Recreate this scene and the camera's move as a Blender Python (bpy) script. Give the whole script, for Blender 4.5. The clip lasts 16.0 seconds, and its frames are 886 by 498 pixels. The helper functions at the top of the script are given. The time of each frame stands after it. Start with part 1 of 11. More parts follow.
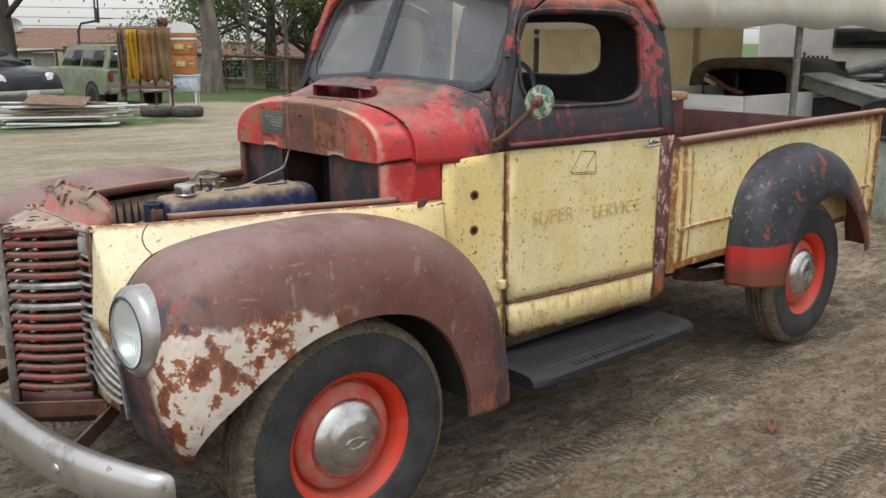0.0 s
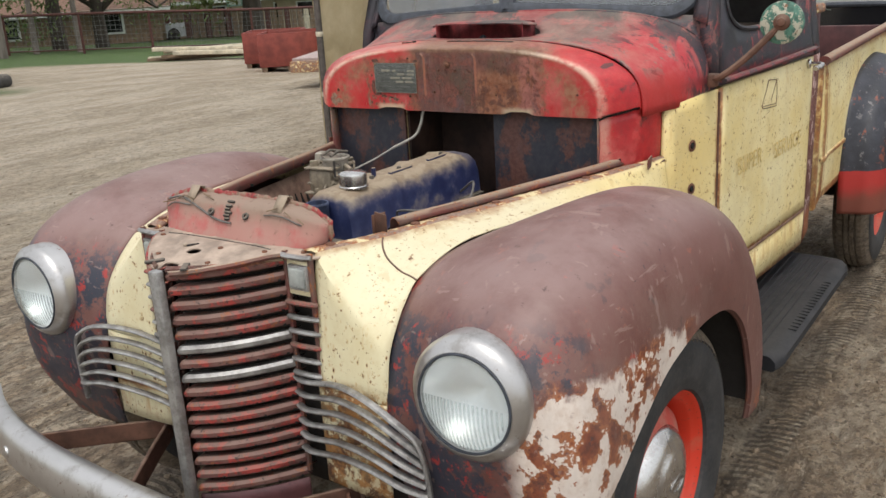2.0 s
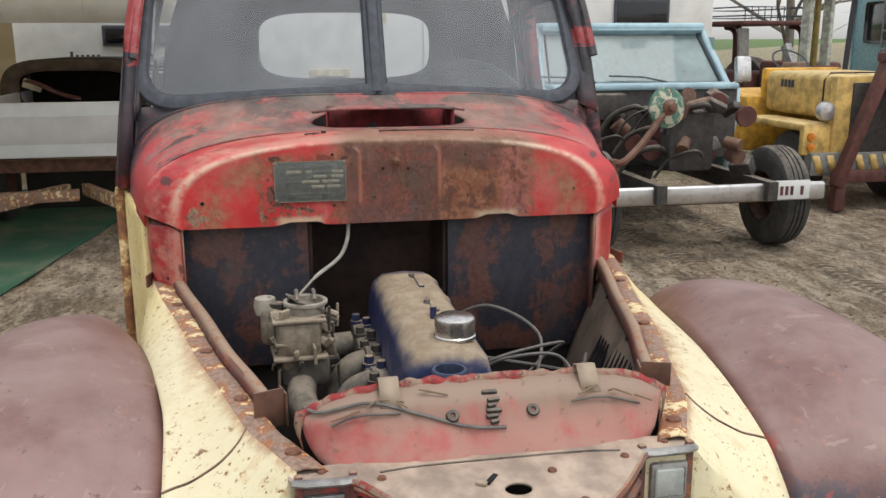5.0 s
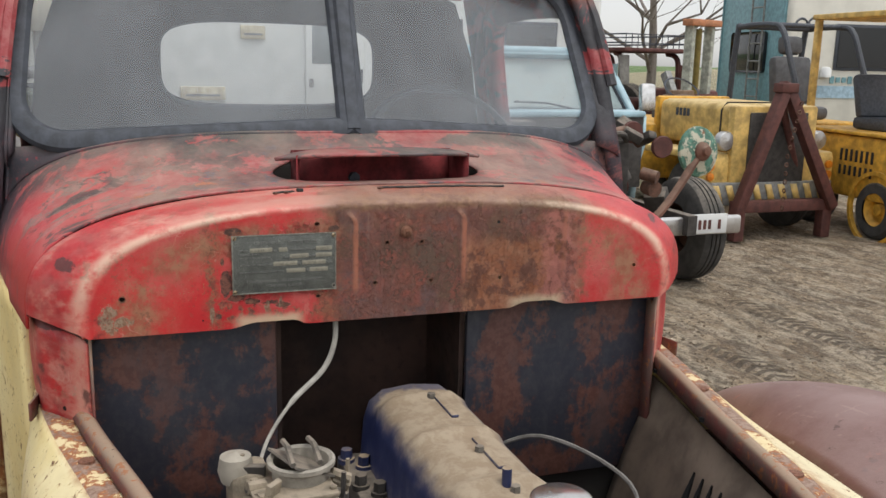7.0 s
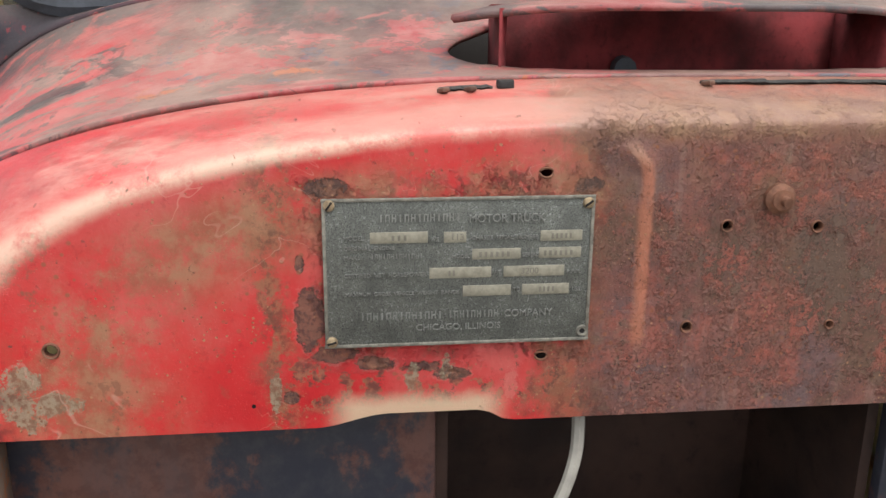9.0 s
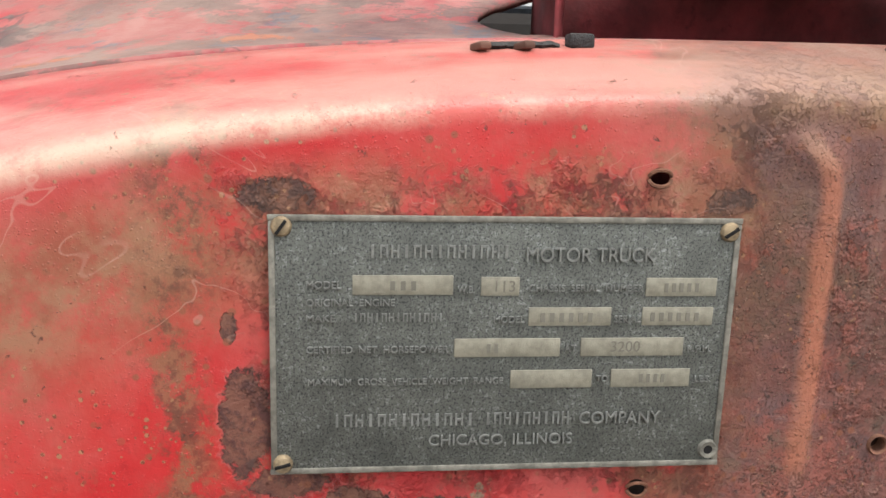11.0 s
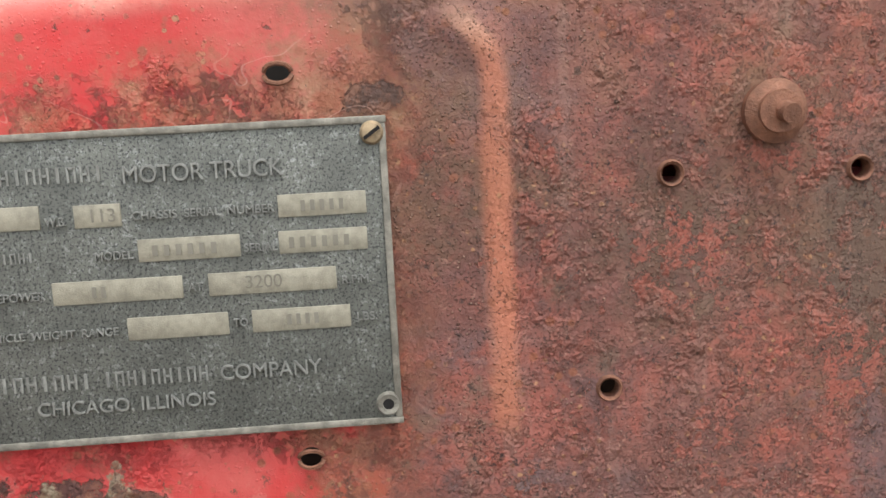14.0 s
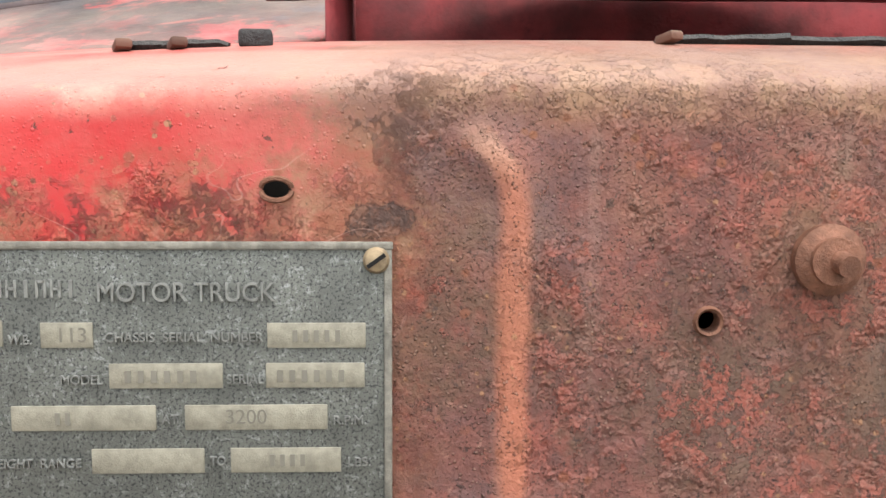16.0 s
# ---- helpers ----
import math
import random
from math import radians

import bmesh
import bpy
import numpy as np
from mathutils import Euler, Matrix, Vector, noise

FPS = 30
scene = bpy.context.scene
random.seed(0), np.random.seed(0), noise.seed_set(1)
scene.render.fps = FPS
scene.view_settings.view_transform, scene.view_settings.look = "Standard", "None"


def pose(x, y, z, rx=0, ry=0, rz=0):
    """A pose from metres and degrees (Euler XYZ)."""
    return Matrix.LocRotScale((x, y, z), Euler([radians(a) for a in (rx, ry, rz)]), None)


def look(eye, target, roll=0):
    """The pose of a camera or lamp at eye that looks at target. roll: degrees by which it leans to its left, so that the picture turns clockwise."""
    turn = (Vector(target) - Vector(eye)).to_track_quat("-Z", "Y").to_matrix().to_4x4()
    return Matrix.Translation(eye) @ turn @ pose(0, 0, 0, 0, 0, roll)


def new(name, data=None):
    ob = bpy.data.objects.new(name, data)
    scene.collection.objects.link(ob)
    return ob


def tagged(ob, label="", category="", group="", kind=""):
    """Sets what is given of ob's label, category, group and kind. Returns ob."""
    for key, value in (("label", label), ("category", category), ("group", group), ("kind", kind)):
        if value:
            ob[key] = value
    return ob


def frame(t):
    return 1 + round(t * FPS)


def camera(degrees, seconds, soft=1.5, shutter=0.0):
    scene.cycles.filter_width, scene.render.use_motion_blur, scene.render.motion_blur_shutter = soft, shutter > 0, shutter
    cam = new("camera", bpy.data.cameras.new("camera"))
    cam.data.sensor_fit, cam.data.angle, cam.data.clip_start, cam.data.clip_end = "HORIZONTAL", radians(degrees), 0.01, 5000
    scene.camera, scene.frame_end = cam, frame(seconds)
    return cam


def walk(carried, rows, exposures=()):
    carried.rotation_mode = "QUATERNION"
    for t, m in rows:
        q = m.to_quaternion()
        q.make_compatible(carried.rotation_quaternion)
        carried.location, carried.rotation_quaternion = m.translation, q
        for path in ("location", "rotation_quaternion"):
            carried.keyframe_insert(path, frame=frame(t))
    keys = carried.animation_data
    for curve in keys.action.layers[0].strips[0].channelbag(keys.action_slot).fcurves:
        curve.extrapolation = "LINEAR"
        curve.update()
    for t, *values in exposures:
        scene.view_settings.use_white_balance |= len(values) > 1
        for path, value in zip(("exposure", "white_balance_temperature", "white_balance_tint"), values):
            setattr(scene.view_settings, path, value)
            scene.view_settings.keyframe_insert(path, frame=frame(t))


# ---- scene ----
cam = camera(52.7, 16.0)
METRES, EYE, TILT, LEAN, TURN = 5.3, 1.31, -12.0, 0.0, -45.0
PATH = [
    (0, (-1.425, -2.791, 1.507), (-0.12, -1.345, 1.052), 0.2),
    (0.5, (-1.436, -2.459, 1.525), (-0.084, -1.061, 1.057), 0.7),
    (1, (-1.592, -2.121, 1.515), (-0.142, -0.83, 1.034), -1.0),
    (1.5, (-1.675, -1.788, 1.499), (-0.159, -0.584, 0.993), -1.9),
    (2, (-1.719, -1.433, 1.492), (-0.159, -0.33, 0.899), -3.5),
    (2.5, (-1.881, -1.119, 1.465), (-0.137, -0.379, 0.823), 0.0),
    (3, (-1.91, -0.824, 1.469), (-0.099, -0.286, 0.81), 1.6),
    (3.5, (-1.781, -0.492, 1.49), (0.052, -0.045, 0.828), -3.0),
    (4, (-1.739, -0.213, 1.493), (0.156, 0.057, 0.913), -1.8),
    (4.2, (-1.722, -0.101, 1.5), (0.204, 0.007, 0.972), -0.5),
    (6.3, (-1.123, 0.502, 1.481), (0.681, -0.175, 0.945), 0.4),
    (6.5, (-1.094, 0.482, 1.489), (0.703, -0.203, 0.942), 1.6),
    (7, (-0.884, 0.404, 1.495), (0.959, -0.256, 1.082), 1.3),
    (7.5, (-0.688, 0.373, 1.497), (1.173, -0.188, 1.026), 2.0),
    (8, (-0.438, 0.363, 1.465), (1.411, -0.217, 0.967), 2.2),
    (8.5, (-0.254, 0.285, 1.409), (1.608, -0.197, 0.86), 1.7),
    (9, (-0.085, 0.255, 1.356), (1.82, 0.04, 0.787), 0.5),
    (9.2, (-0.036, 0.249, 1.346), (1.868, 0.074, 0.758), 0.7),
    (11.5, (0.123, 0.242, 1.275), (2.064, 0.022, 0.845), 1.8),
    (12, (0.13, 0.227, 1.251), (2.073, 0.024, 0.824), 1.7),
    (12.5, (0.125, 0.215, 1.248), (2.067, 0.016, 0.815), 1.1),
    (13, (0.11, 0.15, 1.271), (2.064, -0.015, 0.878), -0.8),
    (13.5, (0.126, 0.121, 1.284), (2.079, -0.035, 0.884), -1.2),
    (14, (0.144, 0.116, 1.245), (2.117, 0.004, 0.934), -3.0),
    (14.5, (0.161, 0.097, 1.211), (2.151, 0.031, 1.019), -3.7),
    (15, (0.161, 0.106, 1.217), (2.148, 0.028, 1.003), -3.0),
    (15.5, (0.167, 0.121, 1.248), (2.135, -0.037, 0.932), -0.8),
    (16, (0.173, 0.112, 1.268), (2.158, 0.035, 1.031), 0.3),
]
walk(cam, [(t, look(eye, target, roll)) for t, eye, target, roll in PATH], [(0, -0.2), (1.0, -0.15), (2.2, -0.17), (3.0, -0.20), (4.2, -0.17), (6.5, -0.17), (7.5, -0.14), (8.2, 0.06), (9.0, 0.30), (11.5, 0.43), (12.5, 0.46), (14, 0.66), (15, 0.92), (16, 0.85)])

# ---- light ----
world = bpy.data.worlds.new("overcast_sky")
scene.world = world
world.use_nodes = True
wn = world.node_tree
sky = wn.nodes.new("ShaderNodeTexSky")
sky.sky_type = "NISHITA"
sky.sun_disc = False
sky.sun_elevation = radians(69)
sky.sun_rotation = radians(235)
sky.air_density, sky.dust_density, sky.ozone_density = 1.0, 0.6, 1.0
sat = wn.nodes.new("ShaderNodeHueSaturation")
sat.inputs["Saturation"].default_value = 0.12
sat.inputs["Value"].default_value = 1.9
wn.links.new(sky.outputs[0], sat.inputs["Color"])
dome = wn.nodes.new("ShaderNodeTexCoord")
dome_z = wn.nodes.new("ShaderNodeSeparateXYZ")
wn.links.new(dome.outputs["Generated"], dome_z.inputs[0])
lift = wn.nodes.new("ShaderNodeMapRange")
lift.inputs["From Min"].default_value, lift.inputs["From Max"].default_value = 0.0, 0.9
lift.inputs["To Min"].default_value, lift.inputs["To Max"].default_value = 0.50, 1.45
wn.links.new(dome_z.outputs[2], lift.inputs["Value"])
shade = wn.nodes.new("ShaderNodeMix")
shade.data_type, shade.blend_type = "RGBA", "MULTIPLY"
shade.inputs[0].default_value = 1.0
wn.links.new(sat.outputs[0], shade.inputs[6])
wn.links.new(lift.outputs[0], shade.inputs[7])
wn.links.new(shade.outputs[2], wn.nodes["Background"].inputs[0])
wn.nodes["Background"].inputs[1].default_value = 0.15
sun_data = bpy.data.lights.new("sun", "SUN")
sun_data.energy, sun_data.angle, sun_data.color = 1.5, radians(14), (1.0, 0.95, 0.87)
sun = new("sun", sun_data)
sun.matrix_world = look((-4.6, -3.2, 15.0), (0, 0, 0))

# ---- material kit ----
class Mat:
    """A small node kit: sockets in, sockets out, all in object space (metres)."""

    def __init__(self, name):
        self.mat = bpy.data.materials.new(name)
        self.mat.use_nodes = True
        self.nt = self.mat.node_tree
        self.bsdf = self.nt.nodes["Principled BSDF"]
        tc = self.node("ShaderNodeTexCoord")
        self.co = tc.outputs["Object"]
        sep = self.node("ShaderNodeSeparateXYZ")
        self.link(self.co, sep.inputs[0])
        self.x, self.y, self.z = sep.outputs

    def node(self, kind):
        return self.nt.nodes.new(kind)

    def link(self, a, b):
        self.nt.links.new(a, b)

    def put(self, sock, v):
        if isinstance(v, bpy.types.NodeSocket):
            self.link(v, sock)
        elif isinstance(v, (tuple, list)) and len(v) == 3 and sock.type == "RGBA":
            sock.default_value = (*v, 1)
        else:
            sock.default_value = v

    def noise(self, scale, detail=4.0, rough=0.6, off=(0, 0, 0), stretch=(1, 1, 1), distort=0.0):
        mp = self.node("ShaderNodeMapping")
        mp.inputs["Location"].default_value = off
        mp.inputs["Scale"].default_value = stretch
        self.link(self.co, mp.inputs[0])
        n = self.node("ShaderNodeTexNoise")
        self.link(mp.outputs[0], n.inputs["Vector"])
        n.inputs["Scale"].default_value = scale
        n.inputs["Detail"].default_value = detail
        n.inputs["Roughness"].default_value = rough
        n.inputs["Distortion"].default_value = distort
        return n.outputs["Fac"]

    def voronoi(self, scale, off=(0, 0, 0), stretch=(1, 1, 1), feature="F1", out="Distance"):
        mp = self.node("ShaderNodeMapping")
        mp.inputs["Location"].default_value = off
        mp.inputs["Scale"].default_value = stretch
        self.link(self.co, mp.inputs[0])
        n = self.node("ShaderNodeTexVoronoi")
        n.feature = feature
        self.link(mp.outputs[0], n.inputs["Vector"])
        n.inputs["Scale"].default_value = scale
        return n.outputs[out]

    def math(self, op, a, b=0.0):
        n = self.node("ShaderNodeMath")
        n.operation = op
        self.put(n.inputs[0], a)
        self.put(n.inputs[1], b)
        return n.outputs[0]

    def add(self, a, b):
        return self.math("ADD", a, b)

    def sub(self, a, b):
        return self.math("SUBTRACT", a, b)

    def mul(self, a, b):
        return self.math("MULTIPLY", a, b)

    def step(self, v, lo, hi):
        n = self.node("ShaderNodeMapRange")
        n.interpolation_type = "SMOOTHSTEP"
        self.put(n.inputs[0], v)
        if lo > hi:
            n.inputs[1].default_value, n.inputs[2].default_value = hi, lo
            n.inputs[3].default_value, n.inputs[4].default_value = 1.0, 0.0
        else:
            n.inputs[1].default_value, n.inputs[2].default_value = lo, hi
        return n.outputs[0]

    def band(self, v, lo, hi, soft):
        return self.mul(self.step(v, lo - soft, lo + soft), self.step(v, hi + soft, hi - soft))

    def wob(self, axis, amount, scale=9.0, off=(0, 0, 0), detail=5.0):
        """A coordinate shaken by noise, for ragged borders."""
        return self.add(axis, self.mul(self.sub(self.noise(scale, detail, 0.65, off), 0.5), amount))

    def mix(self, a, b, fac):
        n = self.node("ShaderNodeMix")
        n.data_type = "RGBA"
        self.put(n.inputs[0], fac)
        self.put(n.inputs[6], a)
        self.put(n.inputs[7], b)
        return n.outputs[2]

    def mixv(self, a, b, fac):
        n = self.node("ShaderNodeMix")
        self.put(n.inputs[0], fac)
        self.put(n.inputs[2], a)
        self.put(n.inputs[3], b)
        return n.outputs[0]

    def up(self):
        g = self.node("ShaderNodeNewGeometry")
        s = self.node("ShaderNodeSeparateXYZ")
        self.link(g.outputs["Normal"], s.inputs[0])
        return s.outputs[2]

    def random(self):
        return self.node("ShaderNodeObjectInfo").outputs["Random"]

    def island(self):
        return self.node("ShaderNodeNewGeometry").outputs["Random Per Island"]

    def thin(self, color, share):
        """Lets part of the light through, as cloth and leaves do."""
        t, s = self.node("ShaderNodeBsdfTranslucent"), self.node("ShaderNodeMixShader")
        self.put(t.inputs["Color"], color)
        s.inputs[0].default_value = share
        self.link(self.bsdf.outputs[0], s.inputs[1])
        self.link(t.outputs[0], s.inputs[2])
        self.link(s.outputs[0], self.nt.nodes["Material Output"].inputs[0])
        return self.mat

    def done(self, color, rough=0.6, metal=0.0, bump=None, strength=0.3, dist=0.004, spec=None, **more):
        self.put(self.bsdf.inputs["Base Color"], color)
        self.put(self.bsdf.inputs["Roughness"], rough)
        self.put(self.bsdf.inputs["Metallic"], metal)
        if spec is not None:
            self.put(self.bsdf.inputs["Specular IOR Level"], spec)
        for k, v in more.items():
            self.put(self.bsdf.inputs[k.replace("_", " ")], v)
        if bump is not None:
            b = self.node("ShaderNodeBump")
            b.inputs["Strength"].default_value = strength
            b.inputs["Distance"].default_value = dist
            self.link(bump, b.inputs["Height"])
            self.link(b.outputs[0], self.bsdf.inputs["Normal"])
        return self.mat


def plain(name, color, rough=0.6, metal=0.0, vary=0.25, scale=14.0, dust=0.0, bump=0.15, dustcol=(0.30, 0.245, 0.185)):
    """A one-colour surface with grain, blotches and some settled dust."""
    m = Mat(name)
    n1, n2 = m.noise(scale, 5), m.noise(scale * 6.3, 3, off=(3, 1, 7))
    k = 1.0 + vary
    c = m.mix(tuple(v / k for v in color), tuple(min(1, v * k) for v in color), m.step(n1, 0.3, 0.7))
    c = m.mix(c, tuple(v * 0.75 for v in color), m.mul(m.step(n2, 0.55, 0.75), vary))
    if dust:
        c = m.mix(c, dustcol, m.mul(m.mul(m.step(m.up(), 0.1, 0.9), m.step(n1, 0.25, 0.65)), dust))
    r = m.mixv(max(0.02, rough - 0.1), min(1, rough + 0.12), n2)
    return m.done(c, r, metal, bump=n2, strength=bump, dist=0.002)


# ---- mesh kit ----
def part(name, bm, material, parent=None, label="", smooth=40, solid=0.0, offset=0.0):
    me = bpy.data.meshes.new(name)
    bm.to_mesh(me)
    bm.free()
    me.materials.append(material)
    me.polygons.foreach_set("use_smooth", [True] * len(me.polygons))
    me.set_sharp_from_angle(angle=radians(smooth))
    ob = new(name, me)
    if parent is not None:
        ob.parent = parent
    if label:
        ob["label"] = label
    if solid:
        md = ob.modifiers.new("thickness", "SOLIDIFY")
        md.thickness, md.offset = solid, offset
    return ob


def thing(name, label, category, at=(0, 0, 0), turn=0.0, group="", kind=""):
    e = new(name)
    e.matrix_basis = pose(*at, 0, 0, turn)
    e.empty_display_size = 0.1
    return tagged(e, label, category, group, kind)


def box(bm, c, s, rot=(0, 0, 0), bevel=0.0, seg=2):
    m = pose(*c, *rot) @ Matrix.Diagonal((*s, 1))
    g = bmesh.ops.create_cube(bm, size=1.0, matrix=m)
    if bevel:
        es = {e for v in g["verts"] for e in v.link_edges}
        bmesh.ops.bevel(bm, geom=list(es), offset=bevel, segments=seg, affect="EDGES", profile=0.5)
    return bm


def frame_of(d):
    d = Vector(d).normalized()
    a = d.cross(Vector((0, 0, 1)) if abs(d.z) < 0.9 else Vector((1, 0, 0))).normalized()
    return a, d.cross(a).normalized()


def cyl(bm, p0, p1, r0, r1=None, n=14, cap=True):
    r1 = r0 if r1 is None else r1
    p0, p1 = Vector(p0), Vector(p1)
    a, b = frame_of(p1 - p0)
    rings = [[bm.verts.new(p + (a * math.cos(t) + b * math.sin(t)) * r) for t in (2 * math.pi * i / n for i in range(n))] for p, r in ((p0, r0), (p1, r1))]
    for i in range(n):
        bm.faces.new((rings[0][i], rings[0][(i + 1) % n], rings[1][(i + 1) % n], rings[1][i]))
    if cap:
        bm.faces.new(rings[0][::-1])
        bm.faces.new(rings[1])
    return bm


def spl(pts, n=8, closed=False):
    """Catmull-Rom through points of any dimension."""
    P = [np.array(p, float) for p in pts]
    out, k = [], len(P)
    for i in range(k if closed else k - 1):
        if closed:
            a, b, c, d = P[(i - 1) % k], P[i], P[(i + 1) % k], P[(i + 2) % k]
        else:
            a, b, c, d = P[max(i - 1, 0)], P[i], P[i + 1], P[min(i + 2, k - 1)]
        for j in range(n):
            t = j / n
            out.append(0.5 * (2 * b + (c - a) * t + (2 * a - 5 * b + 4 * c - d) * t * t + (3 * b - a - 3 * c + d) * t ** 3))
    if not closed:
        out.append(P[-1])
    return out


def tube(bm, pts, r, n=8, closed=False, cap=True, flat=1.0):
    """A round (or flattened) bar along points; r is a number or one for each point."""
    pts = [Vector(p) for p in pts]
    k = len(pts)
    rs = r if isinstance(r, (list, tuple)) else [r] * k
    rings, a = [], None
    for i, p in enumerate(pts):
        q0, q1 = (pts[(i - 1) % k], pts[(i + 1) % k]) if closed else (pts[max(i - 1, 0)], pts[min(i + 1, k - 1)])
        d = (q1 - q0).normalized()
        if a is None:
            a, b = frame_of(d)
        a = (a - d * a.dot(d)).normalized()
        b = d.cross(a)
        rings.append([bm.verts.new(p + a * math.cos(t) * rs[i] + b * math.sin(t) * rs[i] * flat) for t in (2 * math.pi * j / n for j in range(n))])
    for i in range(k if closed else k - 1):
        r0, r1 = rings[i], rings[(i + 1) % k]
        for j in range(n):
            bm.faces.new((r0[j], r0[(j + 1) % n], r1[(j + 1) % n], r1[j]))
    if cap and not closed:
        bm.faces.new(rings[0][::-1])
        bm.faces.new(rings[-1])
    return bm


def sheet(bm, rows, close_u=False, close_v=False):
    """Faces over a grid of points."""
    vs = [[bm.verts.new(tuple(float(c) for c in p)) for p in row] for row in rows]
    nu, nv = len(vs), len(vs[0])
    for i in range(nu if close_u else nu - 1):
        for j in range(nv if close_v else nv - 1):
            bm.faces.new((vs[i][j], vs[(i + 1) % nu][j], vs[(i + 1) % nu][(j + 1) % nv], vs[i][(j + 1) % nv]))
    return vs


def lathe(bm, prof, centre, axis, n=32, wave=None):
    """Turn (radius, height) pairs about an axis through centre."""
    c, d = Vector(centre), Vector(axis).normalized()
    a, b = frame_of(d)
    rows = []
    for i in range(n):
        t = 2 * math.pi * i / n
        rows.append([c + d * h + (a * math.cos(t) + b * math.sin(t)) * (r + (wave(i, k) if wave else 0)) for k, (r, h) in enumerate(prof)])
    sheet(bm, rows, close_u=True)
    return bm


def fill(bm, outline, place, cell=0.05, holes=(), keep=None):
    """A triangulated sheet inside a 2D outline with round or free holes, put into space by place(u, v)."""
    from_outline = [Vector((float(a), float(b))) for a, b in outline]
    pts, edges = [], []

    def loop(ps):
        k = len(pts)
        pts.extend(ps)
        edges.extend((k + i, k + (i + 1) % len(ps)) for i in range(len(ps)))

    def inside(p, poly):
        c = False
        for i in range(len(poly)):
            a, b = poly[i], poly[i - 1]
            if (a.y > p.y) != (b.y > p.y) and p.x < (b.x - a.x) * (p.y - a.y) / (b.y - a.y) + a.x:
                c = not c
        return c

    hs = [[Vector((float(a), float(b))) for a, b in h] for h in holes]
    loop(from_outline)
    for h in hs:
        loop(h)
    us, vs2 = [p.x for p in from_outline], [p.y for p in from_outline]
    nu, nv = max(1, int((max(us) - min(us)) / cell)), max(1, int((max(vs2) - min(vs2)) / cell))
    ring = list(pts)
    for i in range(1, nu):
        for j in range(1, nv):
            p = Vector((min(us) + (max(us) - min(us)) * (i + (0.5 if j % 2 else 0) * 0.9) / nu, min(vs2) + (max(vs2) - min(vs2)) * j / nv))
            if inside(p, from_outline) and not any(inside(p, h) for h in hs) and min((p - q).length for q in ring) > cell * 0.45:
                pts.append(p)
    vo, _, fo, *_ = cdt(pts, edges, [], 0, 1e-6)
    made = [bm.verts.new(place(p.x, p.y)) for p in vo]
    for f in fo:
        c = sum((vo[i] for i in f), Vector((0, 0))) / len(f)
        if inside(c, from_outline) and not any(inside(c, h) for h in hs):
            bm.faces.new([made[i] for i in f])
    bmesh.ops.delete(bm, geom=[v for v in made if not v.link_faces], context="VERTS")
    return bm


def ring2(cx, cy, rx, ry, n=20, power=2.0):
    """A superellipse outline."""
    out = []
    for i in range(n):
        t = 2 * math.pi * i / n
        c, s = math.cos(t), math.sin(t)
        out.append((cx + rx * math.copysign(abs(c) ** (2 / power), c), cy + ry * math.copysign(abs(s) ** (2 / power), s)))
    return out


def flip(bm):
    """The same mesh on the truck's other side."""
    b = bm.copy()
    bmesh.ops.scale(b, vec=(1, -1, 1), verts=b.verts)
    bmesh.ops.reverse_faces(b, faces=b.faces)
    return b


def words(text, size, material, place, parent, name="lettering", label="", depth=0.0004, spread=1.0, align="CENTER"):
    """Raised letters; place is the pose of their middle."""
    cu = bpy.data.curves.new(name, "FONT")
    cu.body, cu.size, cu.extrude, cu.space_character = text, size, depth, spread
    cu.align_x, cu.align_y = align, "CENTER"
    tmp = new(name, cu)
    me = bpy.data.meshes.new_from_object(tmp.evaluated_get(bpy.context.evaluated_depsgraph_get()))
    bpy.data.objects.remove(tmp)
    me.materials.clear()
    me.materials.append(material)
    ob = new(name, me)
    ob.parent, ob.matrix_basis = parent, place
    if label:
        ob["label"] = label
    return ob


from mathutils.geometry import delaunay_2d_cdt as cdt

# ---- materials ----
RUST, RUST_DK, PRIMER = (0.26, 0.085, 0.03), (0.075, 0.032, 0.022), (0.125, 0.052, 0.042)
RED, RED_PALE, BLACK, NAVY = (0.43, 0.026, 0.022), (0.47, 0.165, 0.125), (0.022, 0.022, 0.026), (0.03, 0.033, 0.05)
DUST, CREAM = (0.44, 0.36, 0.27), (0.76, 0.63, 0.30)


BEAD_Y = (0.086, -0.087, -0.262)


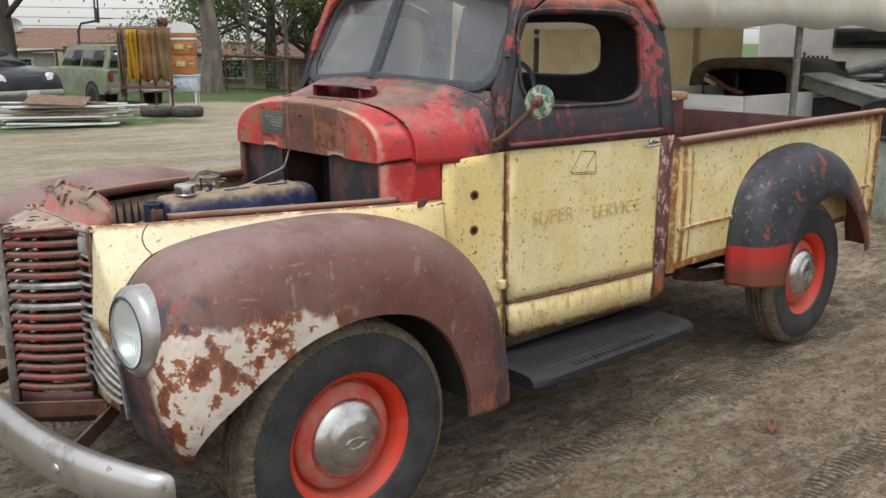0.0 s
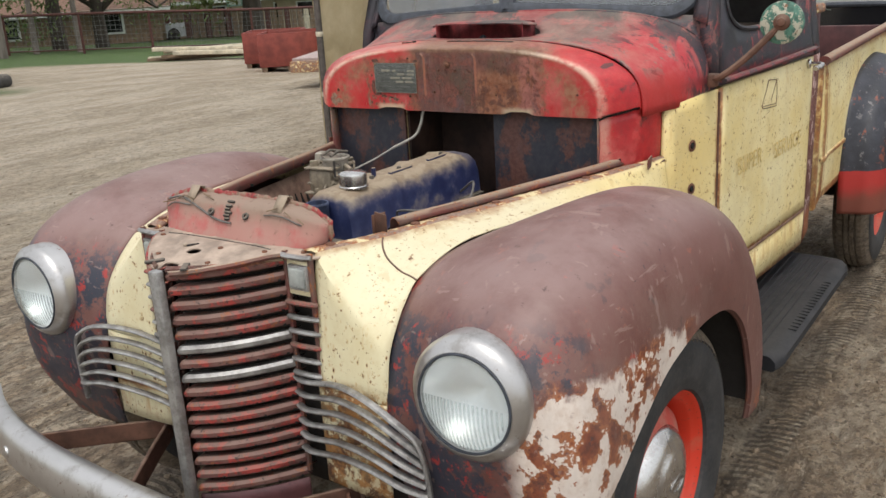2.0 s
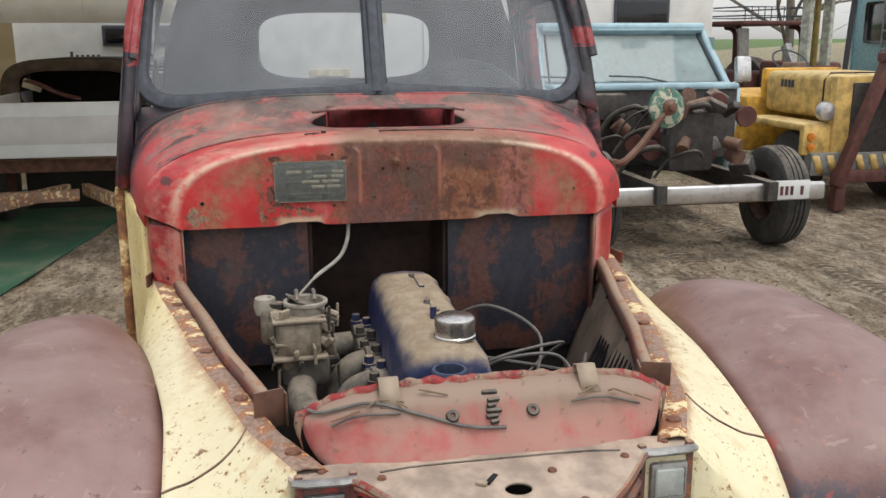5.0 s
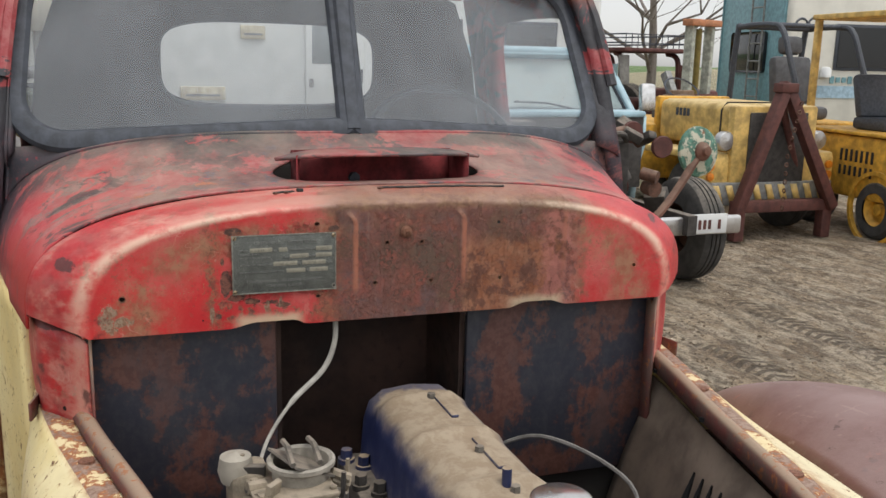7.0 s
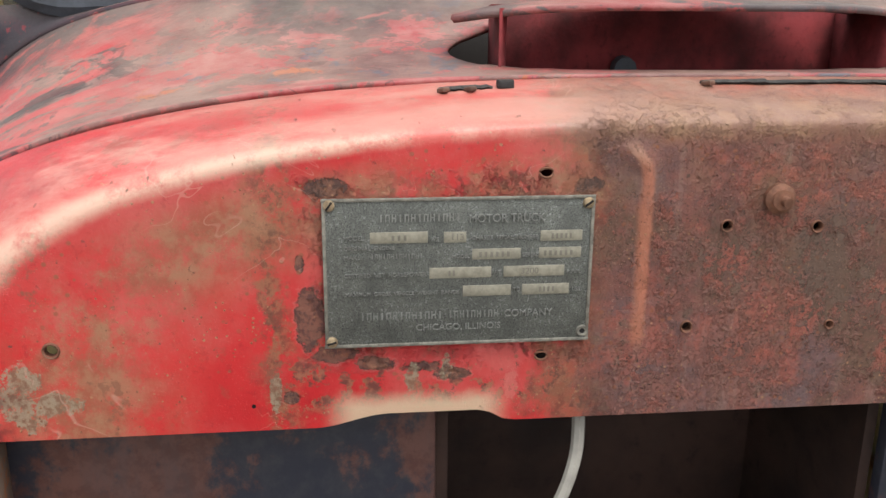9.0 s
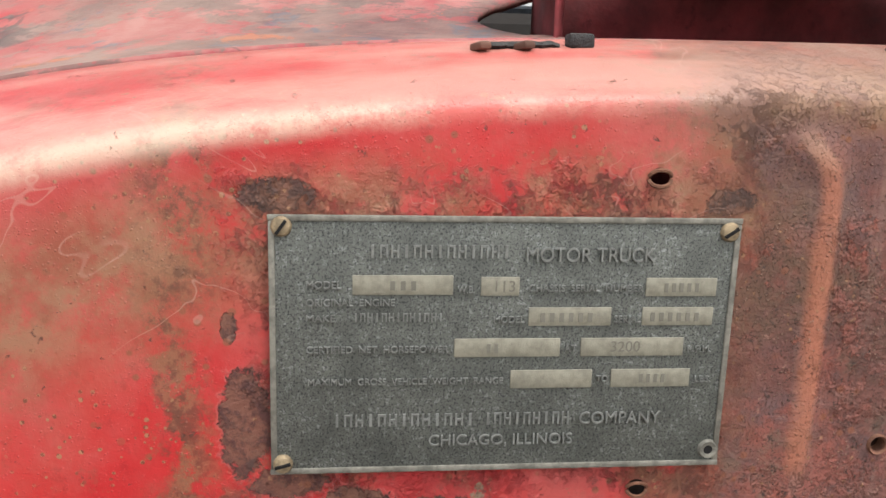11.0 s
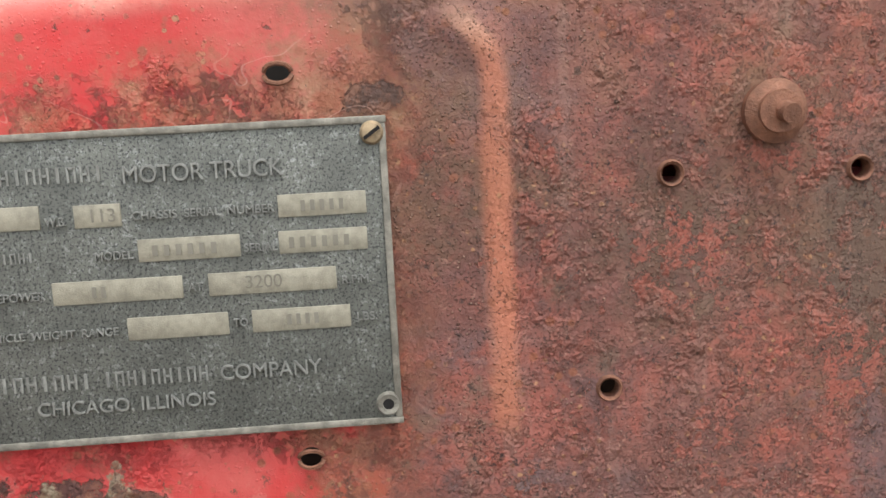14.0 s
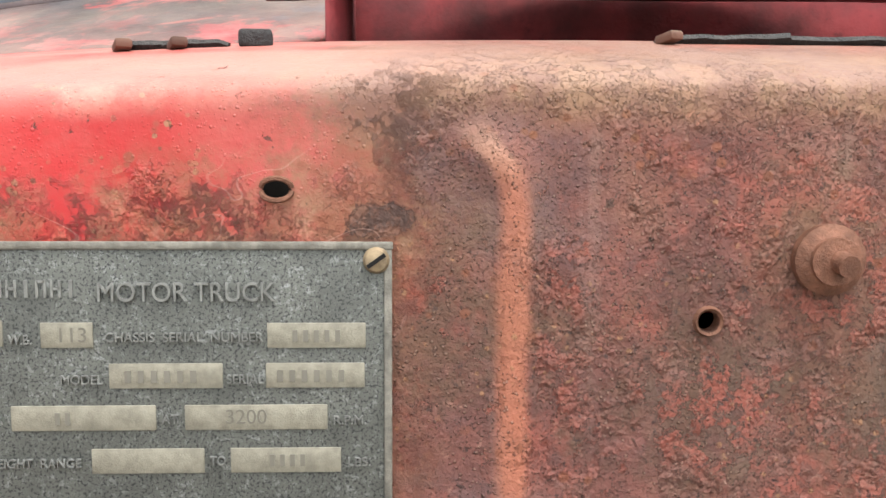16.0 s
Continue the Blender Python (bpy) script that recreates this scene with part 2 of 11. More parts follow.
def mat_cowl_front():
    """Faded red enamel, worn to brown primer and rust in the middle, dusty and with painted highlight where it rolls
    upwards.
    """
    m = Mat("worn_red_enamel")
    n1, n2, n3, n4 = m.noise(7, 6, 0.65), m.noise(38, 6, 0.7, (2, 5, 1)), m.noise(170, 5, 0.7, (8, 3, 4)), m.noise(520, 3, 0.65, (1, 9, 2))
    rag, rag2 = m.add(m.mul(m.noise(48, 9, 0.8, (7, 1, 3)), 0.6), m.mul(m.noise(150, 8, 0.8, (2, 9, 3)), 0.4)), m.noise(36, 9, 0.80, (4, 2, 2))

    def spot(yc, zc, ry, rz, jag=9.0):
        """A ragged patch; 1 inside, with a sharp torn edge."""
        a = m.math("POWER", m.math("ABSOLUTE", m.mul(m.sub(m.y, yc), 1 / ry)), 2.0)
        b = m.math("POWER", m.math("ABSOLUTE", m.mul(m.sub(m.z, zc), 1 / rz)), 2.0)
        return m.step(m.add(m.add(a, b), m.mul(m.sub(rag, 0.5), jag)), 1.10, 0.90)

    def spots(rows, jag=9.0):
        out = None
        for r in rows:
            k = spot(*r, jag)
            out = k if out is None else m.math("MAXIMUM", out, k)
        return out

    up = m.up()
    # enamel: deep red where rubbed, pink where chalked
    red = m.mix((0.54, 0.024, 0.026), (0.44, 0.013, 0.017), m.step(n1, 0.35, 0.65))
    red = m.mix(red, (0.50, 0.15, 0.125), m.mul(m.step(n2, 0.50, 0.74), 0.28))
    red = m.mix(red, (0.54, 0.20, 0.17), m.mul(m.step(m.noise(5, 6, 0.7, (6, 6, 1)), 0.42, 0.66), 0.42))
    red = m.mix(red, (0.26, 0.012, 0.016), m.mul(m.step(n3, 0.56, 0.68), 0.35))
    # brown primer with mauve, brick and dark passages
    brown = m.mix((0.120, 0.050, 0.042), (0.205, 0.080, 0.062), m.step(n2, 0.36, 0.64))
    brown = m.mix(brown, (0.125, 0.080, 0.080), m.mul(m.step(m.noise(13, 6, 0.65, (4, 4, 0)), 0.47, 0.62), 0.85))
    brown = m.mix(brown, (0.30, 0.085, 0.060), m.mul(m.step(m.noise(19, 7, 0.72, (9, 0, 2)), 0.52, 0.64), 0.75))
    brown = m.mix(brown, (0.145, 0.105, 0.075), m.mul(m.step(m.noise(24, 7, 0.7, (1, 8, 2)), 0.56, 0.66), 0.6))
    brown = m.mix(brown, (0.27, 0.165, 0.135), m.mul(m.step(m.noise(58, 5, 0.65, (3, 1, 1), (1, 1, 0.10)), 0.53, 0.68), 0.40))
    brown = m.mix(brown, (0.105, 0.066, 0.040), m.mul(m.step(m.add(m.mul(m.noise(8, 6, 0.7, (2, 5, 9)), 0.7), m.mul(rag, 0.3)), 0.48, 0.58), 0.72))
    n5 = m.noise(105, 9, 0.80, (3, 3, 3))
    thick = m.step(m.noise(15, 6, 0.7, (8, 1, 1)), 0.44, 0.60)
    scab = m.math("MAXIMUM", m.mul(m.step(n5, 0.500, 0.512), thick), m.step(n5, 0.600, 0.612))
    rimf = m.math("MAXIMUM", m.mul(m.band(n5, 0.486, 0.503, 0.004), thick), m.band(n5, 0.588, 0.602, 0.004))
    brown = m.mix(brown, m.mix((0.30, 0.080, 0.055), (0.175, 0.080, 0.062), m.step(n2, 0.42, 0.58)), m.mul(scab, 0.8))
    # flakes' shadow painted as a dark rim, their lit edge as a pale one
    brown = m.mix(brown, (0.034, 0.018, 0.016), m.mul(rimf, 0.75))
    brown = m.mix(brown, (0.46, 0.22, 0.155), m.mul(m.math("MAXIMUM", m.mul(m.band(n5, 0.508, 0.517, 0.003), thick), m.band(n5, 0.612, 0.622, 0.003)), 0.65))
    brown = m.mix(brown, (0.035, 0.020, 0.018), m.mul(m.step(m.noise(300, 6, 0.8, (1, 7, 1)), 0.415, 0.375), 0.85))
    brown = m.mix(brown, (0.36, 0.185, 0.14), m.mul(m.step(m.noise(260, 6, 0.8, (6, 7, 3)), 0.60, 0.64), 0.55))
    orange = m.mix((0.30, 0.105, 0.045), (0.40, 0.185, 0.105), m.step(n2, 0.4, 0.7))
    orange = m.mix(orange, (0.115, 0.045, 0.030), m.mul(m.step(m.noise(26, 7, 0.75, (5, 5, 5)), 0.49, 0.57), 0.85))
    # where the enamel is gone: ragged towards the plate, thinning into the rolled top
    mb = m.band(m.wob(m.wob(m.y, 0.03, 22, (1, 2, 3)), 0.06, 9, (5, 2, 2)), -0.275, 0.112, 0.030)
    fade = m.step(m.wob(m.wob(m.z, 0.030, 16, (6, 2, 2)), 0.016, 90, (2, 2, 6)), 1.292, 1.268)
    mid = m.mul(m.step(m.add(mb, m.mul(m.sub(rag2, 0.5), 2.0)), 0.28, 0.72), m.add(0.06, m.mul(fade, 0.94)))
    skirt = m.step(m.add(m.band(m.wob(m.y, 0.05, 14, (5, 2, 2)), -0.300, 0.140, 0.055), m.mul(m.sub(m.noise(62, 8, 0.75, (1, 2, 7)), 0.5), 1.5)), 0.30, 0.70)
    c = m.mix(red, m.mix(m.mix((0.27, 0.082, 0.048), (0.175, 0.092, 0.050), m.step(n2, 0.42, 0.58)), (0.085, 0.042, 0.028), m.mul(m.step(rag, 0.50, 0.56), 0.85)), m.mul(skirt, 0.85))
    c = m.mix(c, brown, mid)
    wy = m.wob(m.wob(m.y, 0.03, 22, (1, 2, 3)), 0.022, 90, (3, 3, 1), 8)
    east = m.mul(m.band(wy, -0.262, -0.089, 0.010), m.step(m.wob(m.z, 0.045, 20), 1.245, 1.200))
    c = m.mix(c, orange, m.mul(east, 0.85))
    c = m.mix(c, (0.45, 0.16, 0.13), m.mul(m.band(wy, -0.285, -0.225, 0.014), m.mul(m.step(n2, 0.38, 0.55), 0.8)))
    # brown cloud of rust inside the rolled border, and down the panel west of the plate
    fy = m.math("POWER", m.math("ABSOLUTE", m.math("DIVIDE", m.sub(m.y, 0.007), 0.460)), 3.0)
    fz = m.math("POWER", m.math("MAXIMUM", m.math("DIVIDE", m.sub(m.z, 1.108), 0.170), 0.0), 3.0)
    crease = m.wob(m.add(fy, fz), 0.10, 9, (4, 1, 4))
    cloud = m.mul(m.band(crease, 0.46, 0.84, 0.14), m.step(m.add(m.mul(m.noise(12, 8, 0.75, (2, 7, 7)), 0.6), m.mul(rag, 0.4)), 0.42, 0.56))
    c = m.mix(c, m.mix((0.26, 0.095, 0.052), (0.29, 0.170, 0.095), m.step(n2, 0.4, 0.6)), m.mul(m.mul(cloud, m.sub(1.0, m.mul(mid, 0.7))), 0.85))
    west = m.mul(m.band(m.wob(m.y, 0.03, 18), 0.286, 0.306, 0.010), m.step(m.noise(66, 8, 0.75, (5, 9, 2)), 0.42, 0.54))
    c = m.mix(c, m.mix((0.25, 0.115, 0.062), (0.12, 0.055, 0.034), m.step(n3, 0.42, 0.58)), m.mul(m.mul(west, m.step(rag, 0.44, 0.52)), 0.9))
    # stain round the plate, then scabs where the paint has come off in sheets
    ry, rz = m.math("ABSOLUTE", m.sub(m.y, 0.192)), m.math("ABSOLUTE", m.sub(m.z, 1.200))
    near = m.math("MAXIMUM", m.sub(ry, 0.076), m.sub(rz, 0.0435))
    ring = m.mul(m.step(m.add(near, m.mul(m.sub(n2, 0.5), 0.06)), 0.016, -0.004), m.step(rag, 0.44, 0.50))
    c = m.mix(c, m.mix((0.24, 0.110, 0.065), (0.13, 0.060, 0.040), m.step(n3, 0.4, 0.6)), m.mul(m.mul(ring, m.step(rag2, 0.46, 0.58)), 0.75))
    bare = spots(((0.276, 1.172, 0.0075, 0.019), (0.281, 1.207, 0.0026, 0.0050), (0.262, 1.152, 0.012, 0.005), (0.240, 1.146, 0.012, 0.004), (0.212, 1.143, 0.012, 0.004), (0.196, 1.138, 0.010, 0.004), (0.266, 1.250, 0.011, 0.005), (0.120, 1.249, 0.008, 0.004), (0.288, 1.126, 0.005, 0.004)))
    lip = spots(((0.276, 1.172, 0.0088, 0.0205), (0.262, 1.152, 0.0140, 0.0065), (0.240, 1.146, 0.0140, 0.0052), (0.196, 1.138, 0.0120, 0.0052), (0.160, 1.130, 0.0040, 0.0100)))
    c = m.mix(c, (0.54, 0.32, 0.26), m.mul(m.sub(lip, m.math("MINIMUM", bare, lip)), 0.18))
    c = m.mix(c, m.mix((0.165, 0.078, 0.052), (0.062, 0.036, 0.030), m.step(n3, 0.42, 0.58)), m.mul(bare, 0.92))
    pale = spots(((0.218, 1.138, 0.0040, 0.0085), (0.199, 1.141, 0.0035, 0.0070), (0.437, 1.134, 0.011, 0.017), (0.420, 1.128, 0.016, 0.006), (0.297, 1.130, 0.003, 0.012)), 15.0)
    c = m.mix(c, m.mix((0.27, 0.225, 0.155), (0.17, 0.105, 0.065), m.step(n3, 0.44, 0.58)), m.mul(pale, 0.9))
    under = m.mul(m.band(m.wob(m.z, 0.02, 25), 1.116, 1.150, 0.006), m.mul(m.step(m.noise(75, 8, 0.75, (3, 8, 1)), 0.53, 0.56), m.band(m.y, 0.12, 0.30, 0.02)))
    c = m.mix(c, m.mix((0.085, 0.042, 0.032), (0.28, 0.12, 0.07), m.step(n3, 0.4, 0.6)), m.mul(under, 0.85))
    # orange rust rubbed along the pressed ribs
    for y0 in BEAD_Y:
        hook = m.math("POWER", m.step(m.z, 1.252, 1.272), 2.0)
        d = m.math("ABSOLUTE", m.sub(m.wob(m.y, 0.004, 40, (0, 0, 0), 2.0), m.add(y0, m.mul(hook, 0.010))))
        on = m.mul(m.mul(m.step(d, 0.0058, 0.0016), m.band(m.wob(m.z, 0.014, 30), 1.152, 1.270, 0.007)), m.step(m.noise(30, 5, 0.7, (4, 7, 1)), 0.28, 0.50))
        c = m.mix(c, m.mix((0.46, 0.165, 0.095), (0.50, 0.30, 0.21), m.step(m.z, 1.255, 1.272)), m.mul(on, 0.72 if y0 > -0.2 else 0.35))
    # small chips and rust pocks everywhere
    chip = m.step(m.noise(120, 8, 0.75, (6, 2, 9)), 0.645, 0.665)
    c = m.mix(c, (0.135, 0.055, 0.038), m.mul(chip, 0.9))
    pock = m.mul(m.step(m.voronoi(120, (4, 2, 2)), 0.20, 0.12), m.step(m.noise(11, 5, 0.65, (3, 3, 8)), 0.42, 0.56))
    fleck = m.mul(m.step(m.add(m.voronoi(250, (1, 6, 2)), m.mul(m.sub(n3, 0.5), 0.5)), 0.22, 0.13), m.step(m.noise(17, 6, 0.7, (9, 3, 1)), 0.44, 0.58))
    c = m.mix(c, m.mix((0.15, 0.055, 0.030), (0.36, 0.19, 0.10), m.step(n4, 0.45, 0.55)), m.mul(fleck, 0.85))
    c = m.mix(c, (0.24, 0.085, 0.045), m.mul(pock, 0.8))
    far = m.mul(m.step(m.y, 0.30, 0.36), m.step(m.noise(24, 8, 0.72, (2, 2, 8)), 0.565, 0.60))
    c = m.mix(c, (0.20, 0.085, 0.050), m.mul(far, 0.7))
    # fine cracks
    crack = m.mul(m.band(m.noise(11, 3, 0.6, (2, 4, 9), (1, 1, 1), 1.2), 0.4970, 0.5030, 0.0018), m.step(m.noise(8, 4, 0.6, (7, 2, 4)), 0.50, 0.58))
    c = m.mix(c, (0.60, 0.36, 0.29), m.mul(m.mul(crack, m.sub(1.0, mid)), 0.30))
    # settled dust, plus highlight painted on the rolled top; chalky crest line, lower-edge notches
    top = m.step(m.wob(m.z, 0.024, 11, (1, 5, 5)), 1.264, 1.296)
    tan = m.mul(m.band(crease, 0.93, 1.30, 0.10), m.band(m.wob(m.y, 0.10, 9, (2, 2, 8)), -0.33, 0.13, 0.06))
    c = m.mix(c, m.mix((0.27, 0.160, 0.086), (0.165, 0.072, 0.045), m.step(m.add(m.mul(n2, 0.5), m.mul(rag, 0.5)), 0.42, 0.56)), m.mul(tan, 0.85))
    sweep = m.mul(m.mul(m.step(crease, 1.05, 1.20), m.step(m.y, 0.06, 0.16)), m.step(m.noise(26, 6, 0.65, (5, 1, 2), (1, 0.22, 1.6)), 0.40, 0.60))
    c = m.mix(c, (0.54, 0.29, 0.225), m.mul(sweep, 0.62))
    c = m.mix(c, (0.20, 0.075, 0.035), m.mul(m.mul(m.step(m.voronoi(170, (7, 2, 5)), 0.24, 0.14), m.step(m.noise(20, 5, 0.7, (3, 6, 6)), 0.42, 0.55)), m.mul(m.band(crease, 0.80, 1.20, 0.10), m.band(m.y, -0.34, 0.18, 0.05))))
    c = m.mix(c, m.mix((0.30, 0.17, 0.12), (0.42, 0.28, 0.21), m.step(n2, 0.35, 0.65)), m.mul(top, m.add(0.10, m.mul(m.step(m.noise(9, 7, 0.7, (3, 3, 3)), 0.36, 0.60), 0.34))))
    c = m.mix(c, (0.50, 0.36, 0.28), m.mul(m.mul(m.step(up, 0.30, 0.95), m.step(n1, 0.30, 0.62)), 0.06))
    side = m.step(m.math("ABSOLUTE", m.sub(m.y, 0.007)), 0.10, 0.26)
    chalk = m.mul(m.band(crease, 1.00, 1.13, 0.055), side)
    c = m.mix(c, (0.72, 0.56, 0.42), m.mul(m.mul(chalk, m.add(0.25, m.mul(m.step(m.add(m.mul(n1, 0.5), m.mul(rag2, 0.5)), 0.40, 0.54), 0.75))), m.add(0.40, m.mul(m.step(m.z, 1.12, 1.20), 0.30))))
    c = m.mix(c, (0.56, 0.43, 0.29), m.mul(m.step(m.wob(m.z, 0.012, 40), 1.130, 1.117), m.mul(m.add(m.band(m.y, 0.168, 0.262, 0.012), m.band(m.y, -0.26, -0.17, 0.012)), 0.85)))
    deep = m.mul(m.step(crease, 1.15, 1.26), m.mul(side, m.mul(m.step(m.z, 1.300, 1.265), m.step(m.noise(20, 6, 0.7, (3, 1, 7), (1, 0.35, 1)), 0.36, 0.56))))
    c = m.mix(c, m.mix((0.40, 0.014, 0.020), (0.27, 0.010, 0.015), m.step(n2, 0.4, 0.65)), m.mul(deep, 0.72))
    # dark patches on the outer shoulders and above the corner panel
    shoulder_dark = m.math("MAXIMUM", m.mul(m.step(m.noise(13, 6, 0.6, (3, 6, 5)), 0.60, 0.68), m.step(m.math("ABSOLUTE", m.y), 0.42, 0.46)), spots(((0.492, 1.205, 0.014, 0.009), (-0.455, 1.235, 0.012, 0.006), (0.530, 1.112, 0.03, 0.008)), 6.0))
    c = m.mix(c, (0.060, 0.020, 0.018), m.mul(shoulder_dark, 0.85))
    # grit stuck all over
    grit = m.mul(m.step(m.voronoi(560, (2, 1, 1)), 0.26, 0.14), m.step(m.noise(55, 6, 0.7, (1, 1, 9)), 0.44, 0.58))
    grit2 = m.mul(m.step(m.voronoi(950, (5, 1, 3)), 0.28, 0.16), m.step(m.noise(90, 5, 0.7, (8, 1, 9)), 0.42, 0.56))
    sown = m.add(0.12, m.mul(mid, 0.80))
    c = m.mix(c, (0.075, 0.040, 0.030), m.mul(m.mul(grit2, sown), 0.70))
    c = m.mix(c, (0.44, 0.27, 0.20), m.mul(m.mul(grit, sown), 0.50))
    rough_at = m.math("MINIMUM", m.add(mid, m.add(bare, ring)), 1.0)
    h = m.add(m.mul(m.add(m.mul(n3, 0.35), m.mul(n4, 0.32)), m.add(0.25, m.mul(rough_at, 0.75))), m.mul(scab, m.mul(rough_at, 1.25)))
    h = m.add(m.sub(h, m.add(m.mul(chip, 0.5), m.mul(bare, 0.8))), m.mul(sown, m.add(m.mul(grit, 0.6), m.mul(grit2, 0.35))))
    r = m.mixv(0.36, 0.82, m.math("MINIMUM", m.add(rough_at, m.mul(n2, 0.35)), 1.0))
    return m.done(c, r, 0.0, bump=h, strength=1.0, dist=0.0021)


def mat_cab():
    """Cab top: flat black brushed over old red, dusty mauve on the flats, orange-red at the roof corner."""
    m = Mat("black_over_red_paint")
    n1, n2, n3 = m.noise(6, 6, 0.7), m.noise(26, 6, 0.7, (1, 4, 2)), m.noise(140, 4, 0.7)
    streak = m.noise(4.2, 7, 0.72, (0, 2, 5), (1.0, 1.0, 1.7), 0.7)
    c = m.mix(BLACK, (0.05, 0.05, 0.056), m.step(n2, 0.35, 0.7))
    red = m.mix((0.36, 0.03, 0.035), (0.44, 0.12, 0.11), m.step(n2, 0.4, 0.65))
    low = m.step(m.wob(m.z, 0.14, 7, (3, 0, 0)), 1.375, 1.30)
    fore = m.step(m.wob(m.x, 0.12, 8), 0.90, 0.80)
    deck = m.mul(low, fore)
    c = m.mix(c, red, m.mul(m.step(streak, 0.525, 0.55), m.sub(0.72, m.mul(deck, 0.22))))
    flake = m.noise(11, 9, 0.78, (5, 5, 1), (1.2, 0.9, 1), 0.25)
    mauve = m.mix((0.150, 0.070, 0.062), (0.255, 0.140, 0.118), m.step(m.noise(16, 8, 0.72, (1, 1, 7)), 0.36, 0.64))
    c = m.mix(c, mauve, m.mul(deck, 0.92))
    c = m.mix(c, m.mix((0.34, 0.045, 0.052), (0.40, 0.135, 0.125), m.step(n2, 0.42, 0.62)), m.mul(deck, m.mul(m.step(flake, 0.520, 0.545), 0.85)))
    c = m.mix(c, (0.085, 0.092, 0.115), m.mul(deck, m.mul(m.step(m.noise(10, 9, 0.78, (2, 7, 4)), 0.585, 0.60), 0.8)))
    c = m.mix(c, (0.36, 0.10, 0.045), m.mul(m.step(m.noise(13, 7, 0.72, (2, 9, 1)), 0.635, 0.655), deck))
    lines = m.band(m.noise(13, 4, 0.6, (4, 2, 9), (1.6, 0.7, 1), 0.8), 0.4955, 0.5045, 0.002)
    c = m.mix(c, (0.085, 0.045, 0.042), m.mul(m.mul(lines, deck), 0.7))
    shoulder = m.mul(m.step(m.math("ABSOLUTE", m.wob(m.y, 0.08, 7, (2, 2, 2))), 0.36, 0.46), m.step(m.z, 1.42, 1.32))
    sweep = m.noise(7, 7, 0.72, (2, 5, 3), (1.8, 1, 0.8), 0.8)
    c = m.mix(c, m.mix((0.43, 0.022, 0.034), (0.47, 0.085, 0.085), m.step(n2, 0.42, 0.66)), m.mul(m.mul(shoulder, m.step(m.x, 0.84, 0.70)), m.mul(m.step(sweep, 0.44, 0.49), 0.9)))
    c = m.mix(c, BLACK, m.mul(m.mul(shoulder, m.step(m.noise(9, 7, 0.72, (7, 1, 3), (1.6, 1, 0.8), 0.8), 0.55, 0.58)), 0.85))
    post = m.mul(m.mul(shoulder, m.step(m.wob(m.x, 0.07, 9, (1, 6, 2)), 0.68, 0.76)), m.step(sweep, 0.60, 0.53))
    c = m.mix(c, m.mix(BLACK, (0.030, 0.032, 0.046), n1), m.mul(post, 0.9))
    belt = m.mul(m.band(m.wob(m.z, 0.03, 20), 1.145, 1.165, 0.012), m.step(n2, 0.4, 0.5))
    c = m.mix(c, (0.22, 0.03, 0.035), m.mul(belt, 0.8))
    side = m.mul(m.mul(m.step(m.x, 0.74, 0.62), m.step(m.z, 1.24, 1.17)), m.step(n1, 0.3, 0.5))
    c = m.mix(c, RED, m.mul(side, 0.85))
    c = m.mix(c, (0.36, 0.075, 0.03), m.mul(m.step(m.wob(m.z, 0.04), 1.60, 1.68), m.step(n2, 0.35, 0.5)))
    c = m.mix(c, DUST, m.mul(m.mul(m.step(m.up(), 0.5, 0.95), m.step(n1, 0.3, 0.7)), 0.30))
    fleck = m.step(m.noise(75, 7, 0.72, (4, 4, 8)), 0.60, 0.64)
    c = m.mix(c, (0.45, 0.035, 0.04), m.mul(m.mul(fleck, deck), 0.4))
    scab = m.step(m.noise(48, 7, 0.72, (9, 3, 8)), 0.63, 0.66)
    c = m.mix(c, (0.06, 0.03, 0.028), m.mul(m.mul(scab, deck), 0.35))
    return m.done(c, m.mixv(0.42, 0.75, n2), 0.0, bump=m.add(n3, m.mul(n2, 0.6)), strength=0.5, dist=0.0015)


